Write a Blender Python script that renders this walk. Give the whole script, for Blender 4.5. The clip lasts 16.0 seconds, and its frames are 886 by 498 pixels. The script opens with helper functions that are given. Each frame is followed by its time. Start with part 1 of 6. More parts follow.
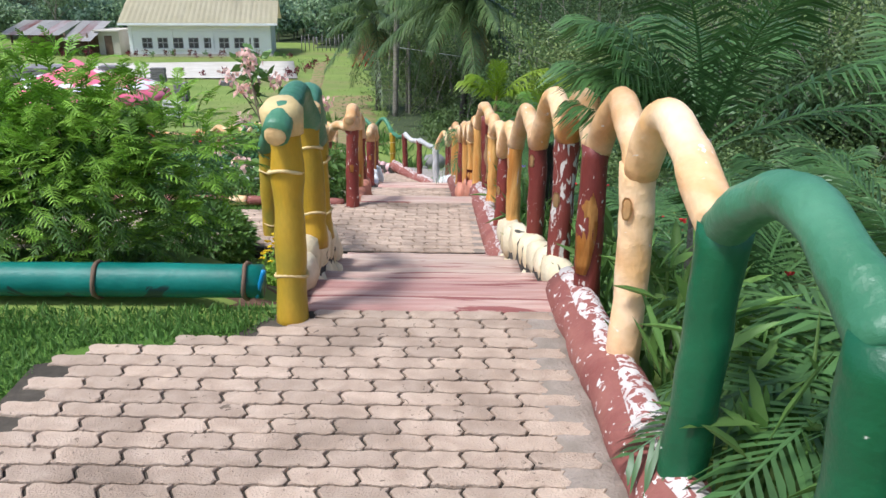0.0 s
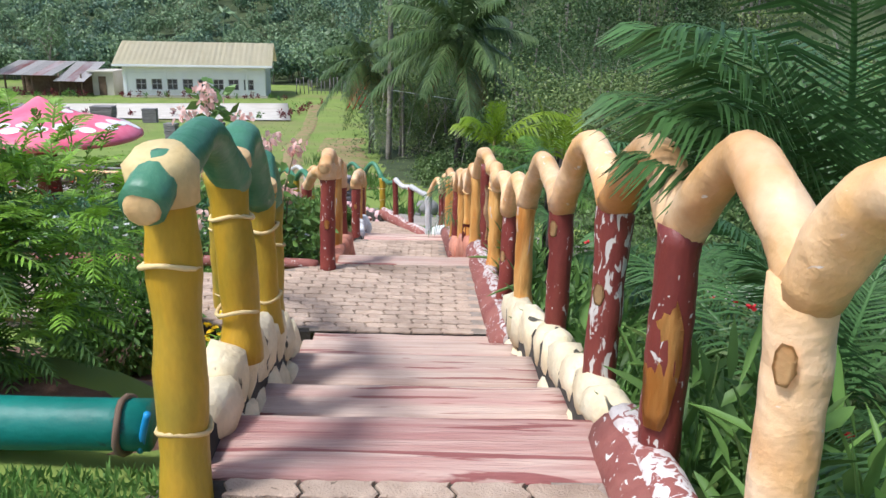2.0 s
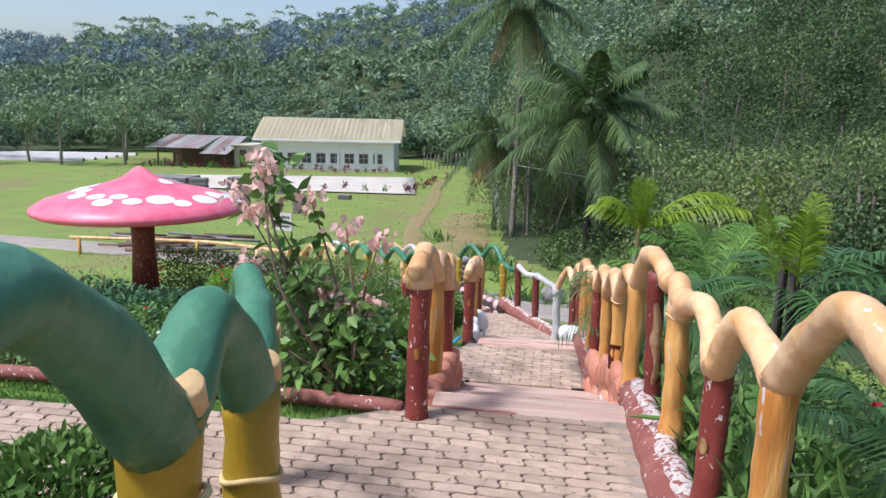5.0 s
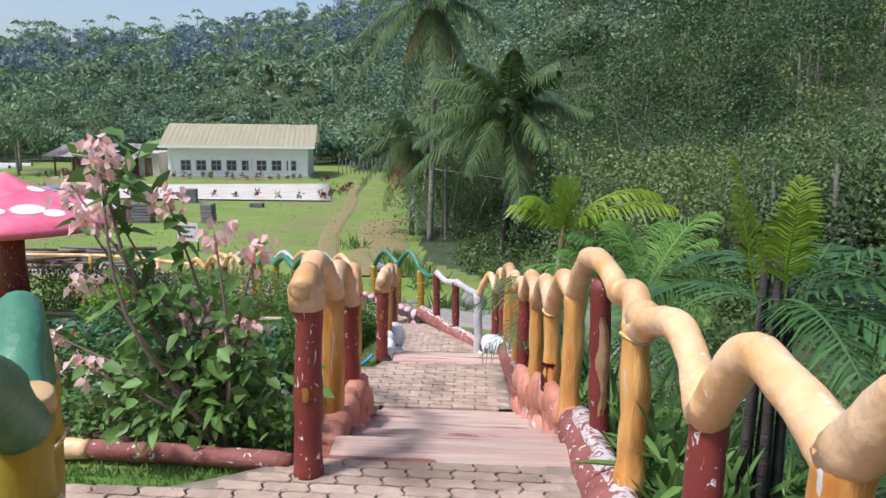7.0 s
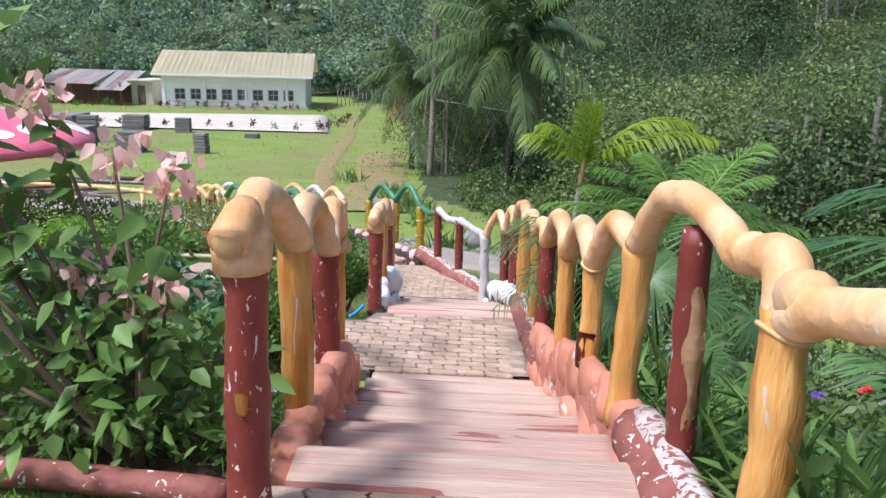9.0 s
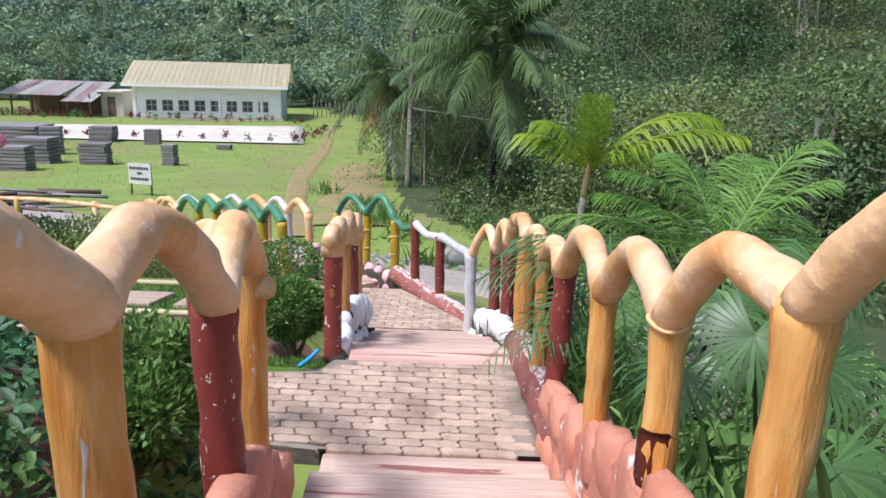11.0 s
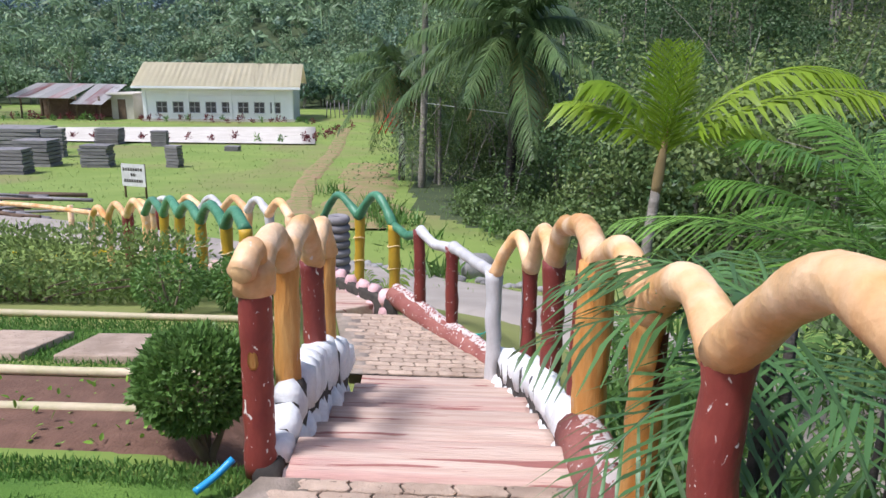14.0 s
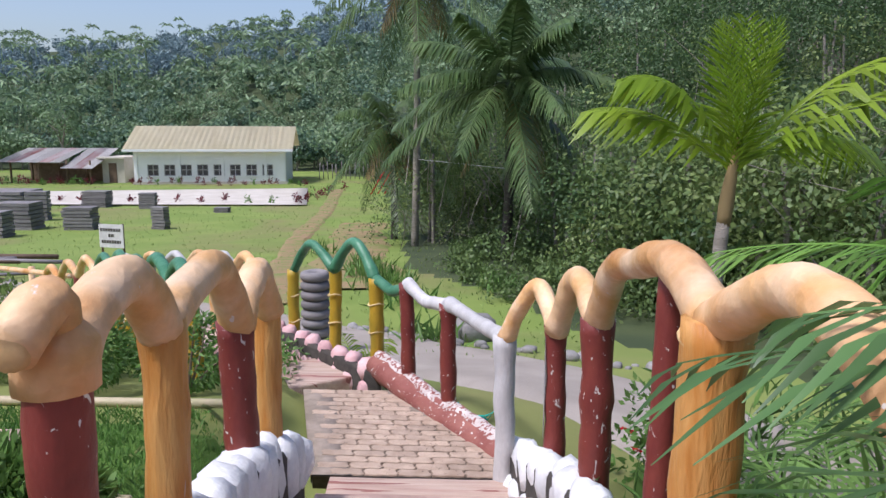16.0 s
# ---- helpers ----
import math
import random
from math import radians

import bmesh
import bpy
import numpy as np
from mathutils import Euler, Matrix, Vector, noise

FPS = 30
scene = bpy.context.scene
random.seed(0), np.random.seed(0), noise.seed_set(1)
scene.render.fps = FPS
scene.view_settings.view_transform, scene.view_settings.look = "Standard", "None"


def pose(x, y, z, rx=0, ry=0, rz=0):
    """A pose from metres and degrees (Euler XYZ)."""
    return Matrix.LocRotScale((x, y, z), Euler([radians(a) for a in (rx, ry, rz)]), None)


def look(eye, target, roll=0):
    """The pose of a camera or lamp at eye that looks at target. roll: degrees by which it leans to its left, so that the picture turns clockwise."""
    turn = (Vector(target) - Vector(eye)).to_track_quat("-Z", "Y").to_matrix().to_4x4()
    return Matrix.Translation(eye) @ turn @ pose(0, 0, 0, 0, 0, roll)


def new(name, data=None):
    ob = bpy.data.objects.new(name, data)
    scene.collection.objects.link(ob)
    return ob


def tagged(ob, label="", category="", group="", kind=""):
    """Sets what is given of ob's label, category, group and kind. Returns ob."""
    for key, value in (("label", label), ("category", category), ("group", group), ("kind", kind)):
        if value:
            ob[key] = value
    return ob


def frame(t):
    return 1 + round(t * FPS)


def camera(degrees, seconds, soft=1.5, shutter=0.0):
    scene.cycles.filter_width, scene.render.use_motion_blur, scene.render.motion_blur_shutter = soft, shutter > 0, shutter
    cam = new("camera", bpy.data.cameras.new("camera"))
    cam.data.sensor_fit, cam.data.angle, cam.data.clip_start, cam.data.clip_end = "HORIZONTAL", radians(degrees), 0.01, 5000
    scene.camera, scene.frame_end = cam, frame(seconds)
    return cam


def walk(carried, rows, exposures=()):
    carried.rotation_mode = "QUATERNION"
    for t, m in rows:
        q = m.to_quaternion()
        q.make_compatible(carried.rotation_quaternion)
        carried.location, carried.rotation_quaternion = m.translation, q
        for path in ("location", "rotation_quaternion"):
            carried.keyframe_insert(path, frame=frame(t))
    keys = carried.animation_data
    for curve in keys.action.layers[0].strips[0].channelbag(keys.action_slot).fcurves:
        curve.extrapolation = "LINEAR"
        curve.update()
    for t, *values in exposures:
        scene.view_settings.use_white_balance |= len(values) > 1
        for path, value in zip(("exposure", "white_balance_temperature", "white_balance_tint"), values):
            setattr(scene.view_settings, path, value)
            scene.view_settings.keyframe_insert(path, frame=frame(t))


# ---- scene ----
cam = camera(61.3, 16.0)
PATH = [
    (0, (-0.017, 0.255, 1.423), (-0.01, 2.136, 0.744), 0.7),
    (0.5, (-0.035, 0.572, 1.365), (-0.022, 2.446, 0.665), 1.4),
    (1, (-0.082, 0.899, 1.307), (-0.068, 2.791, 0.659), 1.2),
    (1.5, (-0.037, 1.197, 1.263), (-0.017, 3.106, 0.667), 1.1),
    (2, (-0.003, 1.505, 1.251), (0.02, 3.421, 0.679), 1.3),
    (2.5, (-0.017, 1.88, 1.16), (0.005, 3.825, 0.698), 1.3),
    (3, (-0.012, 2.326, 1.069), (-0.008, 4.283, 0.654), 1.7),
    (3.5, (-0.03, 2.781, 1.053), (-0.038, 4.744, 0.667), 1.5),
    (4, (-0.054, 3.194, 1.037), (-0.217, 5.143, 0.618), 0.7),
    (4.2, (-0.09, 3.313, 1.058), (-0.431, 5.24, 0.643), 1.2),
    (6.3, (-0.154, 4.057, 0.97), (-0.354, 6.019, 0.639), 1.7),
    (6.5, (-0.154, 4.169, 0.95), (-0.339, 6.135, 0.628), 1.8),
    (7, (-0.165, 4.544, 0.88), (-0.257, 6.507, 0.511), 0.8),
    (7.5, (-0.144, 4.864, 0.812), (-0.231, 6.822, 0.412), 0.9),
    (8, (-0.176, 5.151, 0.792), (-0.257, 7.088, 0.303), 1.5),
    (8.5, (-0.263, 5.481, 0.72), (-0.346, 7.411, 0.203), 1.5),
    (8.7, (-0.27, 5.603, 0.687), (-0.358, 7.527, 0.148), 1.7),
    (10.8, (-0.299, 7.159, 0.296), (-0.331, 9.095, -0.206), 1.6),
    (11, (-0.328, 7.348, 0.308), (-0.358, 9.283, -0.196), 1.7),
    (11.5, (-0.402, 7.775, 0.276), (-0.443, 9.709, -0.233), 1.9),
    (12, (-0.479, 8.19, 0.286), (-0.55, 10.115, -0.254), 1.8),
    (12.5, (-0.51, 8.512, 0.219), (-0.585, 10.441, -0.303), 1.1),
    (13, (-0.49, 8.961, 0.066), (-0.578, 10.905, -0.394), 0.5),
    (13.5, (-0.447, 9.339, -0.052), (-0.527, 11.275, -0.548), 0.4),
    (14, (-0.326, 9.692, -0.172), (-0.402, 11.627, -0.674), 0.9),
    (14.5, (-0.289, 10.076, -0.293), (-0.357, 12.012, -0.788), 0.8),
    (15, (-0.263, 10.395, -0.382), (-0.334, 12.334, -0.866), 0.6),
    (15.5, (-0.304, 10.78, -0.475), (-0.369, 12.73, -0.914), 0.9),
    (16, (-0.369, 11.13, -0.575), (-0.434, 13.099, -0.916), 0.3),
]
walk(cam, [(t, look(eye, target, roll)) for t, eye, target, roll in PATH], 
     [(0, 0.40, 5980, 9), (2.5, 0.45, 5980, 11), (4.2, 0.47, 6000, 13), (6.3, 0.20, 6000, 14), (6.6, 0.22, 6000, 14), (7.2, 0.40, 6000, 14), (8.0, 0.50, 6000, 14),
      (11.0, 0.52, 6000, 15), (11.7, 0.52, 6000, 15), (12.5, 0.46, 6000, 15), (15.0, 0.50, 6000, 15), (15.5, 0.42, 6000, 15), (16, 0.26, 6000, 18)])


# ---------------------------------------------------------------- world, sun
SUN_EL, SUN_AZ = 60.0, -125.0          # degrees; azimuth from ahead, positive to the right
world = bpy.data.worlds.new("sky")
scene.world = world
world.use_nodes = True
wn, wl = world.node_tree.nodes, world.node_tree.links
sky = wn.new("ShaderNodeTexSky")
sky.sky_type, sky.sun_disc = "NISHITA", False
sky.sun_elevation, sky.sun_rotation = radians(SUN_EL), radians(SUN_AZ)
sky.dust_density, sky.air_density = 2.5, 1.0
wn["Background"].inputs[1].default_value = 0.135
wl.new(sky.outputs[0], wn["Background"].inputs[0])
sun = new("sun", bpy.data.lights.new("sun", "SUN"))
sun.data.energy, sun.data.angle, sun.data.color = 3.0, radians(10.0), (1.0, 0.98, 0.95)
sun.matrix_world = look((0, 0, 0), (-math.sin(radians(SUN_AZ)) * math.cos(radians(SUN_EL)),
                                    -math.cos(radians(SUN_AZ)) * math.cos(radians(SUN_EL)), -math.sin(radians(SUN_EL))))

# ---------------------------------------------------------------- materials
def surface(name, base, alt, scale=6.0, rough=0.65, bump=0.25, fine=60.0, stretch=(1, 1, 1), peel=None, peel_at=0.6,
            peel_scale=14.0, stain=None, stain_scale=1.3, vary=0.12, island=False, through_light=0.0, spec=0.4, facet=0.0):
    """A painted or natural surface: two tones, fine grain, optional chipped paint and stains, relief."""
    m = bpy.data.materials.new(name)
    m.use_nodes = True
    n, l = m.node_tree.nodes, m.node_tree.links
    b = n["Principled BSDF"]
    geo, mp = n.new("ShaderNodeNewGeometry"), n.new("ShaderNodeMapping")
    mp.inputs["Scale"].default_value = stretch
    l.new(geo.outputs["Position"], mp.inputs["Vector"])

    def tex(s, detail=4.0, dist=0.0):
        t = n.new("ShaderNodeTexNoise")
        t.inputs["Scale"].default_value, t.inputs["Detail"].default_value, t.inputs["Distortion"].default_value = s, detail, dist
        l.new(mp.outputs[0], t.inputs["Vector"])
        return t.outputs["Fac"]

    def span(fac, lo, hi):
        r = n.new("ShaderNodeMapRange")
        r.inputs["From Min"].default_value, r.inputs["From Max"].default_value = lo, hi
        l.new(fac, r.inputs["Value"])
        return r.outputs[0]

    def mix(fac, a, c):
        x = n.new("ShaderNodeMix")
        x.data_type = "RGBA"
        for sock, v in ((x.inputs[0], fac), (x.inputs[6], a), (x.inputs[7], c)):
            if isinstance(v, (int, float)):
                sock.default_value = v
            elif isinstance(v, tuple):
                sock.default_value = (*v, 1)
            else:
                l.new(v, sock)
        return x.outputs[2]

    grain = tex(fine, 6.0)
    col = mix(span(tex(scale, 5.0, 0.4), 0.35, 0.68), base, alt)
    if stain:
        col = mix(span(tex(stain_scale, 6.0, 0.6), 0.5, 0.72), col, stain)
    height = grain
    if facet:                                             # hewn, hand-trowelled faces
        vo, mx2 = n.new("ShaderNodeTexVoronoi"), n.new("ShaderNodeMath")
        vo.inputs["Scale"].default_value = facet
        l.new(mp.outputs[0], vo.inputs["Vector"])
        mx2.operation = "MULTIPLY_ADD"
        l.new(vo.outputs["Distance"], mx2.inputs[0])
        mx2.inputs[1].default_value = 1.6
        l.new(grain, mx2.inputs[2])
        height = mx2.outputs[0]
    if peel:
        chips = span(tex(peel_scale, 8.0, 0.8), peel_at, peel_at + 0.025)
        col = mix(chips, col, peel)
    hsv = n.new("ShaderNodeHueSaturation")
    l.new(col, hsv.inputs["Color"])
    if vary:
        if island:
            rnd = geo.outputs["Random Per Island"]
        else:
            rnd = n.new("ShaderNodeObjectInfo").outputs["Random"]
        v = n.new("ShaderNodeMapRange")
        v.inputs["To Min"].default_value, v.inputs["To Max"].default_value = 1 - vary, 1 + vary
        l.new(rnd, v.inputs["Value"])
        g = n.new("ShaderNodeMath")
        g.operation = "MULTIPLY"
        l.new(v.outputs[0], g.inputs[0])
        l.new(span_value(n, l, grain, 0.86, 1.14), g.inputs[1])
        l.new(g.outputs[0], hsv.inputs["Value"])
    l.new(hsv.outputs[0], b.inputs["Base Color"])
    b.inputs["Roughness"].default_value = rough
    b.inputs["Specular IOR Level"].default_value = spec
    if bump:
        bp = n.new("ShaderNodeBump")
        bp.inputs["Strength"].default_value, bp.inputs["Distance"].default_value = bump, 0.01
        l.new(height, bp.inputs["Height"])
        l.new(bp.outputs[0], b.inputs["Normal"])
    if through_light:
        tr, mx = n.new("ShaderNodeBsdfTranslucent"), n.new("ShaderNodeMixShader")
        l.new(hsv.outputs[0], tr.inputs["Color"])
        mx.inputs[0].default_value = through_light
        l.new(b.outputs[0], mx.inputs[1])
        l.new(tr.outputs[0], mx.inputs[2])
        l.new(mx.outputs[0], n["Material Output"].inputs["Surface"])
    return m


def span_value(n, l, fac, lo, hi):
    r = n.new("ShaderNodeMapRange")
    r.inputs["To Min"].default_value, r.inputs["To Max"].default_value = lo, hi
    l.new(fac, r.inputs["Value"])
    return r.outputs[0]


def leafy(name, a, b, vary=0.35, through_light=0.3, rough=0.5):
    return surface(name, a, b, scale=1.1, rough=rough, bump=0, fine=9.0, vary=vary, island=True, through_light=through_light, spec=0.35)


WHITE_CHIP = (0.66, 0.62, 0.57)
M = {
    "orange": surface("orange_paint", (0.55, 0.22, 0.04), (0.72, 0.42, 0.14), 4, 0.5, 0.6, 26, (4, 4, 0.6), (0.55, 0.5, 0.47), 0.68, 7, (0.42, 0.16, 0.03), 2.4, facet=5),
    "tan": surface("tan_paint", (0.68, 0.380, 0.150), (0.83, 0.60, 0.39), 4.5, 0.5, 0.5, 34, (1, 1, 1), (0.74, 0.65, 0.60), 0.685, 17, (0.56, 0.25, 0.07), 2.2, facet=11),
    "red": surface("oxblood_paint", (0.17, 0.030, 0.025), (0.23, 0.048, 0.034), 5, 0.5, 0.3, 40, (1.6, 1.6, 0.8), WHITE_CHIP, 0.64, 22),
    "red_peel": surface("flaking_oxblood_paint", (0.19, 0.036, 0.03), (0.24, 0.055, 0.04), 5, 0.55, 0.4, 40, (1.8, 1.8, 0.6), WHITE_CHIP, 0.565, 20),
    "red_kerb": surface("worn_red_kerb_paint", (0.22, 0.068, 0.055), (0.30, 0.115, 0.09), 5, 0.72, 0.6, 40, (1, 1, 1), WHITE_CHIP, 0.635, 26),
    "green": surface("green_paint", (0.008, 0.085, 0.035), (0.012, 0.12, 0.05), 4, 0.4, 0.3, 40, (1, 1, 1), WHITE_CHIP, 0.685, 14, facet=9),
    "green_rail": surface("sage_green_paint", (0.045, 0.168, 0.085), (0.090, 0.250, 0.145), 4, 0.42, 0.4, 40, facet=11),
    "bamboo": surface("yellow_bamboo_paint", (0.50, 0.29, 0.02), (0.36, 0.25, 0.025), 3, 0.45, 0.25, 40, (2, 2, 0.8), None, 0.6, 9, (0.25, 0.21, 0.03), 2.0),
    "rope": surface("cream_rope_paint", (0.72, 0.56, 0.28), (0.62, 0.45, 0.2), 12, 0.7),
    "cut": surface("cut_wood_paint", (0.66, 0.45, 0.22), (0.55, 0.34, 0.15), 12, 0.6, facet=14),
    "white_post": surface("bare_grey_white_post", (0.45, 0.43, 0.42), (0.58, 0.56, 0.55), 5, 0.7, 0.4, 40, (2, 2, 0.7)),
    "cream_stone": surface("cream_painted_stone", (0.66, 0.54, 0.34), (0.76, 0.66, 0.47), 7, 0.75, 0.6, 45, (1, 1, 1), (0.06, 0.055, 0.04), 0.66, 6),
    "salmon_stone": surface("salmon_painted_stone", (0.50, 0.19, 0.12), (0.60, 0.27, 0.18), 6, 0.7, 0.6, 45, (1, 1, 1), (0.66, 0.56, 0.5), 0.68, 7),
    "white_stone": surface("white_painted_stone", (0.66, 0.66, 0.66), (0.78, 0.78, 0.77), 6, 0.75, 0.6, 45, (1, 1, 1), (0.3, 0.28, 0.25), 0.72, 7),
    "pink_stone": surface("pink_painted_stone", (0.62, 0.36, 0.36), (0.72, 0.48, 0.47), 6, 0.7, 0.5, 45),
    "mortar": surface("dark_joint_mortar", (0.035, 0.03, 0.026), (0.07, 0.06, 0.05), 9, 0.9),
    "white_mortar": surface("whitewashed_base", (0.47, 0.40, 0.37), (0.62, 0.57, 0.54), 9, 0.8, 0.6, 40, (1, 1, 1), (0.25, 0.085, 0.07), 0.52, 27),
    "salmon_mortar": surface("salmon_base", (0.42, 0.15, 0.10), (0.52, 0.22, 0.15), 9, 0.8, 0.5, 40, (1, 1, 1), WHITE_CHIP, 0.62, 9),
    "paver": surface("concrete_paver", (0.425, 0.310, 0.230), (0.540, 0.408, 0.312), 10, 0.88, 0.9, 130, (1, 1, 1), (0.20, 0.145, 0.105), 0.66, 26, (0.25, 0.18, 0.13), 1.7, vary=0.15),
    "cement": surface("rough_cement", (0.25, 0.20, 0.16), (0.34, 0.275, 0.225), 12, 0.9, 0.8, 80, (1, 1, 1), None, 0.6, 9, (0.17, 0.14, 0.10), 3.0, vary=0),
    "joint": surface("joint_sand", (0.055, 0.044, 0.033), (0.085, 0.07, 0.052), 20, 0.95, 0.6, 120),
    "tread": surface("worn_wood_grain_concrete", (0.500, 0.345, 0.275), (0.620, 0.475, 0.385), 4, 0.78, 1.0, 20, (0.40, 7, 3), (0.31, 0.125, 0.105), 0.615, 3.0, (0.48, 0.255, 0.220), 0.9, vary=0.10),
    "tread_edge": surface("wine_red_tread_edge", (0.42, 0.225, 0.190), (0.55, 0.395, 0.325), 4, 0.78, 1.0, 20, (0.40, 7, 3), (0.27, 0.095, 0.085), 0.575, 2.6, (0.36, 0.150, 0.135), 0.9, vary=0.08),
    "ground": surface("grass_and_soil", (0.155, 0.225, 0.04), (0.21, 0.27, 0.06), 0.35, 0.95, 0.5, 14, (1, 1, 1), None, 0.6, 9, (0.21, 0.19, 0.075), 0.12, vary=0),
    # dark ground among the trees, with their shade included in its colour
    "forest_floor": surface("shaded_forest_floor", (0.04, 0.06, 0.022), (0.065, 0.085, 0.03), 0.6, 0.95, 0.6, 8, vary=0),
    "turf": surface("short_turf", (0.07, 0.15, 0.018), (0.11, 0.20, 0.028), 3, 0.95, 0.8, 90, vary=0),
    "soil": surface("red_brown_soil", (0.12, 0.062, 0.04), (0.17, 0.09, 0.06), 8, 0.95, 0.9, 50, vary=0),
    "red_earth": surface("bare_red_earth", (0.31, 0.195, 0.11), (0.22, 0.21, 0.075), 0.9, 0.95, 0.6, 12, (1, 1, 1), (0.17, 0.21, 0.05), 0.55, 1.3, vary=0),
    "road": surface("dusty_gravel_road", (0.30, 0.26, 0.22), (0.38, 0.33, 0.285), 1.2, 0.95, 0.8, 30, vary=0),
    "pale_log": surface("weathered_log_paint", (0.40, 0.36, 0.20), (0.55, 0.44, 0.30), 4, 0.6, 0.4, 30, (1, 1, 1), (0.2, 0.22, 0.10), 0.66, 5),
    "slab": surface("pale_concrete_slab", (0.495, 0.450, 0.378), (0.576, 0.531, 0.468), 0.8, 0.9, 0.3, 30, (1, 1, 1), None, 0.6, 9, (0.45, 0.40, 0.33), 0.3),
    "wall": surface("white_rendered_wall", (0.76, 0.76, 0.76), (0.82, 0.82, 0.82), 0.5, 0.8, 0.2, 20, vary=0),
    "roof": surface("beige_sheet_roof", (0.60, 0.54, 0.37), (0.65, 0.59, 0.42), 0.5, 0.6, 0.2, 20, vary=0),
    "rust": surface("patched_rusty_sheet", (0.55, 0.50, 0.51), (0.40, 0.17, 0.15), 0.9, 0.6, 0.3, 20, (1, 0.2, 1), vary=0.25),
    "glass": surface("dark_window_glass", (0.02, 0.022, 0.025), (0.035, 0.037, 0.04), 2, 0.12, 0, 20, spec=0.6),
    "frame": surface("grey_window_frame", (0.35, 0.35, 0.35), (0.4, 0.4, 0.4), 2, 0.5, 0, 20),
    "grey_wood": surface("weathered_grey_planks", (0.16, 0.15, 0.15), (0.24, 0.22, 0.22), 2, 0.85, 0.4, 20, (1, 1, 6), vary=0.2),
    "brown_wood": surface("weathered_brown_wood", (0.12, 0.075, 0.05), (0.18, 0.12, 0.08), 3, 0.85, 0.4, 20, vary=0.2),
    "bark": surface("grey_palm_bark", (0.20, 0.175, 0.14), (0.30, 0.27, 0.23), 3, 0.9, 0.8, 25, (1, 1, 5), vary=0.1),
    "dark_bark": surface("dark_bark", (0.035, 0.03, 0.025), (0.07, 0.06, 0.05), 3, 0.9, 0.8, 25, (1, 1, 4), vary=0.1),
    "twig": surface("brown_twigs", (0.14, 0.10, 0.065), (0.22, 0.17, 0.12), 5, 0.9, 0.4, 30, vary=0.1),
    "pink_cap": surface("pink_painted_cap", (0.78, 0.12, 0.20), (0.86, 0.22, 0.30), 3, 0.4, 0.1, 20, vary=0),
    "white_dot": surface("white_painted_dot", (0.8, 0.74, 0.74), (0.85, 0.8, 0.8), 5, 0.4, 0.1),
    "teal": surface("teal_painted_log", (0.0, 0.13, 0.10), (0.012, 0.21, 0.165), 3, 0.5, 0.35, 30, (1, 1, 1), (0.015, 0.045, 0.045), 0.60, 5),
    "blue": surface("blue_plastic_pipe", (0.02, 0.25, 0.55), (0.03, 0.3, 0.6), 5, 0.35, 0),
    "tie": surface("teal_plastic_twine", (0.0, 0.42, 0.36), (0.02, 0.5, 0.42), 15, 0.5, 0.2),
    "rock": surface("grey_field_stone", (0.20, 0.19, 0.18), (0.30, 0.285, 0.27), 4, 0.9, 0.7, 30, vary=0.2),
    "wire": surface("pale_cable", (0.4, 0.42, 0.4), (0.45, 0.47, 0.45), 5, 0.6, 0),
    "pole": surface("grey_green_pole", (0.10, 0.14, 0.12), (0.16, 0.2, 0.18), 3, 0.7, 0.3),
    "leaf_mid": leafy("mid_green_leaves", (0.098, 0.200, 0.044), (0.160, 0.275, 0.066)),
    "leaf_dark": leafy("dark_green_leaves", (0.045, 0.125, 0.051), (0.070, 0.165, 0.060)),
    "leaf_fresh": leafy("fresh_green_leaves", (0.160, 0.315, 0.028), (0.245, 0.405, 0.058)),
    "leaf_forest": leafy("forest_leaves", (0.098, 0.160, 0.050), (0.150, 0.215, 0.068), 0.28),
    "leaf_forest_light": leafy("light_forest_leaves", (0.145, 0.205, 0.060), (0.205, 0.260, 0.085), 0.28),
    "leaf_forest_dark": leafy("dark_forest_leaves", (0.055, 0.105, 0.038), (0.084, 0.142, 0.050), 0.28),
    # paler and bluer with distance: haze is put into these three leaf colours
    "leaf_far_haze": leafy("hazed_far_leaves", (0.160, 0.250, 0.130), (0.235, 0.320, 0.165), 0.4),
    "leaf_far_dark_haze": leafy("hazed_far_dark_leaves", (0.105, 0.180, 0.120), (0.150, 0.235, 0.145), 0.4),
    "leaf_ridge_haze": leafy("hazed_ridge_leaves", (0.160, 0.240, 0.260), (0.210, 0.290, 0.300), 0.3),
    "frond": leafy("palm_frond_green", (0.058, 0.138, 0.042), (0.100, 0.195, 0.062), 0.35, 0.3, 0.38),
    "frond_light": leafy("light_palm_frond", (0.110, 0.235, 0.036), (0.175, 0.315, 0.062), 0.3, 0.35, 0.4),
    "frond_yellow": leafy("yellow_green_frond", (0.16, 0.27, 0.012), (0.24, 0.33, 0.03), 0.25, 0.4, 0.4),
    "frond_coco": leafy("coconut_frond", (0.080, 0.138, 0.045), (0.138, 0.198, 0.074), 0.3, 0.3, 0.36),
    "frond_dry": leafy("dry_frond", (0.22, 0.15, 0.06), (0.3, 0.22, 0.1), 0.3, 0.2, 0.7),
    "grass": leafy("grass_blades", (0.085, 0.190, 0.034), (0.140, 0.260, 0.060), 0.35, 0.35, 0.6),
    "grass_dry": leafy("rough_grass", (0.190, 0.270, 0.072), (0.270, 0.340, 0.117), 0.35, 0.35, 0.7),
    "petal_pink": leafy("pink_bracts", (0.86, 0.52, 0.45), (0.92, 0.68, 0.61), 0.10, 0.35, 0.6),
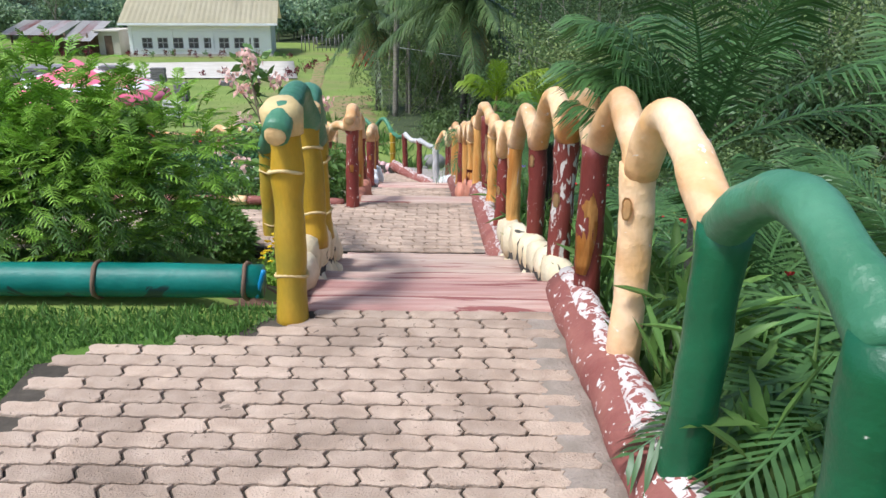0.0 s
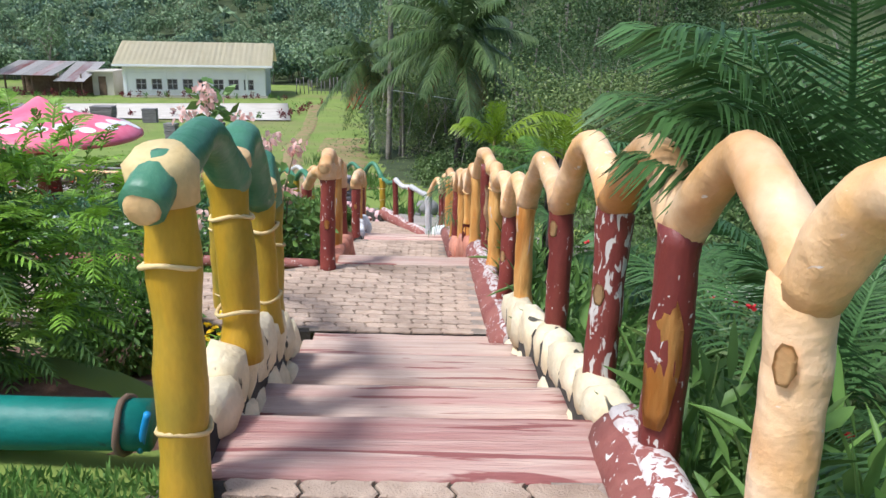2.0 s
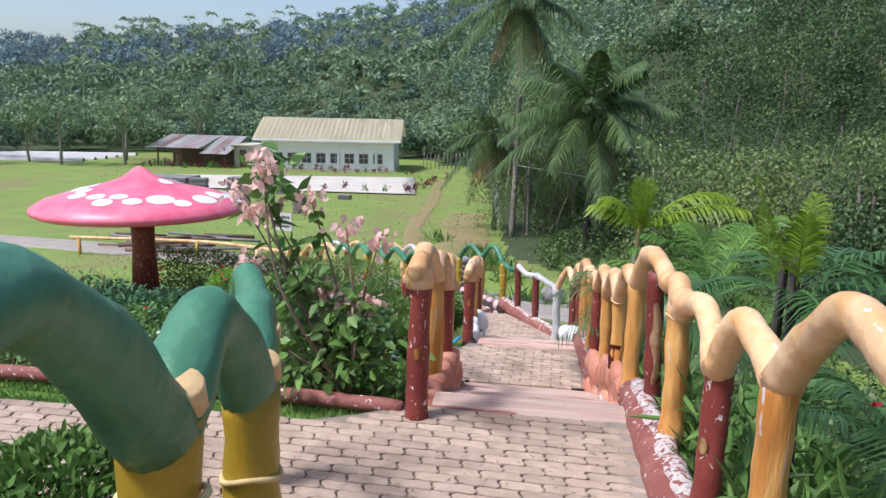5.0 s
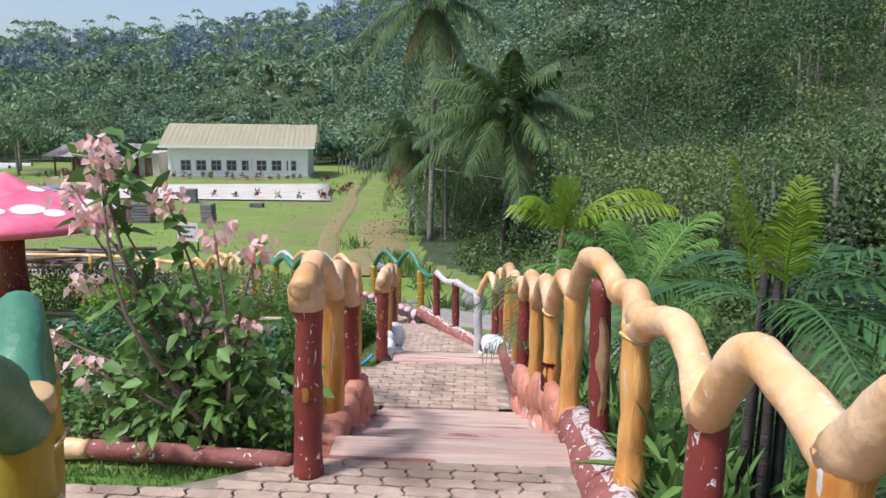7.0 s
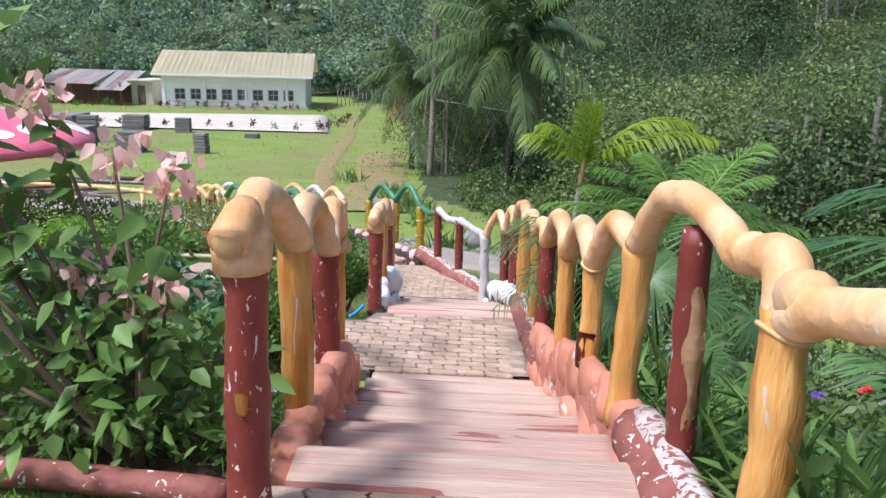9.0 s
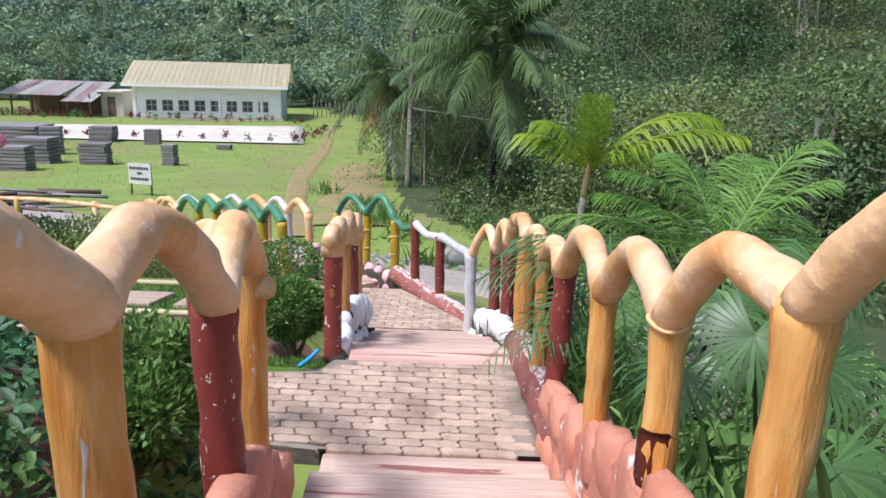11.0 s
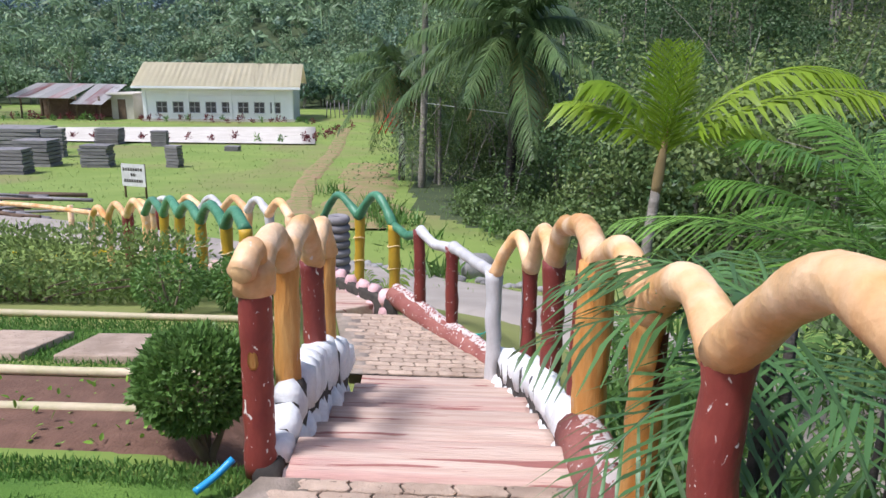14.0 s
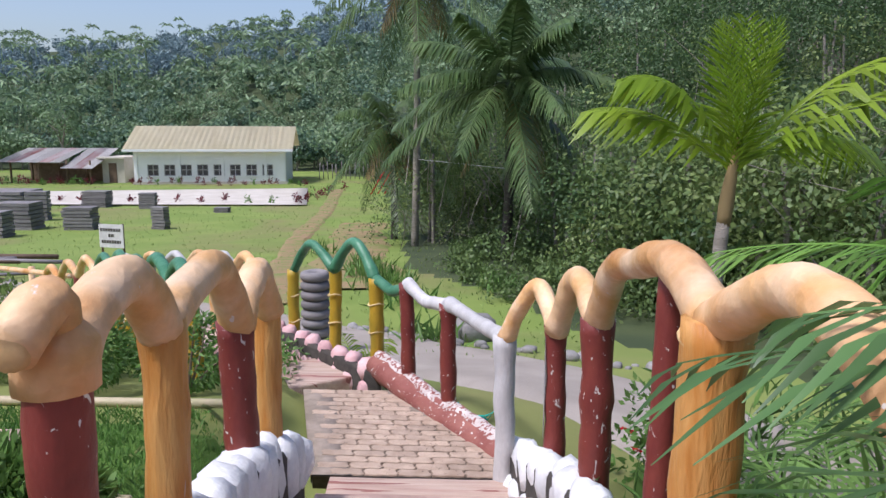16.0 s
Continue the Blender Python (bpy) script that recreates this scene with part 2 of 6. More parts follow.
    "petal_white": leafy("white_petals", (0.75, 0.75, 0.72), (0.8, 0.8, 0.78), 0.08, 0.3, 0.6),
    "petal_yellow": leafy("yellow_petals", (0.75, 0.5, 0.01), (0.8, 0.6, 0.02), 0.1, 0.2, 0.6),
    "petal_red": leafy("red_petals", (0.6, 0.02, 0.03), (0.7, 0.04, 0.05), 0.15, 0.2, 0.6),
    "petal_violet": leafy("violet_petals", (0.25, 0.12, 0.6), (0.3, 0.16, 0.7), 0.1, 0.2, 0.6),
    "cordyline": leafy("dark_red_cordyline_leaves", (0.12, 0.02, 0.03), (0.2, 0.05, 0.05), 0.3, 0.3, 0.5),
}

# ---------------------------------------------------------------- mesh helpers
rng = np.random.default_rng(7)


def thing(name, at, label, category, group="", kind=""):
    ob = new(name)
    ob.location = at
    ob["base"] = tuple(at)
    return tagged(ob, label, category, group, kind)


def origin(ob):
    p = Vector((0, 0, 0))
    while ob:
        p, ob = p + ob.location, ob.parent
    return p


def smooth(me):
    me.polygons.foreach_set("use_smooth", [True] * len(me.polygons))
    me.update()


def hang(name, me, material, parent=None, label=""):
    """Links a mesh that is laid out in world places, as a part of parent."""
    if parent:
        me.transform(Matrix.Translation(-origin(parent)))
    if not me.materials:
        me.materials.append(material)
    ob = new(name, me)
    ob.parent = parent
    if label:
        ob["label"] = label
    return ob


def part(name, bm, material, parent=None, label="", soft=True):
    me = bpy.data.meshes.new(name)
    bm.to_mesh(me)
    bm.free()
    if soft:
        smooth(me)
    return hang(name, me, material, parent, label)


def whole(name, bm, material, label, category, group="", kind="", soft=True):
    """A thing of one mesh."""
    return tagged(part(name, bm, material, None, "", soft), label, category, group, kind)


def spline(points, steps):
    """A smooth line through the points."""
    p = [Vector(q) for q in points]
    p = [p[0] * 2 - p[1]] + p + [p[-1] * 2 - p[-2]]
    out = []
    for i in range(1, len(p) - 2):
        a, b, c, d = p[i - 1:i + 3]
        for s in range(steps):
            t = s / steps
            out.append(0.5 * (2 * b + (c - a) * t + (2 * a - 5 * b + 4 * c - d) * t * t + (3 * b - a - 3 * c + d) * t ** 3))
    return out + [p[-2]]


def tube(bm, line, radius, seg=12, rough=0.0, freq=9.0, caps=True):
    """A round limb along line; radius: a number or one for each point; rough: uneven, hewn surface."""
    line = [Vector(p) for p in line]
    rings, up = [], None
    for i, p in enumerate(line):
        d = (line[min(i + 1, len(line) - 1)] - line[max(i - 1, 0)]).normalized()
        if up is None:
            up = d.orthogonal().normalized()
        up = (up - d * up.dot(d)).normalized()
        side = d.cross(up)
        r = radius if isinstance(radius, (int, float)) else radius[i]
        ring = []
        for k in range(seg):
            a = 2 * math.pi * k / seg
            o = up * math.cos(a) + side * math.sin(a)
            q = r * (1 + rough * (noise.noise((p + o * r) * freq) * 1.6 + 0.5 * noise.noise((p + o * r) * freq * 2.7)))
            ring.append(bm.verts.new(p + o * q))
        rings.append(ring)
    for a, b in zip(rings, rings[1:]):
        for k in range(seg):
            bm.faces.new((a[k], a[(k + 1) % seg], b[(k + 1) % seg], b[k]))
    if caps:
        bm.faces.new(rings[0][::-1])
        bm.faces.new(rings[-1])
    return bm


def box(bm, lo, hi, bevel=0.0):
    v = [bm.verts.new((x, y, z)) for x in (lo[0], hi[0]) for y in (lo[1], hi[1]) for z in (lo[2], hi[2])]
    for f in ((0, 1, 3, 2), (4, 6, 7, 5), (0, 4, 5, 1), (2, 3, 7, 6), (0, 2, 6, 4), (1, 5, 7, 3)):
        bm.faces.new([v[i] for i in f])
    if bevel:
        bmesh.ops.bevel(bm, geom=bm.edges[:], offset=bevel, segments=2, affect="EDGES", profile=0.7)
    return bm


class Cards:
    """Many small faces gathered into one mesh."""
    def __init__(self):
        self.v, self.f, self.n = [], [], 0

    def add(self, v, f):
        self.v.append(np.asarray(v, float).reshape(-1, 3))
        self.f.append(np.asarray(f, int) + self.n)
        self.n += len(self.v[-1])

    def mesh(self, name, material):
        v, f = np.concatenate(self.v), np.concatenate(self.f)
        me = bpy.data.meshes.new(name)
        me.vertices.add(len(v))
        me.vertices.foreach_set("co", v.ravel())
        me.loops.add(f.size)
        me.loops.foreach_set("vertex_index", f.ravel())
        me.polygons.add(len(f))
        me.polygons.foreach_set("loop_start", np.arange(len(f)) * f.shape[1])
        me.update(calc_edges=True)
        me.materials.append(material)
        return me


def unit(a):
    return a / np.maximum(np.linalg.norm(a, axis=-1, keepdims=True), 1e-9)


def leaves(cards, base, way, length, width, face=None, fine=False):
    """Pointed leaves: base and way (n, 3); length and width numbers or (n,). face: the way their upper side looks."""
    n = len(base)
    way = unit(way)
    length = np.broadcast_to(np.asarray(length, float), (n,))[:, None]
    width = np.broadcast_to(np.asarray(width, float), (n,))[:, None]
    side = unit(np.cross(way, rng.normal(size=(n, 3)) if face is None else face + rng.normal(size=(n, 3)) * 0.35))
    up = np.cross(side, way)
    if not fine:
        mid = base + way * length * 0.45
        v = np.stack([base, mid + side * width / 2 + up * width * 0.18, base + way * length, mid - side * width / 2 + up * width * 0.18], 1)
        cards.add(v, np.arange(n * 4).reshape(n, 4))
        return
    a, b = base + way * length * 0.3 + up * width * 0.12, base + way * length * 0.68 + up * width * 0.06 - np.array([0, 0, 0.06]) * length
    tip = base + way * length - np.array([0, 0, 0.16]) * length
    v = np.stack([base, a + side * width / 2, b + side * width * 0.36, tip, b - side * width * 0.36, a - side * width / 2], 1)
    k = np.arange(n)[:, None] * 6
    cards.add(v, np.concatenate([k + np.array([0, 1, 2, 3]), k + np.array([0, 3, 4, 5])]))


def blob(center, radii, n, lobes=9, spread=0.62):
    """Points and outward ways on a lumpy crown."""
    c, radii = np.asarray(center, float), np.asarray(radii, float)
    lc = unit(rng.normal(size=(lobes, 3))) * rng.uniform(0.35, 0.8, (lobes, 1)) * radii
    lr = rng.uniform(0.32, 0.58, lobes)
    pick = rng.integers(0, lobes, n)
    o = unit(rng.normal(size=(n, 3)))
    rad = rng.uniform(0.7, 1.08, (n, 1)) * lr[pick][:, None]
    return c + lc[pick] + o * rad * radii, o


def crown(cards, center, radii, n, leaf, lobes=9, droop=0.25):
    p, o = blob(center, radii, n, lobes)
    w = np.cross(o, rng.normal(size=o.shape)) - np.array([0, 0, droop]) + o * 0.25
    leaves(cards, p, w, leaf * rng.uniform(0.7, 1.3, n), leaf * 0.55, o + np.array([0, 0, 0.25]))


def frond(cards, base, way, length, droop, pairs, leaflet, width, fold=0.5, hang_down=0.35, first=0.14):
    """A feather leaf: midrib and two rows of leaflets. Gives back the midrib."""
    base, way = np.asarray(base, float), unit(np.asarray(way, float))
    t = np.linspace(0, 1, 13)
    out = unit(np.array([way[0], way[1], 0.0001]))
    rib = base + way * length * t[:, None] + (out * 0.12 - np.array([0, 0, 1.0])) * droop * length * (t ** 2.1)[:, None]
    s = np.linspace(first, 0.99, pairs)
    p = np.stack([np.interp(s, t, rib[:, k]) for k in range(3)], 1)
    d = unit(np.stack([np.interp(np.minimum(s + 0.03, 1), t, rib[:, k]) - np.interp(s - 0.03, t, rib[:, k]) for k in range(3)], 1))
    side = unit(np.cross(d, np.array([0, 0, 1.0]) + 0.001))
    up = np.cross(side, d)
    size = leaflet * np.sin(np.pi * np.clip(s * 0.86 + 0.12, 0, 1)) ** 0.55
    for sign in (-1, 1):
        w = unit(side * sign + d * (0.55 + 0.5 * s[:, None]) + up * fold * (0.7 - s[:, None]) + rng.normal(size=side.shape) * 0.09)
        L = (size * rng.uniform(0.85, 1.1, pairs))[:, None]
        across = d * width / 2
        m = p + w * L * 0.5 - np.array([0, 0, 1]) * L * hang_down * 0.2
        e = p + w * L * 0.95 - np.array([0, 0, 1]) * L * hang_down
        v = np.stack([p - across * 0.5, p + across * 0.5, m + across, m - across, e + across * 0.12, e - across * 0.12], 1)
        k = np.arange(pairs)[:, None] * 6
        cards.add(v, np.concatenate([k + np.array([0, 1, 2, 3]), k + np.array([3, 2, 4, 5])]))
    w = width * 0.32 + 0.006 * length
    a = unit(np.cross(np.gradient(rib, axis=0), np.array([0, 0, 1.0]) + 0.001)) * (w * (1 - 0.8 * t))[:, None]
    b = np.cross(unit(np.gradient(rib, axis=0)), unit(a)) * (w * (1 - 0.8 * t))[:, None]
    v = np.concatenate([rib - a, rib - b, rib + a])
    k = np.arange(12)
    cards.add(v, np.concatenate([np.stack([k, k + 1, k + 14, k + 13], 1), np.stack([k + 13, k + 14, k + 27, k + 26], 1)]))
    return rib


# ---------------------------------------------------------------- the lie of the land
LAND_Y = (-30, 3.4, 4.1, 5.7, 8.1, 8.9, 10.7, 12.6, 13.4, 15.2, 17.2, 20, 24, 36, 58, 75, 100)
LAND_Z = (0.0, -0.03, -0.30, -0.84, -0.92, -1.22, -1.95, -1.99, -2.35, -2.87, -2.95, -3.55, -4.25, -5.0, -5.68, -5.98, -6.1)


LEFT_Y = (-30, 4.25, 5.3, 8.0, 10.3, 10.95, 12.7, 14.0, 16.0, 17.6, 20)
LEFT_Z = (-0.03, -0.05, -0.88, -0.90, -1.0, -1.96, -2.0, -2.12, -2.45, -2.85, -3.5)


def bend(x, xs, ys):
    return np.interp(x, xs, ys)


def land(x, y):
    """Height of the ground."""
    x, y = np.asarray(x, float), np.asarray(y, float)
    z = bend(y, LAND_Y, LAND_Z)
    garden = np.clip((-0.78 - 0.055 * y - x) / 0.3, 0, 1) * np.clip((20 - y) / 0.5, 0, 1)   # the terraced beds
    z = z + (bend(y, LEFT_Y, LEFT_Z) - z) * garden
    off = np.clip(x - (0.72 - 0.035 * y), 0, 60)                       # the bank falls away beside the stairs
    z = z - np.where(y < 20, np.clip(off * 0.55, 0, 1.1) * np.clip((20 - y) / 8, 0, 1), 0)
    r = np.hypot(x, y - 8.0)
    az = np.degrees(np.arctan2(x, y - 8.0))
    start = bend(az, (-180, -60, -30, -12, -4, 6, 20, 60, 180), (150, 120, 105, 92, 70, 40, 26, 26, 150))
    slope = bend(az, (-180, -60, -34, -24, -16, -8, 0, 12, 30, 60, 180), (0.02, 0.09, 0.122, 0.148, 0.175, 0.205, 0.225, 0.24, 0.25, 0.25, 0.02))
    rise = np.clip(r - start, 0, 230) * slope
    rise = rise * np.clip((r - start) / 25, 0, 1)
    return z + rise - np.clip(r - 330, 0, 400) * 0.05


def stair_z(y):
    return float(bend(y, LAND_Y, LAND_Z))


def edge_l(y):
    return -0.49 - 0.044 * y


def edge_r(y):
    return float(bend(y, (0, 3.3, 8.1, 12.5, 15.0, 18.0), (0.66, 0.55, 0.385, 0.135, 0.04, -0.05)))


def build_ground():
    """One sheet, fine beside the stairs and coarse far off."""
    def ticks(lo, hi, fine_lo, fine_hi, step):
        a = list(np.arange(fine_lo, fine_hi, step))
        d, p = step, fine_hi
        while p < hi:
            a.append(p)
            d *= 1.12
            p += d
        a.append(hi)
        d, p = step, fine_lo
        while p > lo:
            p -= d
            d *= 1.12
            a.append(max(p, lo))
        return np.array(sorted(set(np.round(a, 4))))
    xs, ys = ticks(-900, 900, -9, 5, 0.25), ticks(-300, 1100, -2, 26, 0.25)
    X, Y = np.meshgrid(xs, ys)
    Z = land(X, Y)
    n = len(xs)
    f = (np.arange(len(ys) - 1)[:, None] * n + np.arange(n - 1)[None, :]).ravel()
    c = Cards()
    c.add(np.stack([X, Y, Z], -1), np.stack([f, f + 1, f + n + 1, f + n], 1))
    me = c.mesh("ground", M["ground"])
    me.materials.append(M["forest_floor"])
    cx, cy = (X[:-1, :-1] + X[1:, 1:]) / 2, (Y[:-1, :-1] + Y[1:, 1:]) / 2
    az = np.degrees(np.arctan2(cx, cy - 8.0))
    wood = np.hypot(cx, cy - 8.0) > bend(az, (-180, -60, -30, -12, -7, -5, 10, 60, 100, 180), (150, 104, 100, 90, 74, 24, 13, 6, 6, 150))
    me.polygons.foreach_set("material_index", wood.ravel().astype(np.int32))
    smooth(me)
    tagged(new("ground", me), "grassy sloping ground that runs down into the valley", "ground", kind="structure")


build_ground()

# ---------------------------------------------------------------- stairs
# each flight: (front edges of the treads, their heights, end of the foot plank)
FLIGHTS = (
    ((3.38, 3.74, 4.36, 5.08, 5.68), (0.0, -0.19, -0.38, -0.57, -0.77), 6.25),
    ((7.98, 8.26, 8.86, 9.42, 10.05, 10.62), (-0.84, -1.05, -1.26, -1.47, -1.68, -1.86), 11.1),
    ((12.44, 12.79, 13.28, 13.80, 14.38, 14.95), (-1.88, -2.05, -2.22, -2.40, -2.60, -2.78), 15.5),
)


def plank(parent, y0, y1, z, material):
    """One log-faced plank across the stairs, with a rounded, uneven nosing."""
    bm = bmesh.new()
    n = 14
    prof = ((y0, -0.16), (y0, -0.028), (y0 + 0.010, -0.007), (y0 + 0.032, 0.0), ((y0 + y1) / 2, 0.006), (y1 - 0.05, 0.003), (y1 - 0.020, -0.005), (y1 - 0.004, -0.020), (y1, -0.045), (y1, -0.19))
    rows = []
    for i in range(n + 1):
        t = i / n
        row = []
        for k, (y, h) in enumerate(prof):
            x = (edge_l(y) - 0.04) * (1 - t) + (edge_r(y) + 0.04) * t
            w = noise.noise((x * 3.1, y * 2.0 + k * 0.05, z * 5)) * 0.012
            row.append(bm.verts.new((x, y + w * (1 if k > 3 else 0.6), z + h + noise.noise((x * 4, y * 9, z)) * 0.005)))
        rows.append(row)
    for a, b in zip(rows, rows[1:]):
        for k in range(len(prof) - 1):
            bm.faces.new((a[k], b[k], b[k + 1], a[k + 1]))
    bm.faces.new(rows[0])
    bm.faces.new(rows[-1][::-1])
    return part("plank", bm, material, parent)


def build_flight(ys, zs, foot, label):
    st = thing("stairs", (0, ys[0], stair_z(ys[0])), label, "stairs", "flights of the garden stairs")
    ends = list(ys[1:]) + [foot]
    tread_z = [zs[0] + 0.004] + list(zs[1:])
    for i, (a, b) in enumerate(zip(ys, ends)):
        if i == 0:
            plank(st, a, b, zs[0] + 0.008, M["tread_edge"] if ys[0] < 5 else M["tread"])
            continue
        z = zs[i]
        mid = a + (b - a) * 0.5
        plank(st, a, mid - 0.009, z - 0.002, M["tread"])
        plank(st, mid + 0.009, b, z, M["tread"])
    return st


build_flight(*FLIGHTS[0], "wide concrete garden steps cast as worn pinkish wooden planks")
build_flight(*FLIGHTS[1], "concrete plank steps with faded salmon paint between salmon stones")
build_flight(*FLIGHTS[2], "concrete plank steps with faded rose paint between white stones")

# ---------------------------------------------------------------- paved landings
PL, PW = 0.215, 0.090


def paver_mesh():
    bm = bmesh.new()
    g = 0.0058
    pts = []
    for k in range(9):                                   # near long side
        x = -PL / 2 + PL * k / 8
        pts.append((x, -PW / 2 + 0.0046 * math.sin(4 * math.pi * x / PL)))
    for k in (1, 2, 3):                                  # right end, an S
        y = -PW / 2 + PW * k / 4
        pts.append((PL / 2 + 0.012 * math.sin(2 * math.pi * k / 4), y))
    for k in range(9):
        x = PL / 2 - PL * k / 8
        pts.append((x, PW / 2 + 0.0046 * math.sin(4 * math.pi * x / PL)))
    for k in (3, 2, 1):
        y = -PW / 2 + PW * k / 4
        pts.append((-PL / 2 + 0.012 * math.sin(2 * math.pi * k / 4), y))
    rings = []
    for s, z in ((g, -0.03), (g, -0.004), (g + 0.004, 0.0)):
        rings.append([bm.verts.new((x * (1 - 2 * s / PL), y * (1 - 2 * s / PW), z)) for x, y in pts])
    for a, b in zip(rings, rings[1:]):
        for k in range(len(pts)):
            bm.faces.new((a[k], a[(k + 1) % len(pts)], b[(k + 1) % len(pts)], b[k]))
    bm.faces.new(rings[-1])
    me = bpy.data.meshes.new("paver")
    bm.to_mesh(me)
    bm.free()
    me.materials.append(M["paver"])
    return me


PAVER = paver_mesh()


def pave(label, y0, y1, left, right, z0, z1, limit=300, turn=0.0):
    """Rows of interlocking pavers between the lines left(y) and right(y)."""
    mid = (y0 + y1) / 2
    pv = thing("pavement", (0, mid, (z0 + z1) / 2 - 0.03), label, "pavement", "paved landings", "structure")
    bm = bmesh.new()
    n = 10
    row = []
    for k in range(n + 1):
        y = y0 + (y1 - y0) * k / n
        z = z0 + (z1 - z0) * k / n - 0.013
        row.append((bm.verts.new((left(y) - 0.05, y, z)), bm.verts.new((right(y) + 0.05, y, z)), bm.verts.new((right(y) + 0.05, y, z - 0.15)), bm.verts.new((left(y) - 0.05, y, z - 0.15))))
    for a, b in zip(row, row[1:]):
        bm.faces.new((a[0], a[1], b[1], b[0]))
        bm.faces.new((a[1], a[2], b[2], b[1]))
        bm.faces.new((b[0], b[3], a[3], a[0]))
    bm.faces.new(row[0])
    bm.faces.new(row[-1][::-1])
    part("joint_bed", bm, M["joint"], pv, "dark sand in the joints")
    bm = bmesh.new()                                      # cement along the edges
    for fn, sg in ((left, 1), (right, -1))[1 if y0 < 1 else 0:]:
        row = []
        for k in range(25):
            y = y0 + (y1 - y0) * k / 24
            z = z0 + (z1 - z0) * k / 24 - 0.003 + 0.002 * noise.noise((y * 7, sg, 0))
            a, b = fn(y) - sg * 0.06, fn(y) + sg * (0.19 + 0.02 * noise.noise((y * 5, sg, 2)))
            row.append((bm.verts.new((a, y, z)), bm.verts.new((b, y, z)), bm.verts.new((b, y, z - 0.02)), bm.verts.new((a, y, z - 0.06))))
        for a, b in zip(row, row[1:]):
            for k in range(4):
                bm.faces.new((a[k], a[(k + 1) % 4], b[(k + 1) % 4], b[k]))
    part("cement_edge", bm, M["cement"], pv, "rough cement along the pavers")
    o, count, r = origin(pv), 0, 0
    tilt = math.degrees(math.atan2(z1 - z0, y1 - y0))
    y = y1 - PW / 2
    while y > y0:
        x = -8 + (r % 2) * PL / 2
        while x < 8:
            if left(y) + PL * 0.3 < x < right(y) - PL * 0.3:
                p = new("paver", PAVER)
                p.parent = pv
                z = z0 + (z1 - z0) * (y - y0) / (y1 - y0)
                p.matrix_basis = pose(x - o.x, y - o.y, z - o.z + rng.normal() * 0.0016, tilt + rng.normal() * 0.5, rng.normal() * 0.5, rng.normal() * 0.6)
                count += 1
            x += PL
        y, r = y - PW, r + 1
    return pv


def left_a(y):
    return float(bend(y, (0.2, 2.5, 3.03, 3.10, 3.38), (-1.48, -1.53, -1.56, -0.86, -0.68)))


def left_b(y):
    return float(bend(y, (5.6, 6.35, 6.6, 7.0, 7.45, 7.62, 8.0), (-0.74, -0.8, -4.4, -4.4, -4.3, -1.45, -0.9)))


def left_c(y):
    return float(bend(y, (10.5, 11.15, 11.3, 11.9, 12.2, 12.5), (-0.98, -1.0, -4.6, -4.6, -1.2, -1.1)))


pave("worn grey-brown interlocking pavers of the top landing", 0.75, 3.375, left_a, lambda y: 0.60 - 0.02 * y, 0.0, 0.0)
pave("interlocking concrete pavers between two flights of steps", 6.26, 7.975, left_b, edge_r, -0.77, -0.835)
pave("interlocking concrete pavers between salmon and white stones", 11.11, 12.435, left_c, edge_r, -1.85, -1.88)
pave("interlocking concrete pavers of the lowest landing", 15.51, 17.05, lambda y: -1.28 - 0.25 * (y - 15.5),
     lambda y: float(bend(y, (15.5, 15.95, 17.05), (0.02, -0.05, -0.98))), -2.785, -2.80)

# ---------------------------------------------------------------- handrails cast as logs


def post(parent, x, y, zb, zt, r, material, lean=0.0, seg=16, label=""):
    bm = bmesh.new()
    n = 15
    ph = x * 7 + y * 3
    line = [(x + math.sin(ph + 3 * k / n) * 0.008 + lean * k / n, y + math.cos(ph * 1.7 + 4 * k / n) * 0.008, zb + (zt - zb) * k / n) for k in range(n + 1)]
    rad = [r * (1.10 - 0.13 * min(1, k / 3) + 0.07 * max(0, (k - n + 2)) / 2) for k in range(n + 1)]
    tube(bm, line, rad, seg, 0.12, 7.0)
    return part("post", bm, material, parent, label)


def arch(parent, a, peak, b, r, material, sink=0.02):
    """The bent limb between two posts."""
    a, p, b = Vector(a), Vector(peak), Vector(b)
    k1, k2 = a.lerp(p, 0.5), p.lerp(b, 0.5)
    k1.z += (p.z - a.z) * 0.12
    k2.z += (p.z - b.z) * 0.12
    line = spline([a - Vector((0, 0, sink)), k1, p, k2, b - Vector((0, 0, sink))], 5)
    n = len(line) - 1
    rad = [r * (1.12 - 0.16 * math.sin(math.pi * i / n)) for i in range(n + 1)]
    bm = tube(bmesh.new(), line, rad, 18, 0.13, 6.5)
    return part("rail", bm, material, parent)


def knot(parent, at, way, r, material, name="knot"):
    """A sawn-off branch stub."""
    at, way = Vector(at), Vector(way).normalized()
    bm = tube(bmesh.new(), [at - way * 0.045, at - way * 0.004, at + way * 0.001], [r * 1.25, r * 1.05, r * 0.92], 12, 0.08)
    return part(name, bm, material, parent)


def ring(parent, x, y, z, r, material, name="rope"):
    bm = bmesh.new()
    line = [(x + r * math.cos(a), y + r * math.sin(a), z + 0.012 * math.sin(a * 2 + x * 40)) for a in np.linspace(0, 2 * math.pi, 19)]
    tube(bm, line, 0.0075, 6, 0.15, 40)
    return part(name, bm, material, parent)


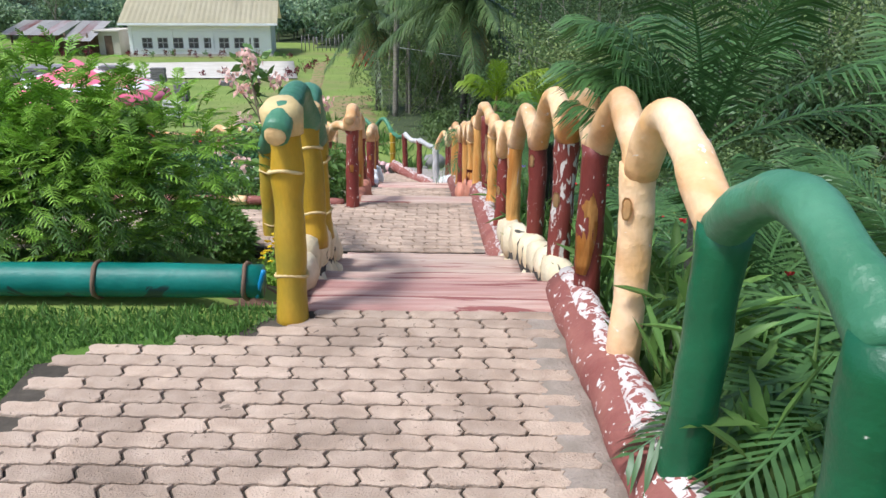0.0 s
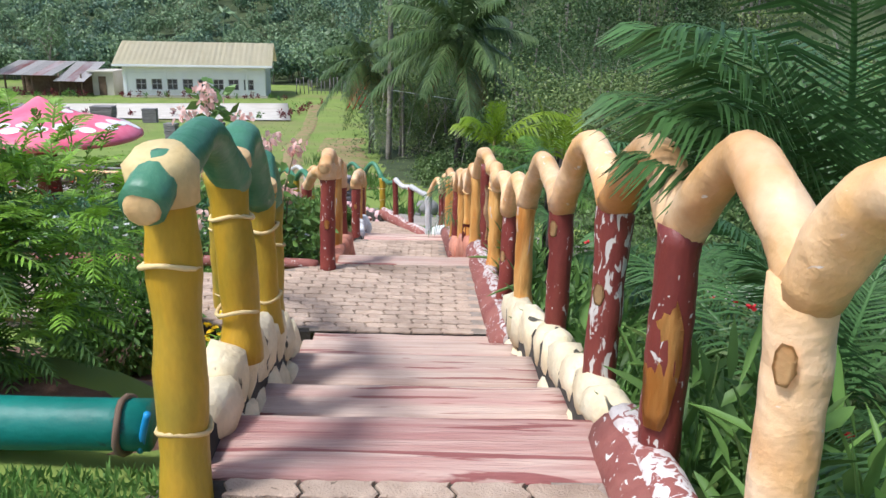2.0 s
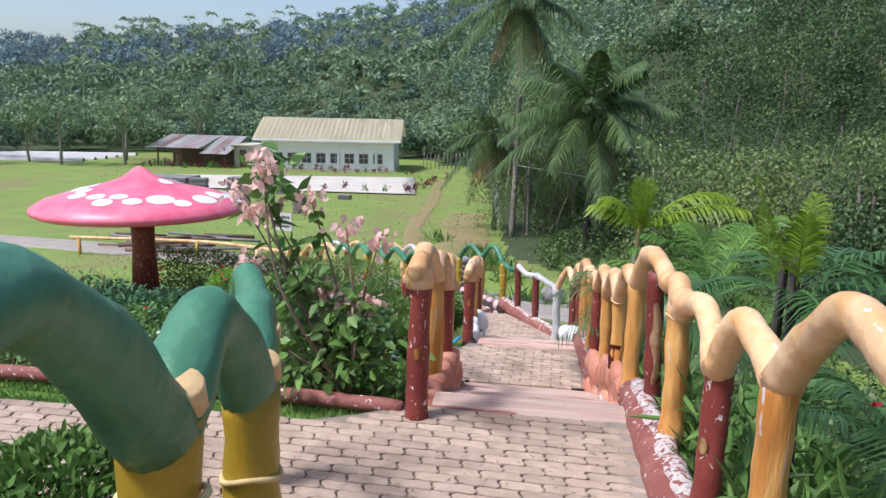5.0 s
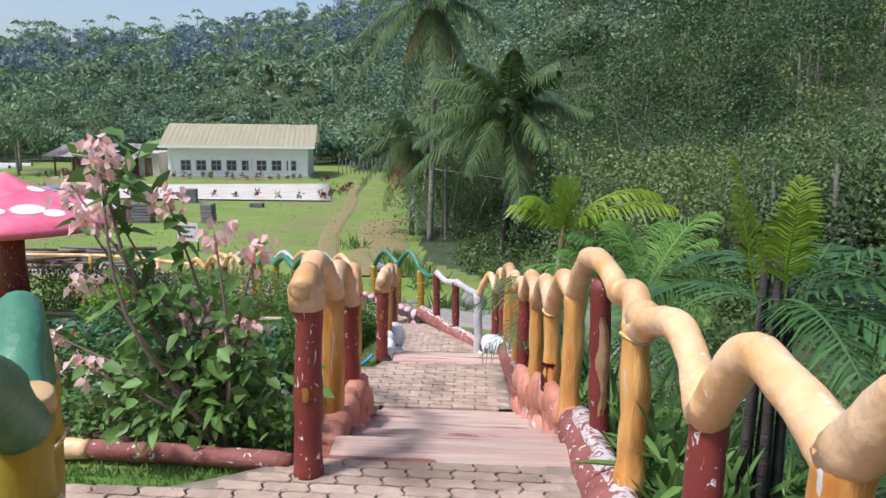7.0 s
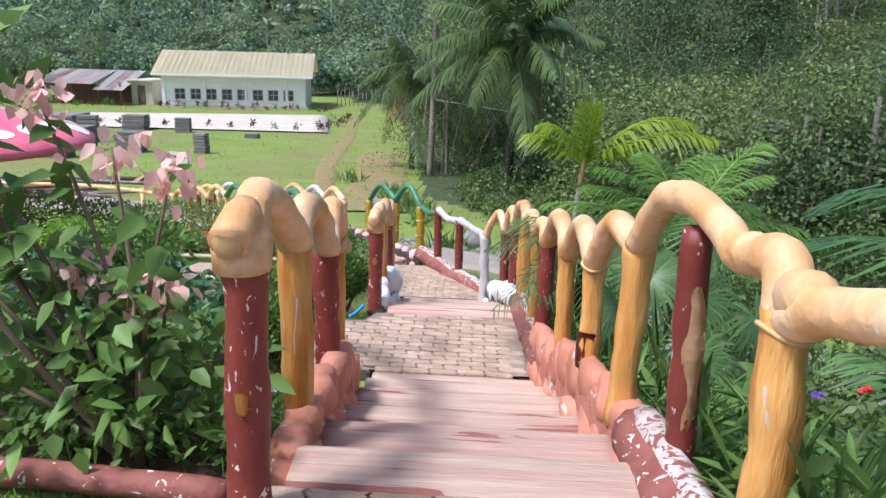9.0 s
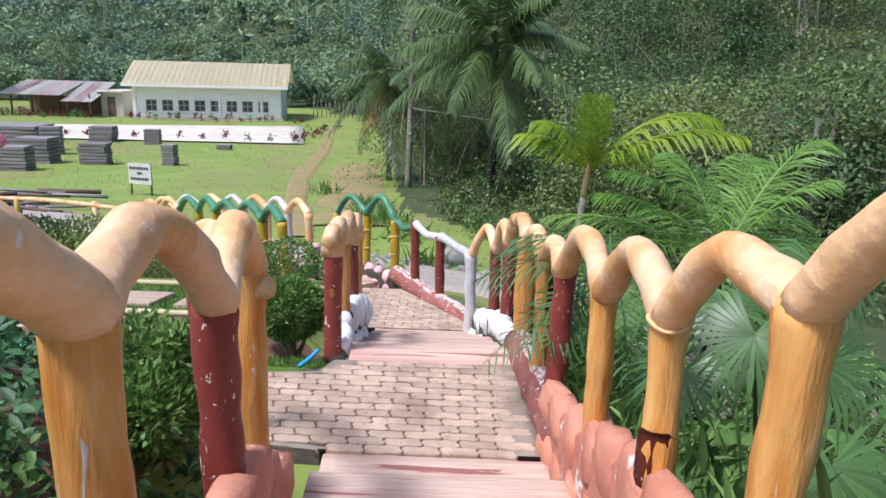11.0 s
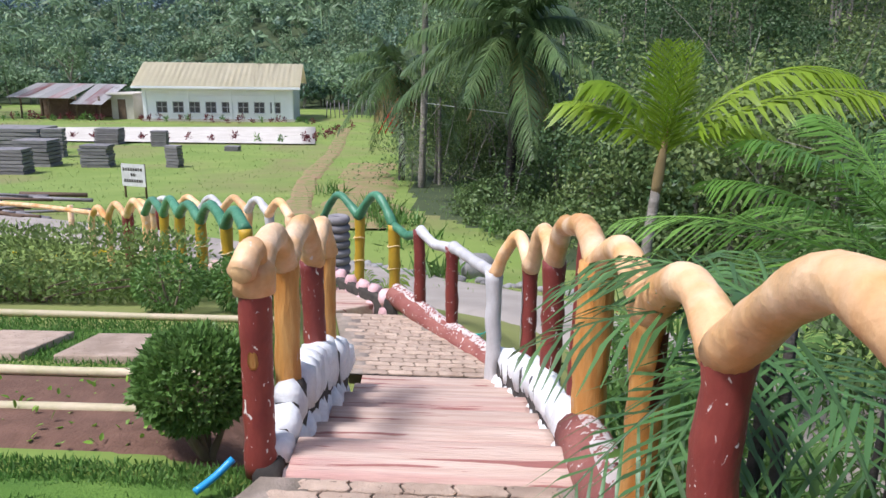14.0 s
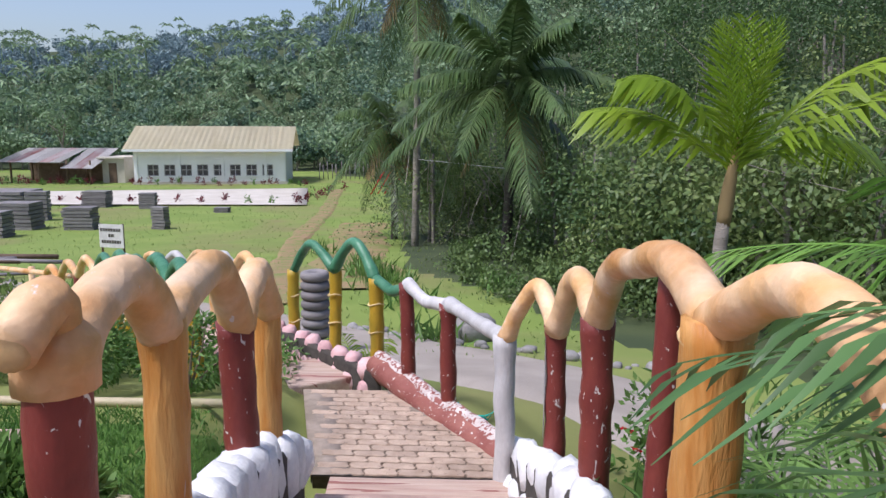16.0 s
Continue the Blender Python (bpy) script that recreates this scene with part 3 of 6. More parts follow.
def patch(parent, x, y, z0, z1, r, a0, a1, material, name="bark_patch"):
    """A tongue of another paint, slightly proud of the post."""
    bm = bmesh.new()
    rows = []
    for i in range(9):
        t = i / 8
        w = math.sin(math.pi * (0.08 + 0.84 * t)) ** 0.6 * (0.85 + 0.25 * noise.noise((x * 9, y * 9, t * 4)))
        mid, half = (a0 + a1) / 2, (a1 - a0) / 2 * w
        rows.append([bm.verts.new((x + r * 1.035 * math.cos(mid + half * s), y + r * 1.035 * math.sin(mid + half * s), z0 + (z1 - z0) * t)) for s in (-1, -0.5, 0, 0.5, 1)])
    for p, q in zip(rows, rows[1:]):
        for k in range(4):
            bm.faces.new((p[k], p[k + 1], q[k + 1], q[k]))
    bmesh.ops.solidify(bm, geom=bm.faces[:], thickness=0.012)
    return part(name, bm, material, parent)


PI = math.pi
# y, foot, head, paint, radius
RIGHT = (
    (1.30, 0.12, 0.90, "green", 0.068), (2.03, 0.02, 0.86, "green", 0.068), (2.75, 0.12, 0.84, "tan", 0.062), (3.38, 0.06, 0.77, "red", 0.062),
    (4.04, -0.04, 0.695, "red_peel", 0.064), (4.97, -0.22, 0.465, "red", 0.060), (5.93, -0.42, 0.245, "orange", 0.060),
    (6.66, -0.64, 0.02, "red", 0.060), (7.54, -0.66, 0.02, "orange", 0.064),
    (8.86, -0.95, -0.165, "orange", 0.066), (9.62, -1.06, -0.465, "orange", 0.062), (10.44, -1.34, -0.655, "orange", 0.060),
    (11.40, -1.56, -0.84, "red", 0.066), (12.08, -1.72, -0.97, "orange", 0.062), (12.92, -1.96, -1.05, "orange", 0.084),
    (14.32, -2.30, -1.43, "red", 0.072), (15.04, -2.60, -1.665, "red", 0.060),
)
# what the bent limb passes over between two posts: (y, z)
PEAKS = (((1.70, 1.02),), ((2.54, 1.04),), ((3.08, 1.00),), ((3.69, 0.915),), ((4.51, 0.815),), ((5.51, 0.56),), ((6.38, 0.285),), ((7.02, 0.165),),
         ((7.62, 0.125), (7.84, 0.075), (8.02, 0.11), (8.30, 0.135), (8.58, 0.07)),
         ((9.25, -0.175),), ((10.05, -0.38),), ((10.92, -0.535),), ((11.70, -0.775),), ((12.48, -0.885),),
         ((13.30, -0.98), (13.66, -1.055), (14.05, -1.16)), ((14.74, -1.335),))


def x_left(y):
    """The rails on this side curve away from the stairs where each of them ends."""
    return float(bend(y, (3.2, 3.30, 3.95, 4.66, 5.20, 6.1, 6.73, 7.5, 8.5, 9.42, 10.05, 10.65, 11.2, 12.2, 12.56, 13.10, 13.93, 14.44),
                      (-0.662, -0.667, -0.687, -0.757, -0.845, -1.20, -1.56, -0.915, -0.970, -1.02, -1.10, -1.45, -1.70, -1.19, -1.203, -1.228, -1.264, -1.285)))


def x_right(y):
    return float(bend(y, (0, 3, 5, 6.6, 7.6, 9.5, 11.3, 12.9, 14.3, 14.63, 15.05, 15.25), (0.74, 0.655, 0.60, 0.53, 0.50, 0.375, 0.30, 0.245, 0.208, 0.195, 0.12, 0.05)))


def limb(parent, line, r, material, name="rail"):
    """A bent limb through several points, thicker where it meets the posts, with an uneven hewn face."""
    pts = spline(line, 6)
    n = len(pts) - 1
    rad = [r * (1.13 - 0.17 * math.sin(PI * i / n) + 0.05 * noise.noise(pts[i] * 5.0)) for i in range(n + 1)]
    return part(name, tube(bmesh.new(), pts, rad, 18, 0.13, 6.5), material, parent)


hr = thing("handrail", (x_right(8), 8.0, stair_z(8)), "long handrail cast as painted logs in tan, orange and oxblood red", "railing")
for y, zb, zt, paint, r in RIGHT:
    post(hr, x_right(y), y, zb - 0.06, zt, r, M[paint])
for (a, b, over) in zip(RIGHT, RIGHT[1:], PEAKS):
    paint = M["green_rail"] if a[0] < 2 else M["tan"]
    r = 0.056 if a[0] < 8.5 else 0.059
    if len(over) == 1:
        y, z = over[0]
        arch(hr, (x_right(a[0]), a[0], a[2]), (x_right(y), y, z), (x_right(b[0]), b[0], b[2]), r, paint)
    else:
        limb(hr, [(x_right(a[0]), a[0], a[2] - 0.02)] + [(x_right(y), y, z) for y, z in over] + [(x_right(b[0]), b[0], b[2] - 0.02)], r, paint)
# thin props under the two long limbs
post(hr, x_right(8.19) + 0.02, 8.19, -0.82, 0.06, 0.054, M["red"], lean=-0.02)
post(hr, x_right(13.34) + 0.01, 13.34, -2.05, -1.02, 0.045, M["red"])
patch(hr, x_right(8.19) + 0.02, 8.19, -0.70, -0.12, 0.055, PI * 0.75, PI * 1.75, M["tan"])
# knobs and sawn stubs on the limb over the orange post
for y, z, r in ((7.47, 0.07, 0.070), (7.66, 0.115, 0.064), (7.82, 0.085, 0.062)):
    at, way = Vector((x_right(y), y, z)), Vector((0, -1, 0.25)).normalized()
    part("knuckle", tube(bmesh.new(), [at - way * 0.06, at - way * 0.03, at + way * 0.03, at + way * 0.055], [r * 0.8, r, r, r * 0.82], 14, 0.10, 9.0), M["tan"], hr)
for y, z, r in ((2.75, 0.69, 0.062), (4.04, 0.35, 0.064), (4.97, 0.34, 0.060), (6.66, -0.32, 0.060)):
    patch(hr, x_right(y), y, z - 0.04, z + 0.04, r, PI * 1.12, PI * 1.38, M["cut"], "knot")
patch(hr, x_right(3.38), 3.38, 0.2, 0.60, 0.064, PI * 0.95, PI * 1.6, M["orange"])
patch(hr, x_right(9.62), 9.62, -1.08, -0.86, 0.064, PI * 0.8, PI * 1.9, M["red"])
patch(hr, x_right(12.08), 12.08, -1.55, -1.05, 0.066, PI * 1.5, PI * 2.1, M["red"])
patch(hr, x_right(15.04), 15.04, -2.3, -1.72, 0.062, PI * 0.8, PI * 1.2, M["white_post"], "flaked_paint")
for y, z in ((7.54, -0.03), (9.62, -0.50), (12.92, -1.10)):
    ring(hr, x_right(y), y, z, 0.070 if y < 12 else 0.088, M["cut"], "collar")

# the lowest stretch bends to the side of the road
LOW = ((-0.13, 15.5, -2.88, -1.86, "white_post", 0.066), (-0.50, 16.52, -2.88, -1.92, "red", 0.062), (-0.85, 17.02, -2.85, -1.88, "red", 0.062), (-1.16, 17.45, -2.85, -1.93, "bamboo", 0.064),
       (-1.62, 18.0, -2.95, -1.95, "bamboo", 0.060), (-2.15, 18.6, -3.1, -2.1, "bamboo", 0.06))
lr = thing("handrail", (-0.85, 16.9, -2.9), "handrail cast as white, red and green logs beside the road", "railing")
for x, y, zb, zt, paint, r in LOW:
    post(lr, x, y, zb, zt, r, M[paint])
    if paint == "bamboo":
        for k in (0.35, 0.62):
            ring(lr, x, y, zb + (zt - zb) * k + 0.12, r * 1.03, M["rope"])
arch(lr, (x_right(15.04), 15.04, -1.665), (0.03, 15.26, -1.50), LOW[0][:2] + (-1.86,), 0.052, M["tan"])
arch(lr, LOW[0][:2] + (-1.86,), (-0.30, 16.06, -1.93), LOW[1][:2] + (-1.90,), 0.05, M["white_post"])
arch(lr, LOW[1][:2] + (-1.92,), (-0.68, 16.78, -1.97), LOW[2][:2] + (-1.86,), 0.05, M["white_post"])
arch(lr, LOW[2][:2] + (-1.90,), (-1.0, 17.22, -1.99), LOW[3][:2] + (-1.92,), 0.045, M["green_rail"])
arch(lr, LOW[3][:2] + (-1.93,), (-1.38, 17.72, -1.66), LOW[4][:2] + (-1.95,), 0.05, M["green_rail"])
arch(lr, LOW[4][:2] + (-1.95,), (-1.9, 18.3, -1.78), LOW[5][:2] + (-2.1,), 0.045, M["green_rail"])
bm = bmesh.new()
line = [(-0.50 + 0.075 * math.cos(a), 16.52 + 0.075 * math.sin(a), -2.72 + 0.01 * math.sin(5 * a)) for a in np.linspace(0, 6.28, 16)]
tube(bm, line, 0.016, 6, 0.3, 30)
for k in range(7):
    a = -0.6 + 0.28 * k
    tube(bm, [(-0.44, 16.47, -2.72), (-0.38 + 0.03 * k, 16.42, -2.72 - 0.01 * k), (-0.30 + 0.045 * math.cos(a) + 0.02 * k, 16.38, -2.745 + 0.06 * math.sin(a))], [0.006, 0.006, 0.003], 5)
whole("twine", bm, M["tie"], "teal plastic twine knotted round a red post", "twine")

# rails on the other side of the stairs
LEFTS = (
    ("handrail cast as yellow bamboo posts with a sage green top", ((3.30, -0.05, 0.87, "bamboo"), (3.95, 0.10, 0.775, "bamboo"), (4.66, -0.10, 0.535, "bamboo"), (5.20, -0.62, 0.38, "bamboo"), (6.10, -0.78, 0.17, "bamboo"), (6.73, -0.95, 0.02, "bamboo")),
     ((3.66, 0.935), (4.30, 0.835), (4.93, 0.625), (5.62, 0.45), (6.42, 0.33)), (3.19, 0.85), "green_rail"),
    ("handrail of oxblood and orange log posts with a tan top", ((7.80, -0.86, 0.03, "red"), (8.55, -1.15, -0.11, "orange"), (9.42, -1.35, -0.39, "red"), (10.05, -1.62, -0.46, "orange"), (11.20, -1.98, -0.80, "red")),
     ((8.02, 0.145), (8.92, -0.075), (9.76, -0.275), (10.68, -0.515)), (7.72, 0.09), "tan"),
    ("handrail of oxblood and orange log posts on white stones", ((12.56, -1.94, -1.07, "red"), (13.12, -2.10, -1.13, "orange"), (13.93, -2.25, -1.35, "red"), (14.44, -2.45, -1.42, "orange")),
     ((12.90, -0.965), (13.66, -1.085), (14.26, -1.225)), (12.44, -0.985), "tan"),
)
for label, posts, peaks, stub, top in LEFTS:
    y0 = posts[0][0]
    h = thing("handrail", (x_left(y0), y0, stair_z(y0)), label, "railing")
    for y, zb, zt, paint in posts:
        r = 0.068 if paint != "orange" else 0.066
        post(h, x_left(y), y, zb, zt, r, M[paint])
        if paint == "bamboo":
            for k in (0.28, 0.78):
                ring(h, x_left(y), y, zb + (zt - zb) * k, r * 1.04, M["rope"])
            knot(h, (x_left(y) + 0.028, y + 0.02, zt + 0.062), (0.25, -0.3, 1), 0.040, M["cut"], "sawn_top")
    for a, b, pk in zip(posts, posts[1:], peaks):
        arch(h, (x_left(a[0]), a[0], a[2]), (x_left(pk[0]), pk[0], pk[1]), (x_left(b[0]), b[0], b[2]), 0.062, M[top])
    bm = tube(bmesh.new(), spline([(x_left(stub[0]) - 0.01, stub[0] - 0.02, stub[1] - 0.01), (x_left(stub[0]), stub[0] + 0.10, stub[1] + 0.05), (x_left(y0), y0, posts[0][2] + 0.03)], 4), 0.056, 16, 0.07)
    part("rail_end", bm, M[top], h)
    knot(h, (x_left(stub[0]) - 0.01, stub[0] - 0.03, stub[1] - 0.012), (0, -1, -0.1), 0.040, M["cut"], "cut_end")
    tube_bm = tube(bmesh.new(), [(x_left(y0), y0, posts[0][2] - 0.05), (x_left(y0), y0, posts[0][2] + 0.05), (x_left(y0), y0 - 0.01, posts[0][2] + 0.085)], [0.083, 0.088, 0.058], 14, 0.06)
    part("post_cap", tube_bm, M["rope"] if top == "green_rail" else M["tan"], h)
    if top == "tan":
        zk = posts[0][1] + (0.55 if y0 > 12 else 0.45)
        patch(h, x_left(y0), y0, zk - 0.04, zk + 0.04, 0.068, PI * 1.36, PI * 1.62, M["orange"], "knot")

    if top == "tan" and y0 < 9:                           # a sawn-off branch on the fourth post
        knot(h, (x_left(10.05) + 0.085, 10.03, -0.56), (1, -0.25, 0.25), 0.042, M["cut"], "sawn_branch")

# ---------------------------------------------------------------- stones and kerbs


def stone_mesh(seed, w, d, h):
    """A rounded, slightly angular stone, standing on its base."""
    bm = bmesh.new()
    bmesh.ops.create_icosphere(bm, subdivisions=2, radius=1.0)
    for v in bm.verts:
        c = v.co.copy()
        q = Vector([math.copysign(abs(k) ** 0.72, k) for k in c])
        q *= 0.94 + 0.26 * noise.noise(c * 1.4 + Vector((seed * 3.7, seed, 0)))
        v.co = (q.x * w / 2, q.y * d / 2, (q.z + 0.9) * h / 2)
    return bm


def stone_row(name_label, x_of, y0, y1, foot, head, material, mortar, side, count, depth=0.15):
    """A kerb of upright stones in mortar. side: 1 where the stairs lie towards -x."""
    kb = thing("stone_kerb", (x_of((y0 + y1) / 2), (y0 + y1) / 2, stair_z((y0 + y1) / 2)), name_label, "kerb", "stone kerbs")
    bm = bmesh.new()
    rows = []
    for k in range(9):
        y = y0 + (y1 - y0) * k / 8
        x, zt, zb = x_of(y), head(y) - 0.045, foot(y) - 0.25
        rows.append([bm.verts.new(p) for p in ((x - depth * 0.36, y, zb), (x - depth * 0.36, y, zt - 0.05), (x - depth / 4, y, zt - 0.02), (x + depth / 4, y, zt - 0.02), (x + depth * 0.36, y, zt - 0.05), (x + depth * 0.36, y, zb))])
    for a, b in zip(rows, rows[1:]):
        for k in range(5):
            bm.faces.new((a[k], b[k], b[k + 1], a[k + 1]))
    bm.faces.new(rows[0])
    bm.faces.new(rows[-1][::-1])
    part("mortar", bm, mortar, kb)
    for i in range(count):
        t = (i + 0.5) / count
        y = y0 + (y1 - y0) * t + rng.normal() * 0.012
        f, hd = foot(y) - 0.17, head(y) + 0.01
        w = (y1 - y0) / count
        two = (hd - f) > 0.27
        for level in range(2 if two else 1):
            lo = f if level == 0 else f + (hd - f) * 0.50
            hi = hd if level == (1 if two else 0) else f + (hd - f) * 0.60
            bm = stone_mesh(i + level * 31 + y0, depth * 1.12, w * rng.uniform(1.12, 1.38), hi - lo)
            m = Matrix.Translation((x_of(y) - side * 0.012 * (1 - level), y + level * w * 0.4, lo)) @ pose(0, 0, 0, rng.uniform(-14, 6), rng.uniform(-5, 5), rng.uniform(-10, 10))
            bmesh.ops.transform(bm, matrix=m, verts=bm.verts)
            part("stone", bm, material, kb)
    return kb


def tread_line(ys, zs):
    return lambda y: float(bend(y, ys, zs))


f1, f2, f3 = tread_line((3.4, 5.7), (0.0, -0.77)), tread_line((8.0, 10.7), (-0.84, -1.86)), tread_line((12.5, 15.0), (-1.88, -2.78))
stone_row("cream painted stones with dark joints beside the steps", lambda y: edge_r(y) + 0.07, 3.55, 6.1, f1, tread_line((3.5, 4.15, 5.0, 6.1), (0.14, 0.0, -0.15, -0.42)), M["cream_stone"], M["mortar"], 1, 11)
stone_row("cream painted stones with dark joints under bamboo posts", lambda y: edge_l(y) - 0.06, 3.42, 5.1, f1, tread_line((3.4, 3.8, 4.6, 5.1), (0.16, 0.22, 0.02, -0.3)), M["cream_stone"], M["mortar"], -1, 8)
stone_row("salmon painted stones with white edges beside the steps", lambda y: edge_r(y) + 0.07, 8.5, 11.3, f2, tread_line((8.4, 8.9, 9.7, 10.6, 11.3), (-0.80, -0.88, -1.02, -1.34, -1.5)), M["salmon_stone"], M["salmon_mortar"], 1, 9)
stone_row("salmon painted stones under oxblood log posts", lambda y: edge_l(y) - 0.09, 8.1, 10.0, f2, tread_line((8.0, 8.5, 9.4, 10.0), (-0.80, -0.80, -0.94, -1.3)), M["salmon_stone"], M["salmon_mortar"], -1, 8)
stone_row("white painted stones with dark joints beside the steps", lambda y: edge_r(y) + 0.06 - max(0, y - 14.4) * 0.12, 12.9, 15.55, f3, tread_line((12.9, 13.1, 14.6, 15.6), (-1.78, -1.84, -2.22, -2.58)), M["white_stone"], M["mortar"], 1, 13)
stone_row("white painted stones with dark joints under log posts", lambda y: edge_l(y) - 0.13, 12.48, 14.75, f3, tread_line((12.4, 12.7, 13.0, 13.8, 14.4, 14.8), (-1.84, -1.76, -1.66, -1.82, -2.04, -2.25)), M["white_stone"], M["mortar"], -1, 13, 0.17)
stone_row("pink painted stones with dark joints below a flower bed", lambda y: -1.16 - (y - 17.3) * 0.9, 17.3, 18.9, lambda y: -2.86, lambda y: -2.66, M["pink_stone"], M["mortar"], 1, 9)


def log(name, line, r, material, label, category="kerb", rough=0.09, group="log kerbs"):
    bm = tube(bmesh.new(), spline(line, 6), r, 14, rough, 7.0)
    return whole(name, bm, material, label, category, group)



def kerb(line, r, label, bare=0.0):
    """A red kerb with a whitewashed, flaking top."""
    c = line[len(line) // 2]
    k = thing("log_kerb", (c[0], c[1], c[2] - r), label, "kerb", "log kerbs")
    pts = spline(line, 8)
    part("body", tube(bmesh.new(), pts, r, 14, 0.10, 6.0), M["red_kerb"], k)
    top = [p + Vector((0.012, 0, r * (0.62 + 0.16 * noise.noise(p * 2.3)))) for p in pts[int(len(pts) * bare):]]
    part("whitewash", tube(bmesh.new(), top, r * 0.56, 12, 0.22, 9.0), M["white_mortar"], k, "flaking white paint on the top")


kerb([(0.72, 0.3, 0.0), (0.67, 1.6, 0.01), (0.635, 2.6, 0.02), (0.60, 3.6, 0.0)], 0.115, "red kerb cast as a log with flaking white patches")
kerb([(0.50, 5.9, -0.74), (0.475, 6.8, -0.79), (0.45, 7.6, -0.82), (0.425, 8.5, -0.88)], 0.125, "red kerb with a whitewashed top beside the second landing")
kerb([(0.315, 11.1, -1.76), (0.275, 11.9, -1.82), (0.21, 12.9, -1.90)], 0.125, "red kerb with a whitewashed top beside the third landing")
kerb([(-0.02, 15.78, -2.82), (-0.42, 16.36, -2.80), (-0.80, 16.92, -2.76), (-1.14, 17.4, -2.70)], 0.115, "red log kerb with white flaking paint by the road")

# ---------------------------------------------------------------- the valley: building, shed, court


def at_land(x, y):
    return float(land(x, y))


def build_hall():
    x0, x1, y0, y1 = -29.5, -16.5, 75.0, 83.0
    z0, ze, zr = -5.98, -2.62, -1.05
    hall = thing("building", ((x0 + x1) / 2, y0, z0), "long white rendered hall with a beige sheet roof in the valley", "building")
    n, w = 8, 0.95
    xs = [x0 + 0.9 + (x1 - x0 - 1.8) * (k + 0.5) / n for k in range(n)]
    zs0, zs1 = z0 + 0.75, z0 + 1.75
    bm = bmesh.new()
    box(bm, (x0, y0, z0 - 0.5), (x1, y0 + 0.2, zs0))
    box(bm, (x0, y0, zs1), (x1, y0 + 0.2, ze))
    cuts = [x0] + [c for x in xs for c in (x - w / 2, x + w / 2)] + [x1]
    for a, b in zip(cuts[::2], cuts[1::2]):
        box(bm, (a, y0, zs0), (b, y0 + 0.2, zs1))
    box(bm, (x0, y0 + 0.2, z0 - 0.5), (x0 + 0.2, y1, ze))
    box(bm, (x1 - 0.2, y0 + 0.2, z0 - 0.5), (x1, y1, ze))
    box(bm, (x0 + 0.2, y1 - 0.2, z0 - 0.5), (x1 - 0.2, y1, ze))
    ym = (y0 + y1) / 2
    for x in (x0, x1 - 0.2):
        v = [bm.verts.new(p) for p in ((x, y0, ze), (x, y1, ze), (x, ym, zr), (x + 0.2, y0, ze), (x + 0.2, y1, ze), (x + 0.2, ym, zr))]
        for f in ((0, 1, 2), (5, 4, 3), (0, 2, 5, 3), (1, 4, 5, 2)):
            bm.faces.new([v[i] for i in f])
    part("wall", bm, M["wall"], hall, soft=False)
    for x in (x0 + 0.08, x0 + 3.7, x0 + 7.4, x0 + 11.1, x1 - 0.32):
        part("pilaster", box(bmesh.new(), (x, y0 - 0.08, z0 - 0.4), (x + 0.25, y0 - 0.003, ze - 0.02), 0.01), M["wall"], hall, soft=False)
    part("moulding", box(bmesh.new(), (x0 - 0.05, y0 - 0.06, z0 + 2.2), (x1 + 0.05, y0 - 0.004, z0 + 2.32), 0.01), M["wall"], hall, soft=False)
    part("plinth", box(bmesh.new(), (x0 - 0.1, y0 - 0.12, z0 - 0.5), (x1 + 0.1, y0 - 0.09, z0 + 0.25)), M["slab"], hall, soft=False)
    for x in xs:
        win = part("window", box(bmesh.new(), (x - w / 2, y0 + 0.12, zs0), (x + w / 2, y0 + 0.14, zs1)), M["glass"], hall, "dark glazed window", soft=False)
        bm = bmesh.new()
        for a, b, c, d in ((-w / 2, -w / 2 + 0.06, 0, 1), (w / 2 - 0.06, w / 2, 0, 1), (-0.03, 0.03, 0, 1)):
            box(bm, (x + a, y0 + 0.06, zs0), (x + b, y0 + 0.11, zs1))
        for zz in (zs0, zs1 - 0.06, (zs0 + zs1) / 2):
            box(bm, (x - w / 2, y0 + 0.065, zz), (x + w / 2, y0 + 0.105, zz + 0.06))
        part("window_frame", bm, M["frame"], win, soft=False)
        part("window_sill", box(bmesh.new(), (x - w / 2 - 0.08, y0 - 0.1, zs0 - 0.09), (x + w / 2 + 0.08, y0 - 0.005, zs0 - 0.02)), M["wall"], win, soft=False)
    for sgn in (-1, 1):
        ya = y0 - 0.75 if sgn < 0 else y1 + 0.75
        bm = bmesh.new()
        n = 60
        za = ze - 0.28
        rows = []
        for k in range(n + 1):
            x = x0 - 0.7 + (x1 - x0 + 1.4) * k / n
            h = 0.035 if k % 2 else 0.0
            rows.append([bm.verts.new((x, ya, za + h)), bm.verts.new((x, ym, zr + 0.1 + h))])
        for a, b in zip(rows, rows[1:]):
            bm.faces.new((a[0], b[0], b[1], a[1]))
        bmesh.ops.solidify(bm, geom=bm.faces[:], thickness=0.03)
        part("roof", bm, M["roof"], hall, soft=False)
    hall.rotation_euler = (0, 0, radians(9))
    part("fascia", box(bmesh.new(), (x0 - 0.7, y0 - 0.80, ze - 0.46), (x1 + 0.7, y0 - 0.755, ze - 0.26)), M["wall"], hall, soft=False)


build_hall()


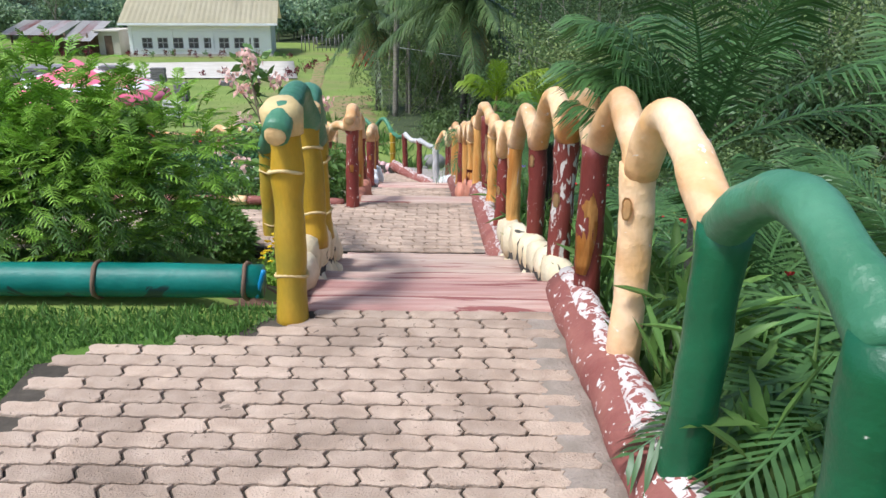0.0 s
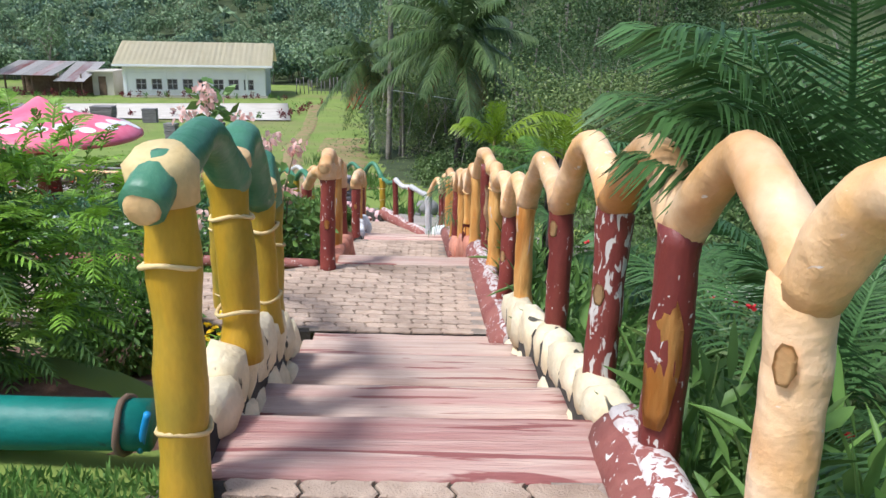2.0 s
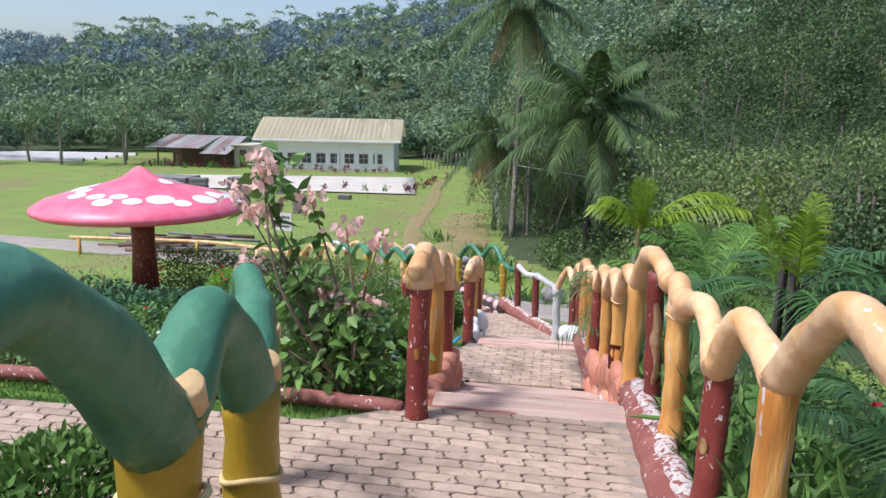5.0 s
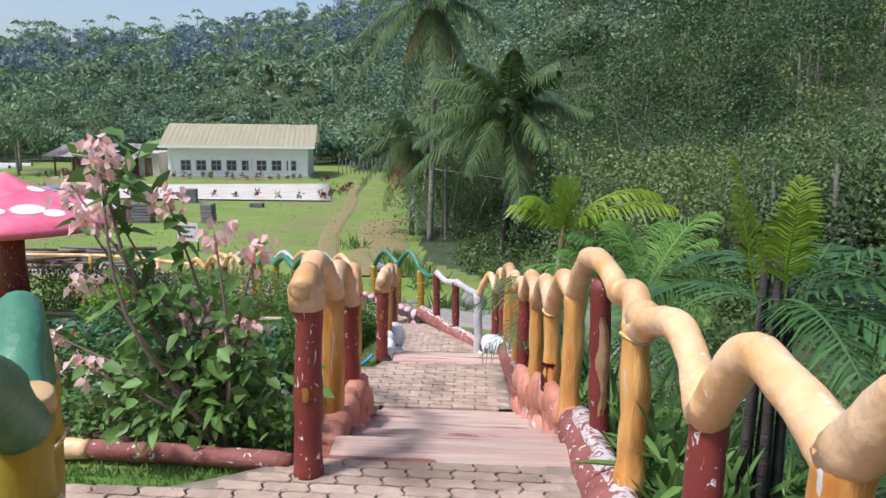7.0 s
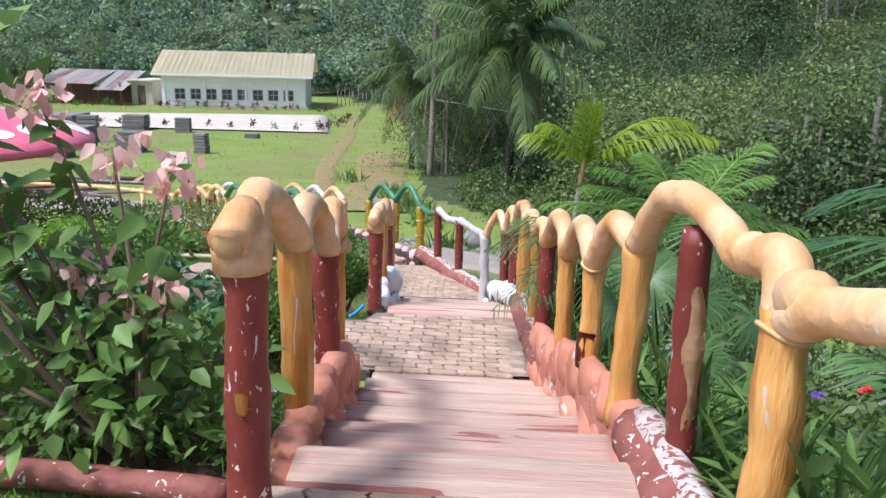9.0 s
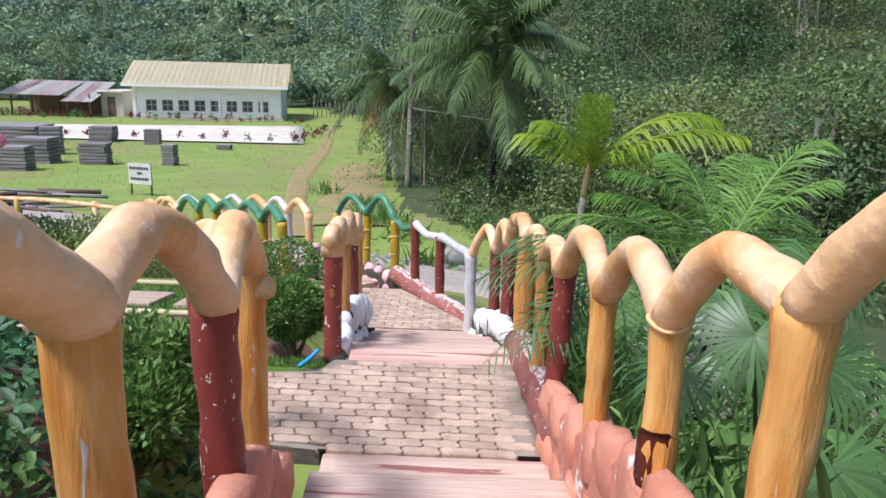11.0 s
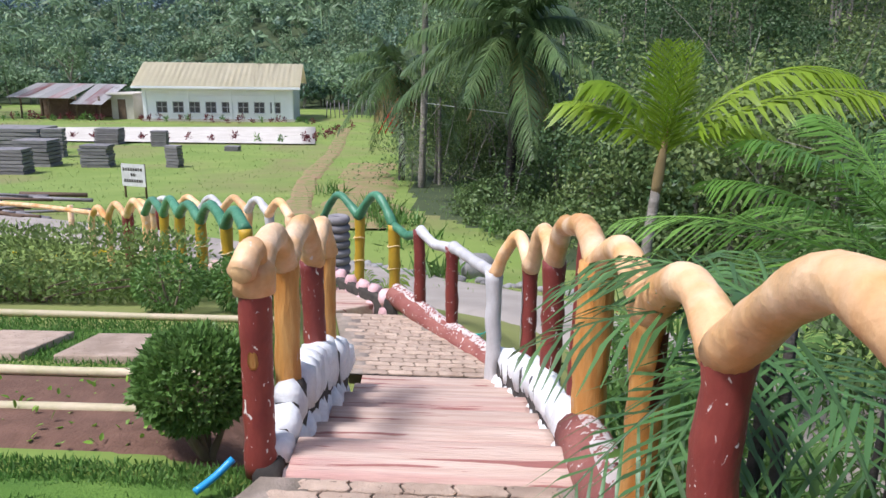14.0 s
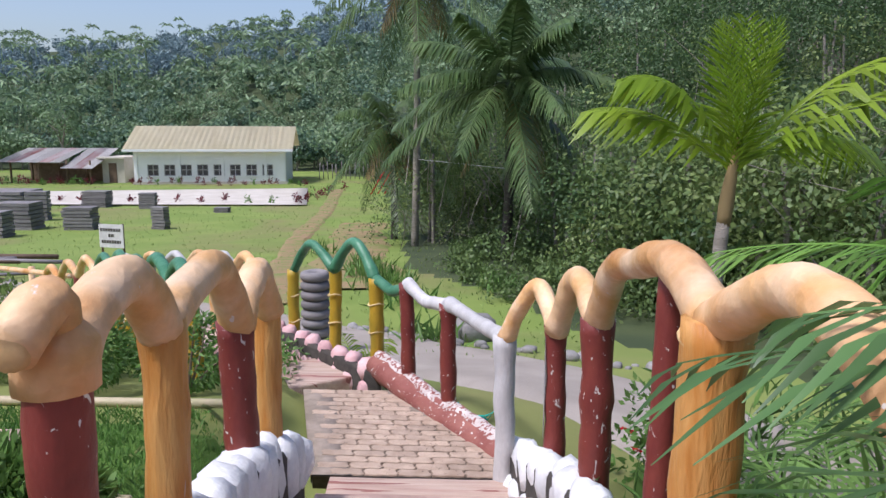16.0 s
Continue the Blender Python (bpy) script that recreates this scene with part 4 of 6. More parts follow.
def build_shed():
    z = -6.0
    sh = thing("shed", (-36.5, 76, z), "open shed with a patched rusty sheet roof on wooden posts", "shed")
    for x in (-40.5, -38, -35.5, -33.4):
        for y in (74.2, 77.5):
            part("post", tube(bmesh.new(), [(x, y, z - 0.3), (x, y, z + 2.1)], 0.09, 8), M["brown_wood"], sh)
    for k in range(9):
        x = -41.3 + k * 0.95
        bm = bmesh.new()
        v = [bm.verts.new(p) for p in ((x, 73.3, z + (1.95 if k < 6 else 1.45)), (x + 0.94, 73.3, z + (1.95 if k < 6 else 1.45)), (x + 0.94, 78.5, z + 3.0), (x, 78.5, z + 3.0))]
        bm.faces.new(v)
        bmesh.ops.solidify(bm, geom=bm.faces[:], thickness=0.03)
        part("roof_sheet", bm, M["rust" if k % 3 == 1 else "white_post"], sh, soft=False)
    part("back_wall", box(bmesh.new(), (-41, 78, z - 0.2), (-33.2, 78.1, z + 1.6)), M["brown_wood"], sh, soft=False)
    ann = thing("outbuilding", (-31.9, 77, z), "small grey concrete outbuilding with a door", "outbuilding")
    part("wall", box(bmesh.new(), (-33.0, 75.6, z - 0.3), (-31.0, 78.5, z + 2.2)), M["slab"], ann, soft=False)
    part("roof", box(bmesh.new(), (-33.3, 75.2, z + 2.2), (-30.8, 78.8, z + 2.34), 0.01), M["slab"], ann, soft=False)
    part("door", box(bmesh.new(), (-32.4, 75.55, z), (-31.7, 75.595, z + 1.8)), M["brown_wood"], ann, soft=False)


build_shed()


def sheet(name, corners, material, label, category, lift=0.03, n=16):
    """A patch of surface that lies on the ground; corners in order round it."""
    bm = bmesh.new()
    a, b, c, d = [Vector((*p, 0)) for p in corners]
    rows = []
    for i in range(n + 1):
        t = i / n
        row = []
        for k in range(n + 1):
            s = k / n
            p = a.lerp(b, s).lerp(d.lerp(c, s), t)
            row.append(bm.verts.new((p.x, p.y, at_land(p.x, p.y) + lift)))
        rows.append(row)
    for p, q in zip(rows, rows[1:]):
        for k in range(n):
            bm.faces.new((p[k], p[k + 1], q[k + 1], q[k]))
    edge = bmesh.ops.extrude_face_region(bm, geom=bm.faces[:])
    for v in edge["geom"]:
        if isinstance(v, bmesh.types.BMVert):
            v.co.z += 0.001
    low = [v for v in bm.verts if v not in edge["geom"]]
    return whole(name, bm, material, label, category, kind="structure")


def ribbon(name, line, half, material, label, lift=0.04, ragged=0.0, kind="structure", category="road"):
    """A strip of ground along a line."""
    bm = bmesh.new()
    pts = spline([(*p, 0) for p in line], 10)
    rows = []
    for i, p in enumerate(pts):
        d = (pts[min(i + 1, len(pts) - 1)] - pts[max(i - 1, 0)]).normalized()
        s = Vector((-d.y, d.x, 0))
        row = []
        for k in range(9):
            f = -1 + k / 4
            w = half * (1 + ragged * noise.noise(p * 0.7 + Vector((0, 0, 5 if f > 0 else 9))))
            q = p + s * f * w
            row.append(bm.verts.new((q.x, q.y, at_land(q.x, q.y) + lift * (1 - 0.9 * abs(f) ** 6) - (0.06 if abs(f) == 1 else 0))))
        rows.append(row)
    for p, q in zip(rows, rows[1:]):
        for k in range(8):
            bm.faces.new((p[k], q[k], q[k + 1], p[k + 1]))
    return whole(name, bm, material, label, category, kind=kind)


sheet("court", ((-29.5, 54.0), (-10.4, 55.8), (-13.4, 70.2), (-33.2, 64.6)), M["slab"], "pale concrete court on the valley floor", "court", 0.10)
ribbon("road", [(9, 12.5), (4.0, 15.2), (0.9, 18.2), (-1.2, 20.8), (-5, 24.5), (-14, 28), (-30, 30)], 1.25, M["road"], "dusty gravel road below the stairs", 0.06, 0.12)
ribbon("track", [(-4.3, 26), (-6.2, 34), (-7.4, 41), (-8.4, 51), (-10.9, 70)], 0.5, M["red_earth"], "worn earth track across the meadow", 0.05, 0.5, category="track")
ribbon("bare_earth", [(-3.2, 28), (-4.0, 34), (-4.7, 40), (-5.4, 46)], 1.25, M["red_earth"], "bare red earth beside the track", 0.055, 0.6, category="earth")

# ---------------------------------------------------------------- woods


def far_woods():
    banks = {k: Cards() for k in ("leaf_forest", "leaf_forest_light", "leaf_forest_dark", "leaf_far_haze", "leaf_far_dark_haze", "leaf_ridge_haze")}
    trunks = Cards()

    def stem(x, y, z, h, r):
        a = np.linspace(0, 2 * np.pi, 6)[:-1]
        lo = np.stack([x + r * np.cos(a), y + r * np.sin(a), np.full(5, z - 0.5)], 1)
        hi = np.stack([x + r * 0.6 * np.cos(a) + rng.normal() * 0.3, y + r * 0.6 * np.sin(a), np.full(5, z + h)], 1)
        k = np.arange(5)
        trunks.add(np.concatenate([lo, hi]), np.stack([k, (k + 1) % 5, (k + 1) % 5 + 5, k + 5], 1))

    for k in range(3300):
        az = rng.uniform(-44, 52)
        start = float(bend(az, (-60, -30, -12, -6, -4.4, -3.4, -2, 4.5, 6.5, 10, 20, 60), (100, 98, 88, 72, 60, 30, 33, 33, 22, 19, 16, 14)))
        r = start + 235 * rng.uniform(0, 1) ** 1.5
        x, y = r * math.sin(radians(az)), 8 + r * math.cos(radians(az))
        z = at_land(x, y)
        tall = noise.noise((x * 0.05, y * 0.05, 1.0))
        if tall < -0.42 and r > start + 12:
            continue                                      # clearings
        h = rng.uniform(4.5, 9) * (0.62 if r < 45 else 1.0) * (1 + 0.5 * tall) * (0.66 if az < -7 else 1.0)
        w = h * rng.uniform(0.34, 0.55)
        shade = noise.noise((x * 0.09, y * 0.09, 7.0)) + rng.normal() * 0.25
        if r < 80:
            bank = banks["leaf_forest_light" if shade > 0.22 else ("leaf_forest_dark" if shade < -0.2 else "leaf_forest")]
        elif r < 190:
            bank = banks["leaf_far_haze" if shade > -0.1 else "leaf_far_dark_haze"]
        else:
            bank = banks["leaf_ridge_haze"]
        if az > 5 and r > start + 14 and r < 190 and rng.uniform() < 0.72:
            bank = banks["leaf_forest_dark"]              # mostly the dark leaves further back on the right slope
        n = 760 if r < 45 else (420 if r < 75 else (190 if r < 140 else 90))
        leaf = 0.128 if r < 45 else (0.24 if r < 75 else (0.5 if r < 140 else 0.9))
        crown(bank, (x, y, z + h * 0.62), (w, w, h * 0.40), n, leaf, 5)
        if r < 60:                                        # brushwood down to the ground
            crown(bank, (x + rng.normal() * 1.2, y - w * 0.5, z + h * 0.18), (w * 0.9, w * 0.9, h * 0.26), n // 2, leaf * 0.9, 5)
        if r < 100 and rng.uniform() < 0.5:
            stem(x, y, z, h * 0.7, 0.05 + h * 0.010)
    names = {"leaf_forest": "dense broadleaf woods on the near slope", "leaf_forest_light": "light green trees on the near slope", "leaf_forest_dark": "dark green trees on the near slope",
             "leaf_far_haze": "dense woods covering the hillside", "leaf_far_dark_haze": "dark stands of trees on the hillside", "leaf_ridge_haze": "woods on the distant ridge with haze in the leaf colour"}
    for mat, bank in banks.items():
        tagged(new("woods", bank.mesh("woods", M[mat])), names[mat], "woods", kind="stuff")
    tagged(new("tree_trunks", trunks.mesh("tree_trunks", M["bark"])), "thin grey trunks among the woods", "tree trunks", kind="stuff")
    bare = Cards()                                        # bare branches and vines showing through the leaves
    for k in range(620):
        az = rng.uniform(-6, 48)
        r = float(bend(az, (-6, 6, 20, 60), (26, 24, 15, 13))) + rng.uniform(-0.5, 14)
        x, y = r * math.sin(radians(az)), 8 + r * math.cos(radians(az))
        p0 = np.array([x, y, at_land(x, y) + rng.uniform(0, 3.5)])
        d = unit(rng.normal(size=3) * np.array([0.8, 0.5, 0.5]) + np.array([0, 0, 0.7]))
        L, t = rng.uniform(1.0, 3.2), np.linspace(0, 1, 8)[:, None]
        sag = unit(rng.normal(size=3))
        line = p0 + d * L * t + sag * L * 0.25 * t ** 2
        wd = np.array([1, 0, 0.3]) * 0.012 * (1.4 - t)
        dp = np.array([0, 1, 0]) * 0.012 * (1.4 - t)
        q = np.arange(7)
        bare.add(np.concatenate([line - wd, line + dp, line + wd]), np.concatenate([np.stack([q, q + 1, q + 9, q + 8], 1), np.stack([q + 8, q + 9, q + 17, q + 16], 1), np.stack([q + 16, q + 17, q + 1, q], 1)]))
    tagged(new("bare_branches", bare.mesh("bare_branches", M["bark"])), "pale bare branches and vines among the leaves", "branches", kind="stuff")
    palms = Cards()
    for k in range(260):
        az = rng.uniform(-36, 10)
        r = rng.uniform(110, 300)
        x, y = r * math.sin(radians(az)), 8 + r * math.cos(radians(az))
        z = at_land(x, y) + rng.uniform(6, 10)
        for j in range(13):
            a = j * 2.4 + rng.uniform(0, 0.4)
            e = rng.uniform(-0.2, 0.9)
            w = np.array([math.cos(a), math.sin(a), e])
            p0, w = np.array([x, y, z]), unit(w)
            L = rng.uniform(1.5, 2.2)
            leaves(palms, p0[None], w[None], L, 0.45)
            leaves(palms, (p0 + w * L * 0.6)[None], (w - np.array([0, 0, 0.9]))[None], L * 0.9, 0.45)
        leaves(palms, np.array([[x, y, z]]), np.array([[0.02, 0, -1.0]]), 10.0, 0.3)
    tagged(new("distant_palms", palms.mesh("distant_palms", M["leaf_far_haze"])), "distant coconut palms along the hillside", "palms", kind="stuff")


far_woods()


def trunk(parent, line, r0, r1, material, seg=12):
    pts = spline(line, 8)
    n = len(pts) - 1
    return part("trunk", tube(bmesh.new(), pts, [r0 + (r1 - r0) * i / n + (0.012 * r0 / 0.15 if i % 2 else 0) for i in range(n + 1)], seg, 0.04, 4.0), material, parent)


def palm(name, foot, top, r0, r1, fronds, length, droop, pairs, leaflet, width, green, label, bark="bark", dry=0, low=-0.35, high=1.3, lean=None):
    foot, top = Vector(foot), Vector(top)
    p = thing(name, foot, label, "palm tree")
    mid = foot.lerp(top, 0.5) + Vector(lean or (0.1, 0, 0))
    trunk(p, [foot - Vector((0, 0, 0.3)), mid, top], r0, r1, M[bark])
    c = Cards()
    for k in range(fronds):
        a = k * 2.39996 + rng.uniform(-0.2, 0.2)
        e = low + (high - low) * (k / max(1, fronds - 1)) + rng.uniform(-0.12, 0.12)
        w = (math.cos(a), math.sin(a), math.tan(min(max(e, -1.2), 1.25)))
        frond(c, top, w, length * rng.uniform(0.85, 1.08), droop * (1.15 - 0.55 * k / fronds), pairs, leaflet, width, 0.25, 0.75)
    hang("crown", c.mesh("crown", M[green]), M[green], p)
    if dry:
        c = Cards()
        for k in range(dry):
            a = k * 2.4 + 0.5
            frond(c, top, (math.cos(a), math.sin(a), -1.6), length * 0.7, 0.25, pairs // 2, leaflet, width)
        hang("dry_fronds", c.mesh("dry_fronds", M["frond_dry"]), M["frond_dry"], p, "brown hanging dead fronds")
    return p


def tree(x, y, h, r, leaf, n, material, label, bark="bark"):
    """A broadleaf tree: trunk, limbs and a loose crown."""
    z = at_land(x, y)
    t = thing("tree", (x, y, z), label, "tree", "trees on the valley floor")
    trunk(t, [(x, y, z - 0.2), (x + rng.normal() * 0.15, y, z + h * 0.35), (x + rng.normal() * 0.3, y, z + h * 0.7)], 0.02 * h + 0.03, 0.05, M[bark], 8)
    bm = bmesh.new()
    for k in range(7):
        a = k * 2.4
        s0 = Vector((x, y, z + h * (0.35 + 0.05 * k)))
        e = s0 + Vector((math.cos(a) * r * 0.8, math.sin(a) * r * 0.8, h * 0.22))
        tube(bm, spline([s0, s0.lerp(e, 0.5) + Vector((0, 0, h * 0.03)), e], 3), [0.05, 0.045, 0.04, 0.03, 0.025, 0.02, 0.015], 5)
    part("limb", bm, M[bark], t)
    c = Cards()
    for k in range(6):
        a = k * 2.4
        crown(c, (x + math.cos(a) * r * 0.55, y + math.sin(a) * r * 0.55, z + h * (0.62 + 0.06 * k)), (r * 0.62, r * 0.62, h * 0.13), n // 6, leaf, 5)
    hang("crown", c.mesh("crown", M[material]), M[material], t)


for x, y, h, r in ((-44, 74, 6.5, 2.6), (-49, 71, 7.0, 3.0), (-54, 73, 6.0, 2.8), (-47, 79, 8.0, 3.2), (-58, 68, 7.0, 3.0), (-40, 82, 7.5, 2.8), (-62, 74, 7.5, 3.2)):
    tree(x, y, h, r, 0.42, 900, "leaf_far_haze", "slender spreading tree with light green foliage")
for k in range(6):
    y = 76.0 + 2.0 * k
    ribbon("crop_row", [(-74, y - 8), (-62, y - 3), (-50, y)], 0.42, M["white_post"], "white plastic mulch over a crop row", 0.3, category="crop row")

palm("coconut_palm", (0.85, 34, at_land(0.85, 34)), (0.85, 34, 0.75), 0.17, 0.12, 25, 3.7, 0.50, 60, 0.88, 0.080, "frond_coco", "tall coconut palm with drooping grey-green fronds", "dark_bark", 3, low=-0.55)
palm("coconut_palm", (-2.35, 38, at_land(-2.35, 38)), (-2.35, 38, 5.4), 0.14, 0.10, 19, 3.4, 0.65, 48, 0.85, 0.07, "frond_coco", "very tall slender coconut palm with a pale trunk", dry=5, low=-0.9)
palm("coconut_palm", (-3.35, 40, at_land(-3.35, 40)), (-3.5, 40, -0.5), 0.15, 0.10, 18, 2.7, 0.7, 44, 0.72, 0.065, "frond_coco", "dark-trunked coconut palm with yellowing fronds", "dark_bark", 6, -0.9)

# ---------------------------------------------------------------- plants beside the stairs


def stems(parent, foot, ends, r, material, name="stem"):
    bm = bmesh.new()
    for e in ends:
        f, e = Vector(foot), Vector(e)
        mid = f.lerp(e, 0.5) + Vector((rng.normal() * 0.05, rng.normal() * 0.05, 0.03)) * (e - f).length
        tube(bm, spline([f, mid, e], 4), [r * (1 - 0.09 * k) for k in range(9)], 6, 0.1)
    return part(name, bm, material, parent)


def shrub(name, center, radii, n, leaf, material, label, lobes=10, stem_r=0.014, category="shrub", group="", narrow=0.5, stem_top=0.5):
    c, r = np.array(center, float), np.array(radii, float)
    foot = (c[0], c[1], at_land(c[0], c[1]) - 0.02)
    s = thing(name, foot, label, category, group)
    cards = Cards()
    p, o = blob(c, r, n, lobes)
    w = o + rng.normal(size=o.shape) * 0.6 + np.array([0, 0, 0.15])
    leaves(cards, p, w, leaf * rng.uniform(0.7, 1.3, n), leaf * narrow)
    hang("foliage", cards.mesh("foliage", M[material]), M[material], s)
    ends = [c + r * np.array([math.cos(a), math.sin(a), rng.uniform(-0.1, 0.5)]) * stem_top for a in np.linspace(0, 6.28, 8)[:-1]]
    stems(s, foot, ends, stem_r, M["twig"])
    return s


def feathery(center, radii, n):
    """The feathery shrub beside the top landing."""
    foot = (center[0], center[1], at_land(center[0], center[1]) - 0.02)
    s = thing("shrub", foot, "large feathery bright green shrub behind a teal log", "shrub")
    lit, shaded = Cards(), Cards()
    p, o = blob(center, radii, n, 22)
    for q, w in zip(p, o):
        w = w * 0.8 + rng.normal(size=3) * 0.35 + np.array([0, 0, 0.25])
        # down-turned sprays get the darker green: shade put into the colour
        frond(lit if w[2] > -0.15 else shaded, q, w, rng.uniform(0.13, 0.22), 0.3, 8, 0.06, 0.014, 0.2, 0.2)
    c, r = np.array(center), np.array(radii)
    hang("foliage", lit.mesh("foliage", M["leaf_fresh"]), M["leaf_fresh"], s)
    hang("inner_foliage", shaded.mesh("inner_foliage", M["leaf_mid"]), M["leaf_mid"], s, "down-turned sprays in a darker green as shade")
    stems(s, foot, [c + r * unit(rng.normal(size=3)) * np.array([0.8, 0.8, 0.5]) for k in range(14)], 0.022, M["twig"])


feathery((-2.10, 4.12, 0.40), (0.98, 0.44, 0.52), 2600)
feathery((-3.7, 4.2, 0.36), (0.85, 0.5, 0.52), 700)


def palm_clump(foot, fronds, length, droop, pairs, leaflet, width, green, label, spread=0.9, stem=0.0, aim=None, wide=6.28, name="palm", low=0.5):
    f = Vector(foot)
    s = thing(name, f, label, "palm", "palms beside the stairs")
    c = Cards()
    top = f + Vector((0, 0, stem))
    for k in range(fronds):
        a = (aim if aim is not None else 0) + wide * ((k * 0.618) % 1 - 0.5) + rng.uniform(-0.15, 0.15)
        e = low + rng.uniform(0, 1.0) * spread
        w = (math.cos(a) * math.cos(e), math.sin(a) * math.cos(e), math.sin(e))
        frond(c, np.array(top) + rng.normal(size=3) * 0.04, w, length * rng.uniform(0.75, 1.1), droop, pairs, leaflet, width)
    hang("fronds", c.mesh("fronds", M[green]), M[green], s)
    bm = bmesh.new()
    for k in range(4):
        a = k * 1.7
        tube(bm, [f + Vector((0.07 * math.cos(a), 0.07 * math.sin(a), -0.2)), top + Vector((0.03 * math.cos(a), 0.03 * math.sin(a), 0.12))], [0.024, 0.014], 7, 0.1)
    part("stem", bm, M["dark_bark"], s)
    return s


def on(x, y, lift=0.0):
    return (x, y, at_land(x, y) + lift)


palm_clump(on(1.42, 2.3), 12, 0.95, 0.5, 24, 0.32, 0.03, "frond", "low dark green feather palm leaning over the kerb", 0.6, 0.72, PI * 1.0, 4.8, low=0.05)
palm_clump(on(2.6, 3.4), 12, 2.3, 0.30, 44, 0.46, 0.022, "frond", "tall dark feather palm beside the stairs", 0.8, 0.8, low=0.7)
palm_clump(on(2.4, 5.6), 14, 2.2, 0.35, 42, 0.46, 0.022, "frond", "tall dark feather palm beside the stairs", 0.8, 0.8, low=0.65)
palm_clump(on(3.4, 7.2), 13, 2.0, 0.35, 40, 0.45, 0.024, "frond", "tall dark feather palm beside the stairs", 0.8, 0.7, low=0.6)
palm_clump(on(1.06, 7.50), 11, 0.92, 0.45, 30, 0.27, 0.022, "frond", "broad-leaved young palm behind the handrail", 0.9, 1.30, 0.2, 3.8, low=0.2)
palm_clump(on(0.98, 7.44), 4, 0.50, 0.05, 26, 0.16, 0.012, "frond_yellow", "upright yellow-green spear leaves of a young palm", 0.2, 1.40, low=1.25)
palm_clump(on(2.4, 9.0), 11, 1.6, 0.42, 34, 0.42, 0.034, "frond", "broad-leaved palm with folded leaflets", 0.8, 0.8, low=0.4)
palm_clump(on(1.8, 13.2), 15, 1.55, 0.35, 46, 0.46, 0.016, "frond_light", "light green feather palm with fine leaflets", 0.9, 1.75, low=0.35)
palm_clump(on(0.66, 11.95), 10, 0.80, 0.40, 15, 0.36, 0.022, "frond", "dark palm whose fronds hang over the handrail", 1.0, 1.16, PI * 1.08, 3.8, low=-0.35)
palm_clump(on(1.25, 14.0), 7, 1.3, 0.3, 26, 0.32, 0.022, "leaf_mid", "slender upright palm leaves behind the handrail", 0.6, 0.4, low=0.7)
palm_clump((-1.45, 18.35, at_land(-1.45, 18.35)), 11, 0.75, 0.4, 16, 0.25, 0.02, "frond_yellow", "low light green tuft of strap leaves by pink stones", 0.8, 0.05, name="plant", low=0.4)


def arching_palm():
    """The feather palm whose fronds reach over the handrail of the first flight."""
    foot, top = on(1.22, 3.62), (1.14, 3.56, 0.70)
    s = thing("palm", foot, "dark feather palm whose long fronds reach over the log handrail", "palm", "palms beside the stairs")
    c = Cards()
    for dx, dy, dz, L, dr in ((-0.80, -0.10, 0.95, 0.86, 0.34), (-0.90, 0.15, 0.85, 0.78, 0.32), (-0.62, -0.40, 1.00, 0.86, 0.34), (-0.50, 0.35, 1.05, 1.15, 0.36),
                              (-0.25, -0.30, 1.00, 1.35, 0.36), (0.20, -0.25, 1.10, 1.45, 0.34), (0.60, -0.50, 0.80, 1.50, 0.40), (0.45, 0.50, 0.85, 1.45, 0.40),
                              (-0.60, -0.30, 1.15, 0.98, 0.34), (0.10, -0.45, 1.10, 1.30, 0.34), (-0.70, 0.55, 0.95, 0.95, 0.36),
                              (-0.05, 0.60, 0.95, 1.35, 0.40), (-0.45, -0.15, 1.00, 1.30, 0.45), (0.90, -0.10, 0.60, 1.40, 0.45)):
        frond(c, np.array(top) + rng.normal(size=3) * 0.03, (dx, dy, dz), L, dr, 48, 0.36, 0.013, 0.45, 0.42)
    hang("fronds", c.mesh("fronds", M["frond"]), M["frond"], s)
    bm = bmesh.new()
    for k in range(4):
        a = k * 1.7
        tube(bm, spline([(foot[0] + 0.08 * math.cos(a), foot[1] + 0.08 * math.sin(a), foot[2] - 0.15), (foot[0] - 0.03, foot[1], foot[2] + 0.7), (top[0] + 0.02 * math.cos(a), top[1] + 0.02 * math.sin(a), top[2] + 0.06)], 5), 0.032, 8, 0.1)
    part("stem", bm, M["bark"], s)


arching_palm()


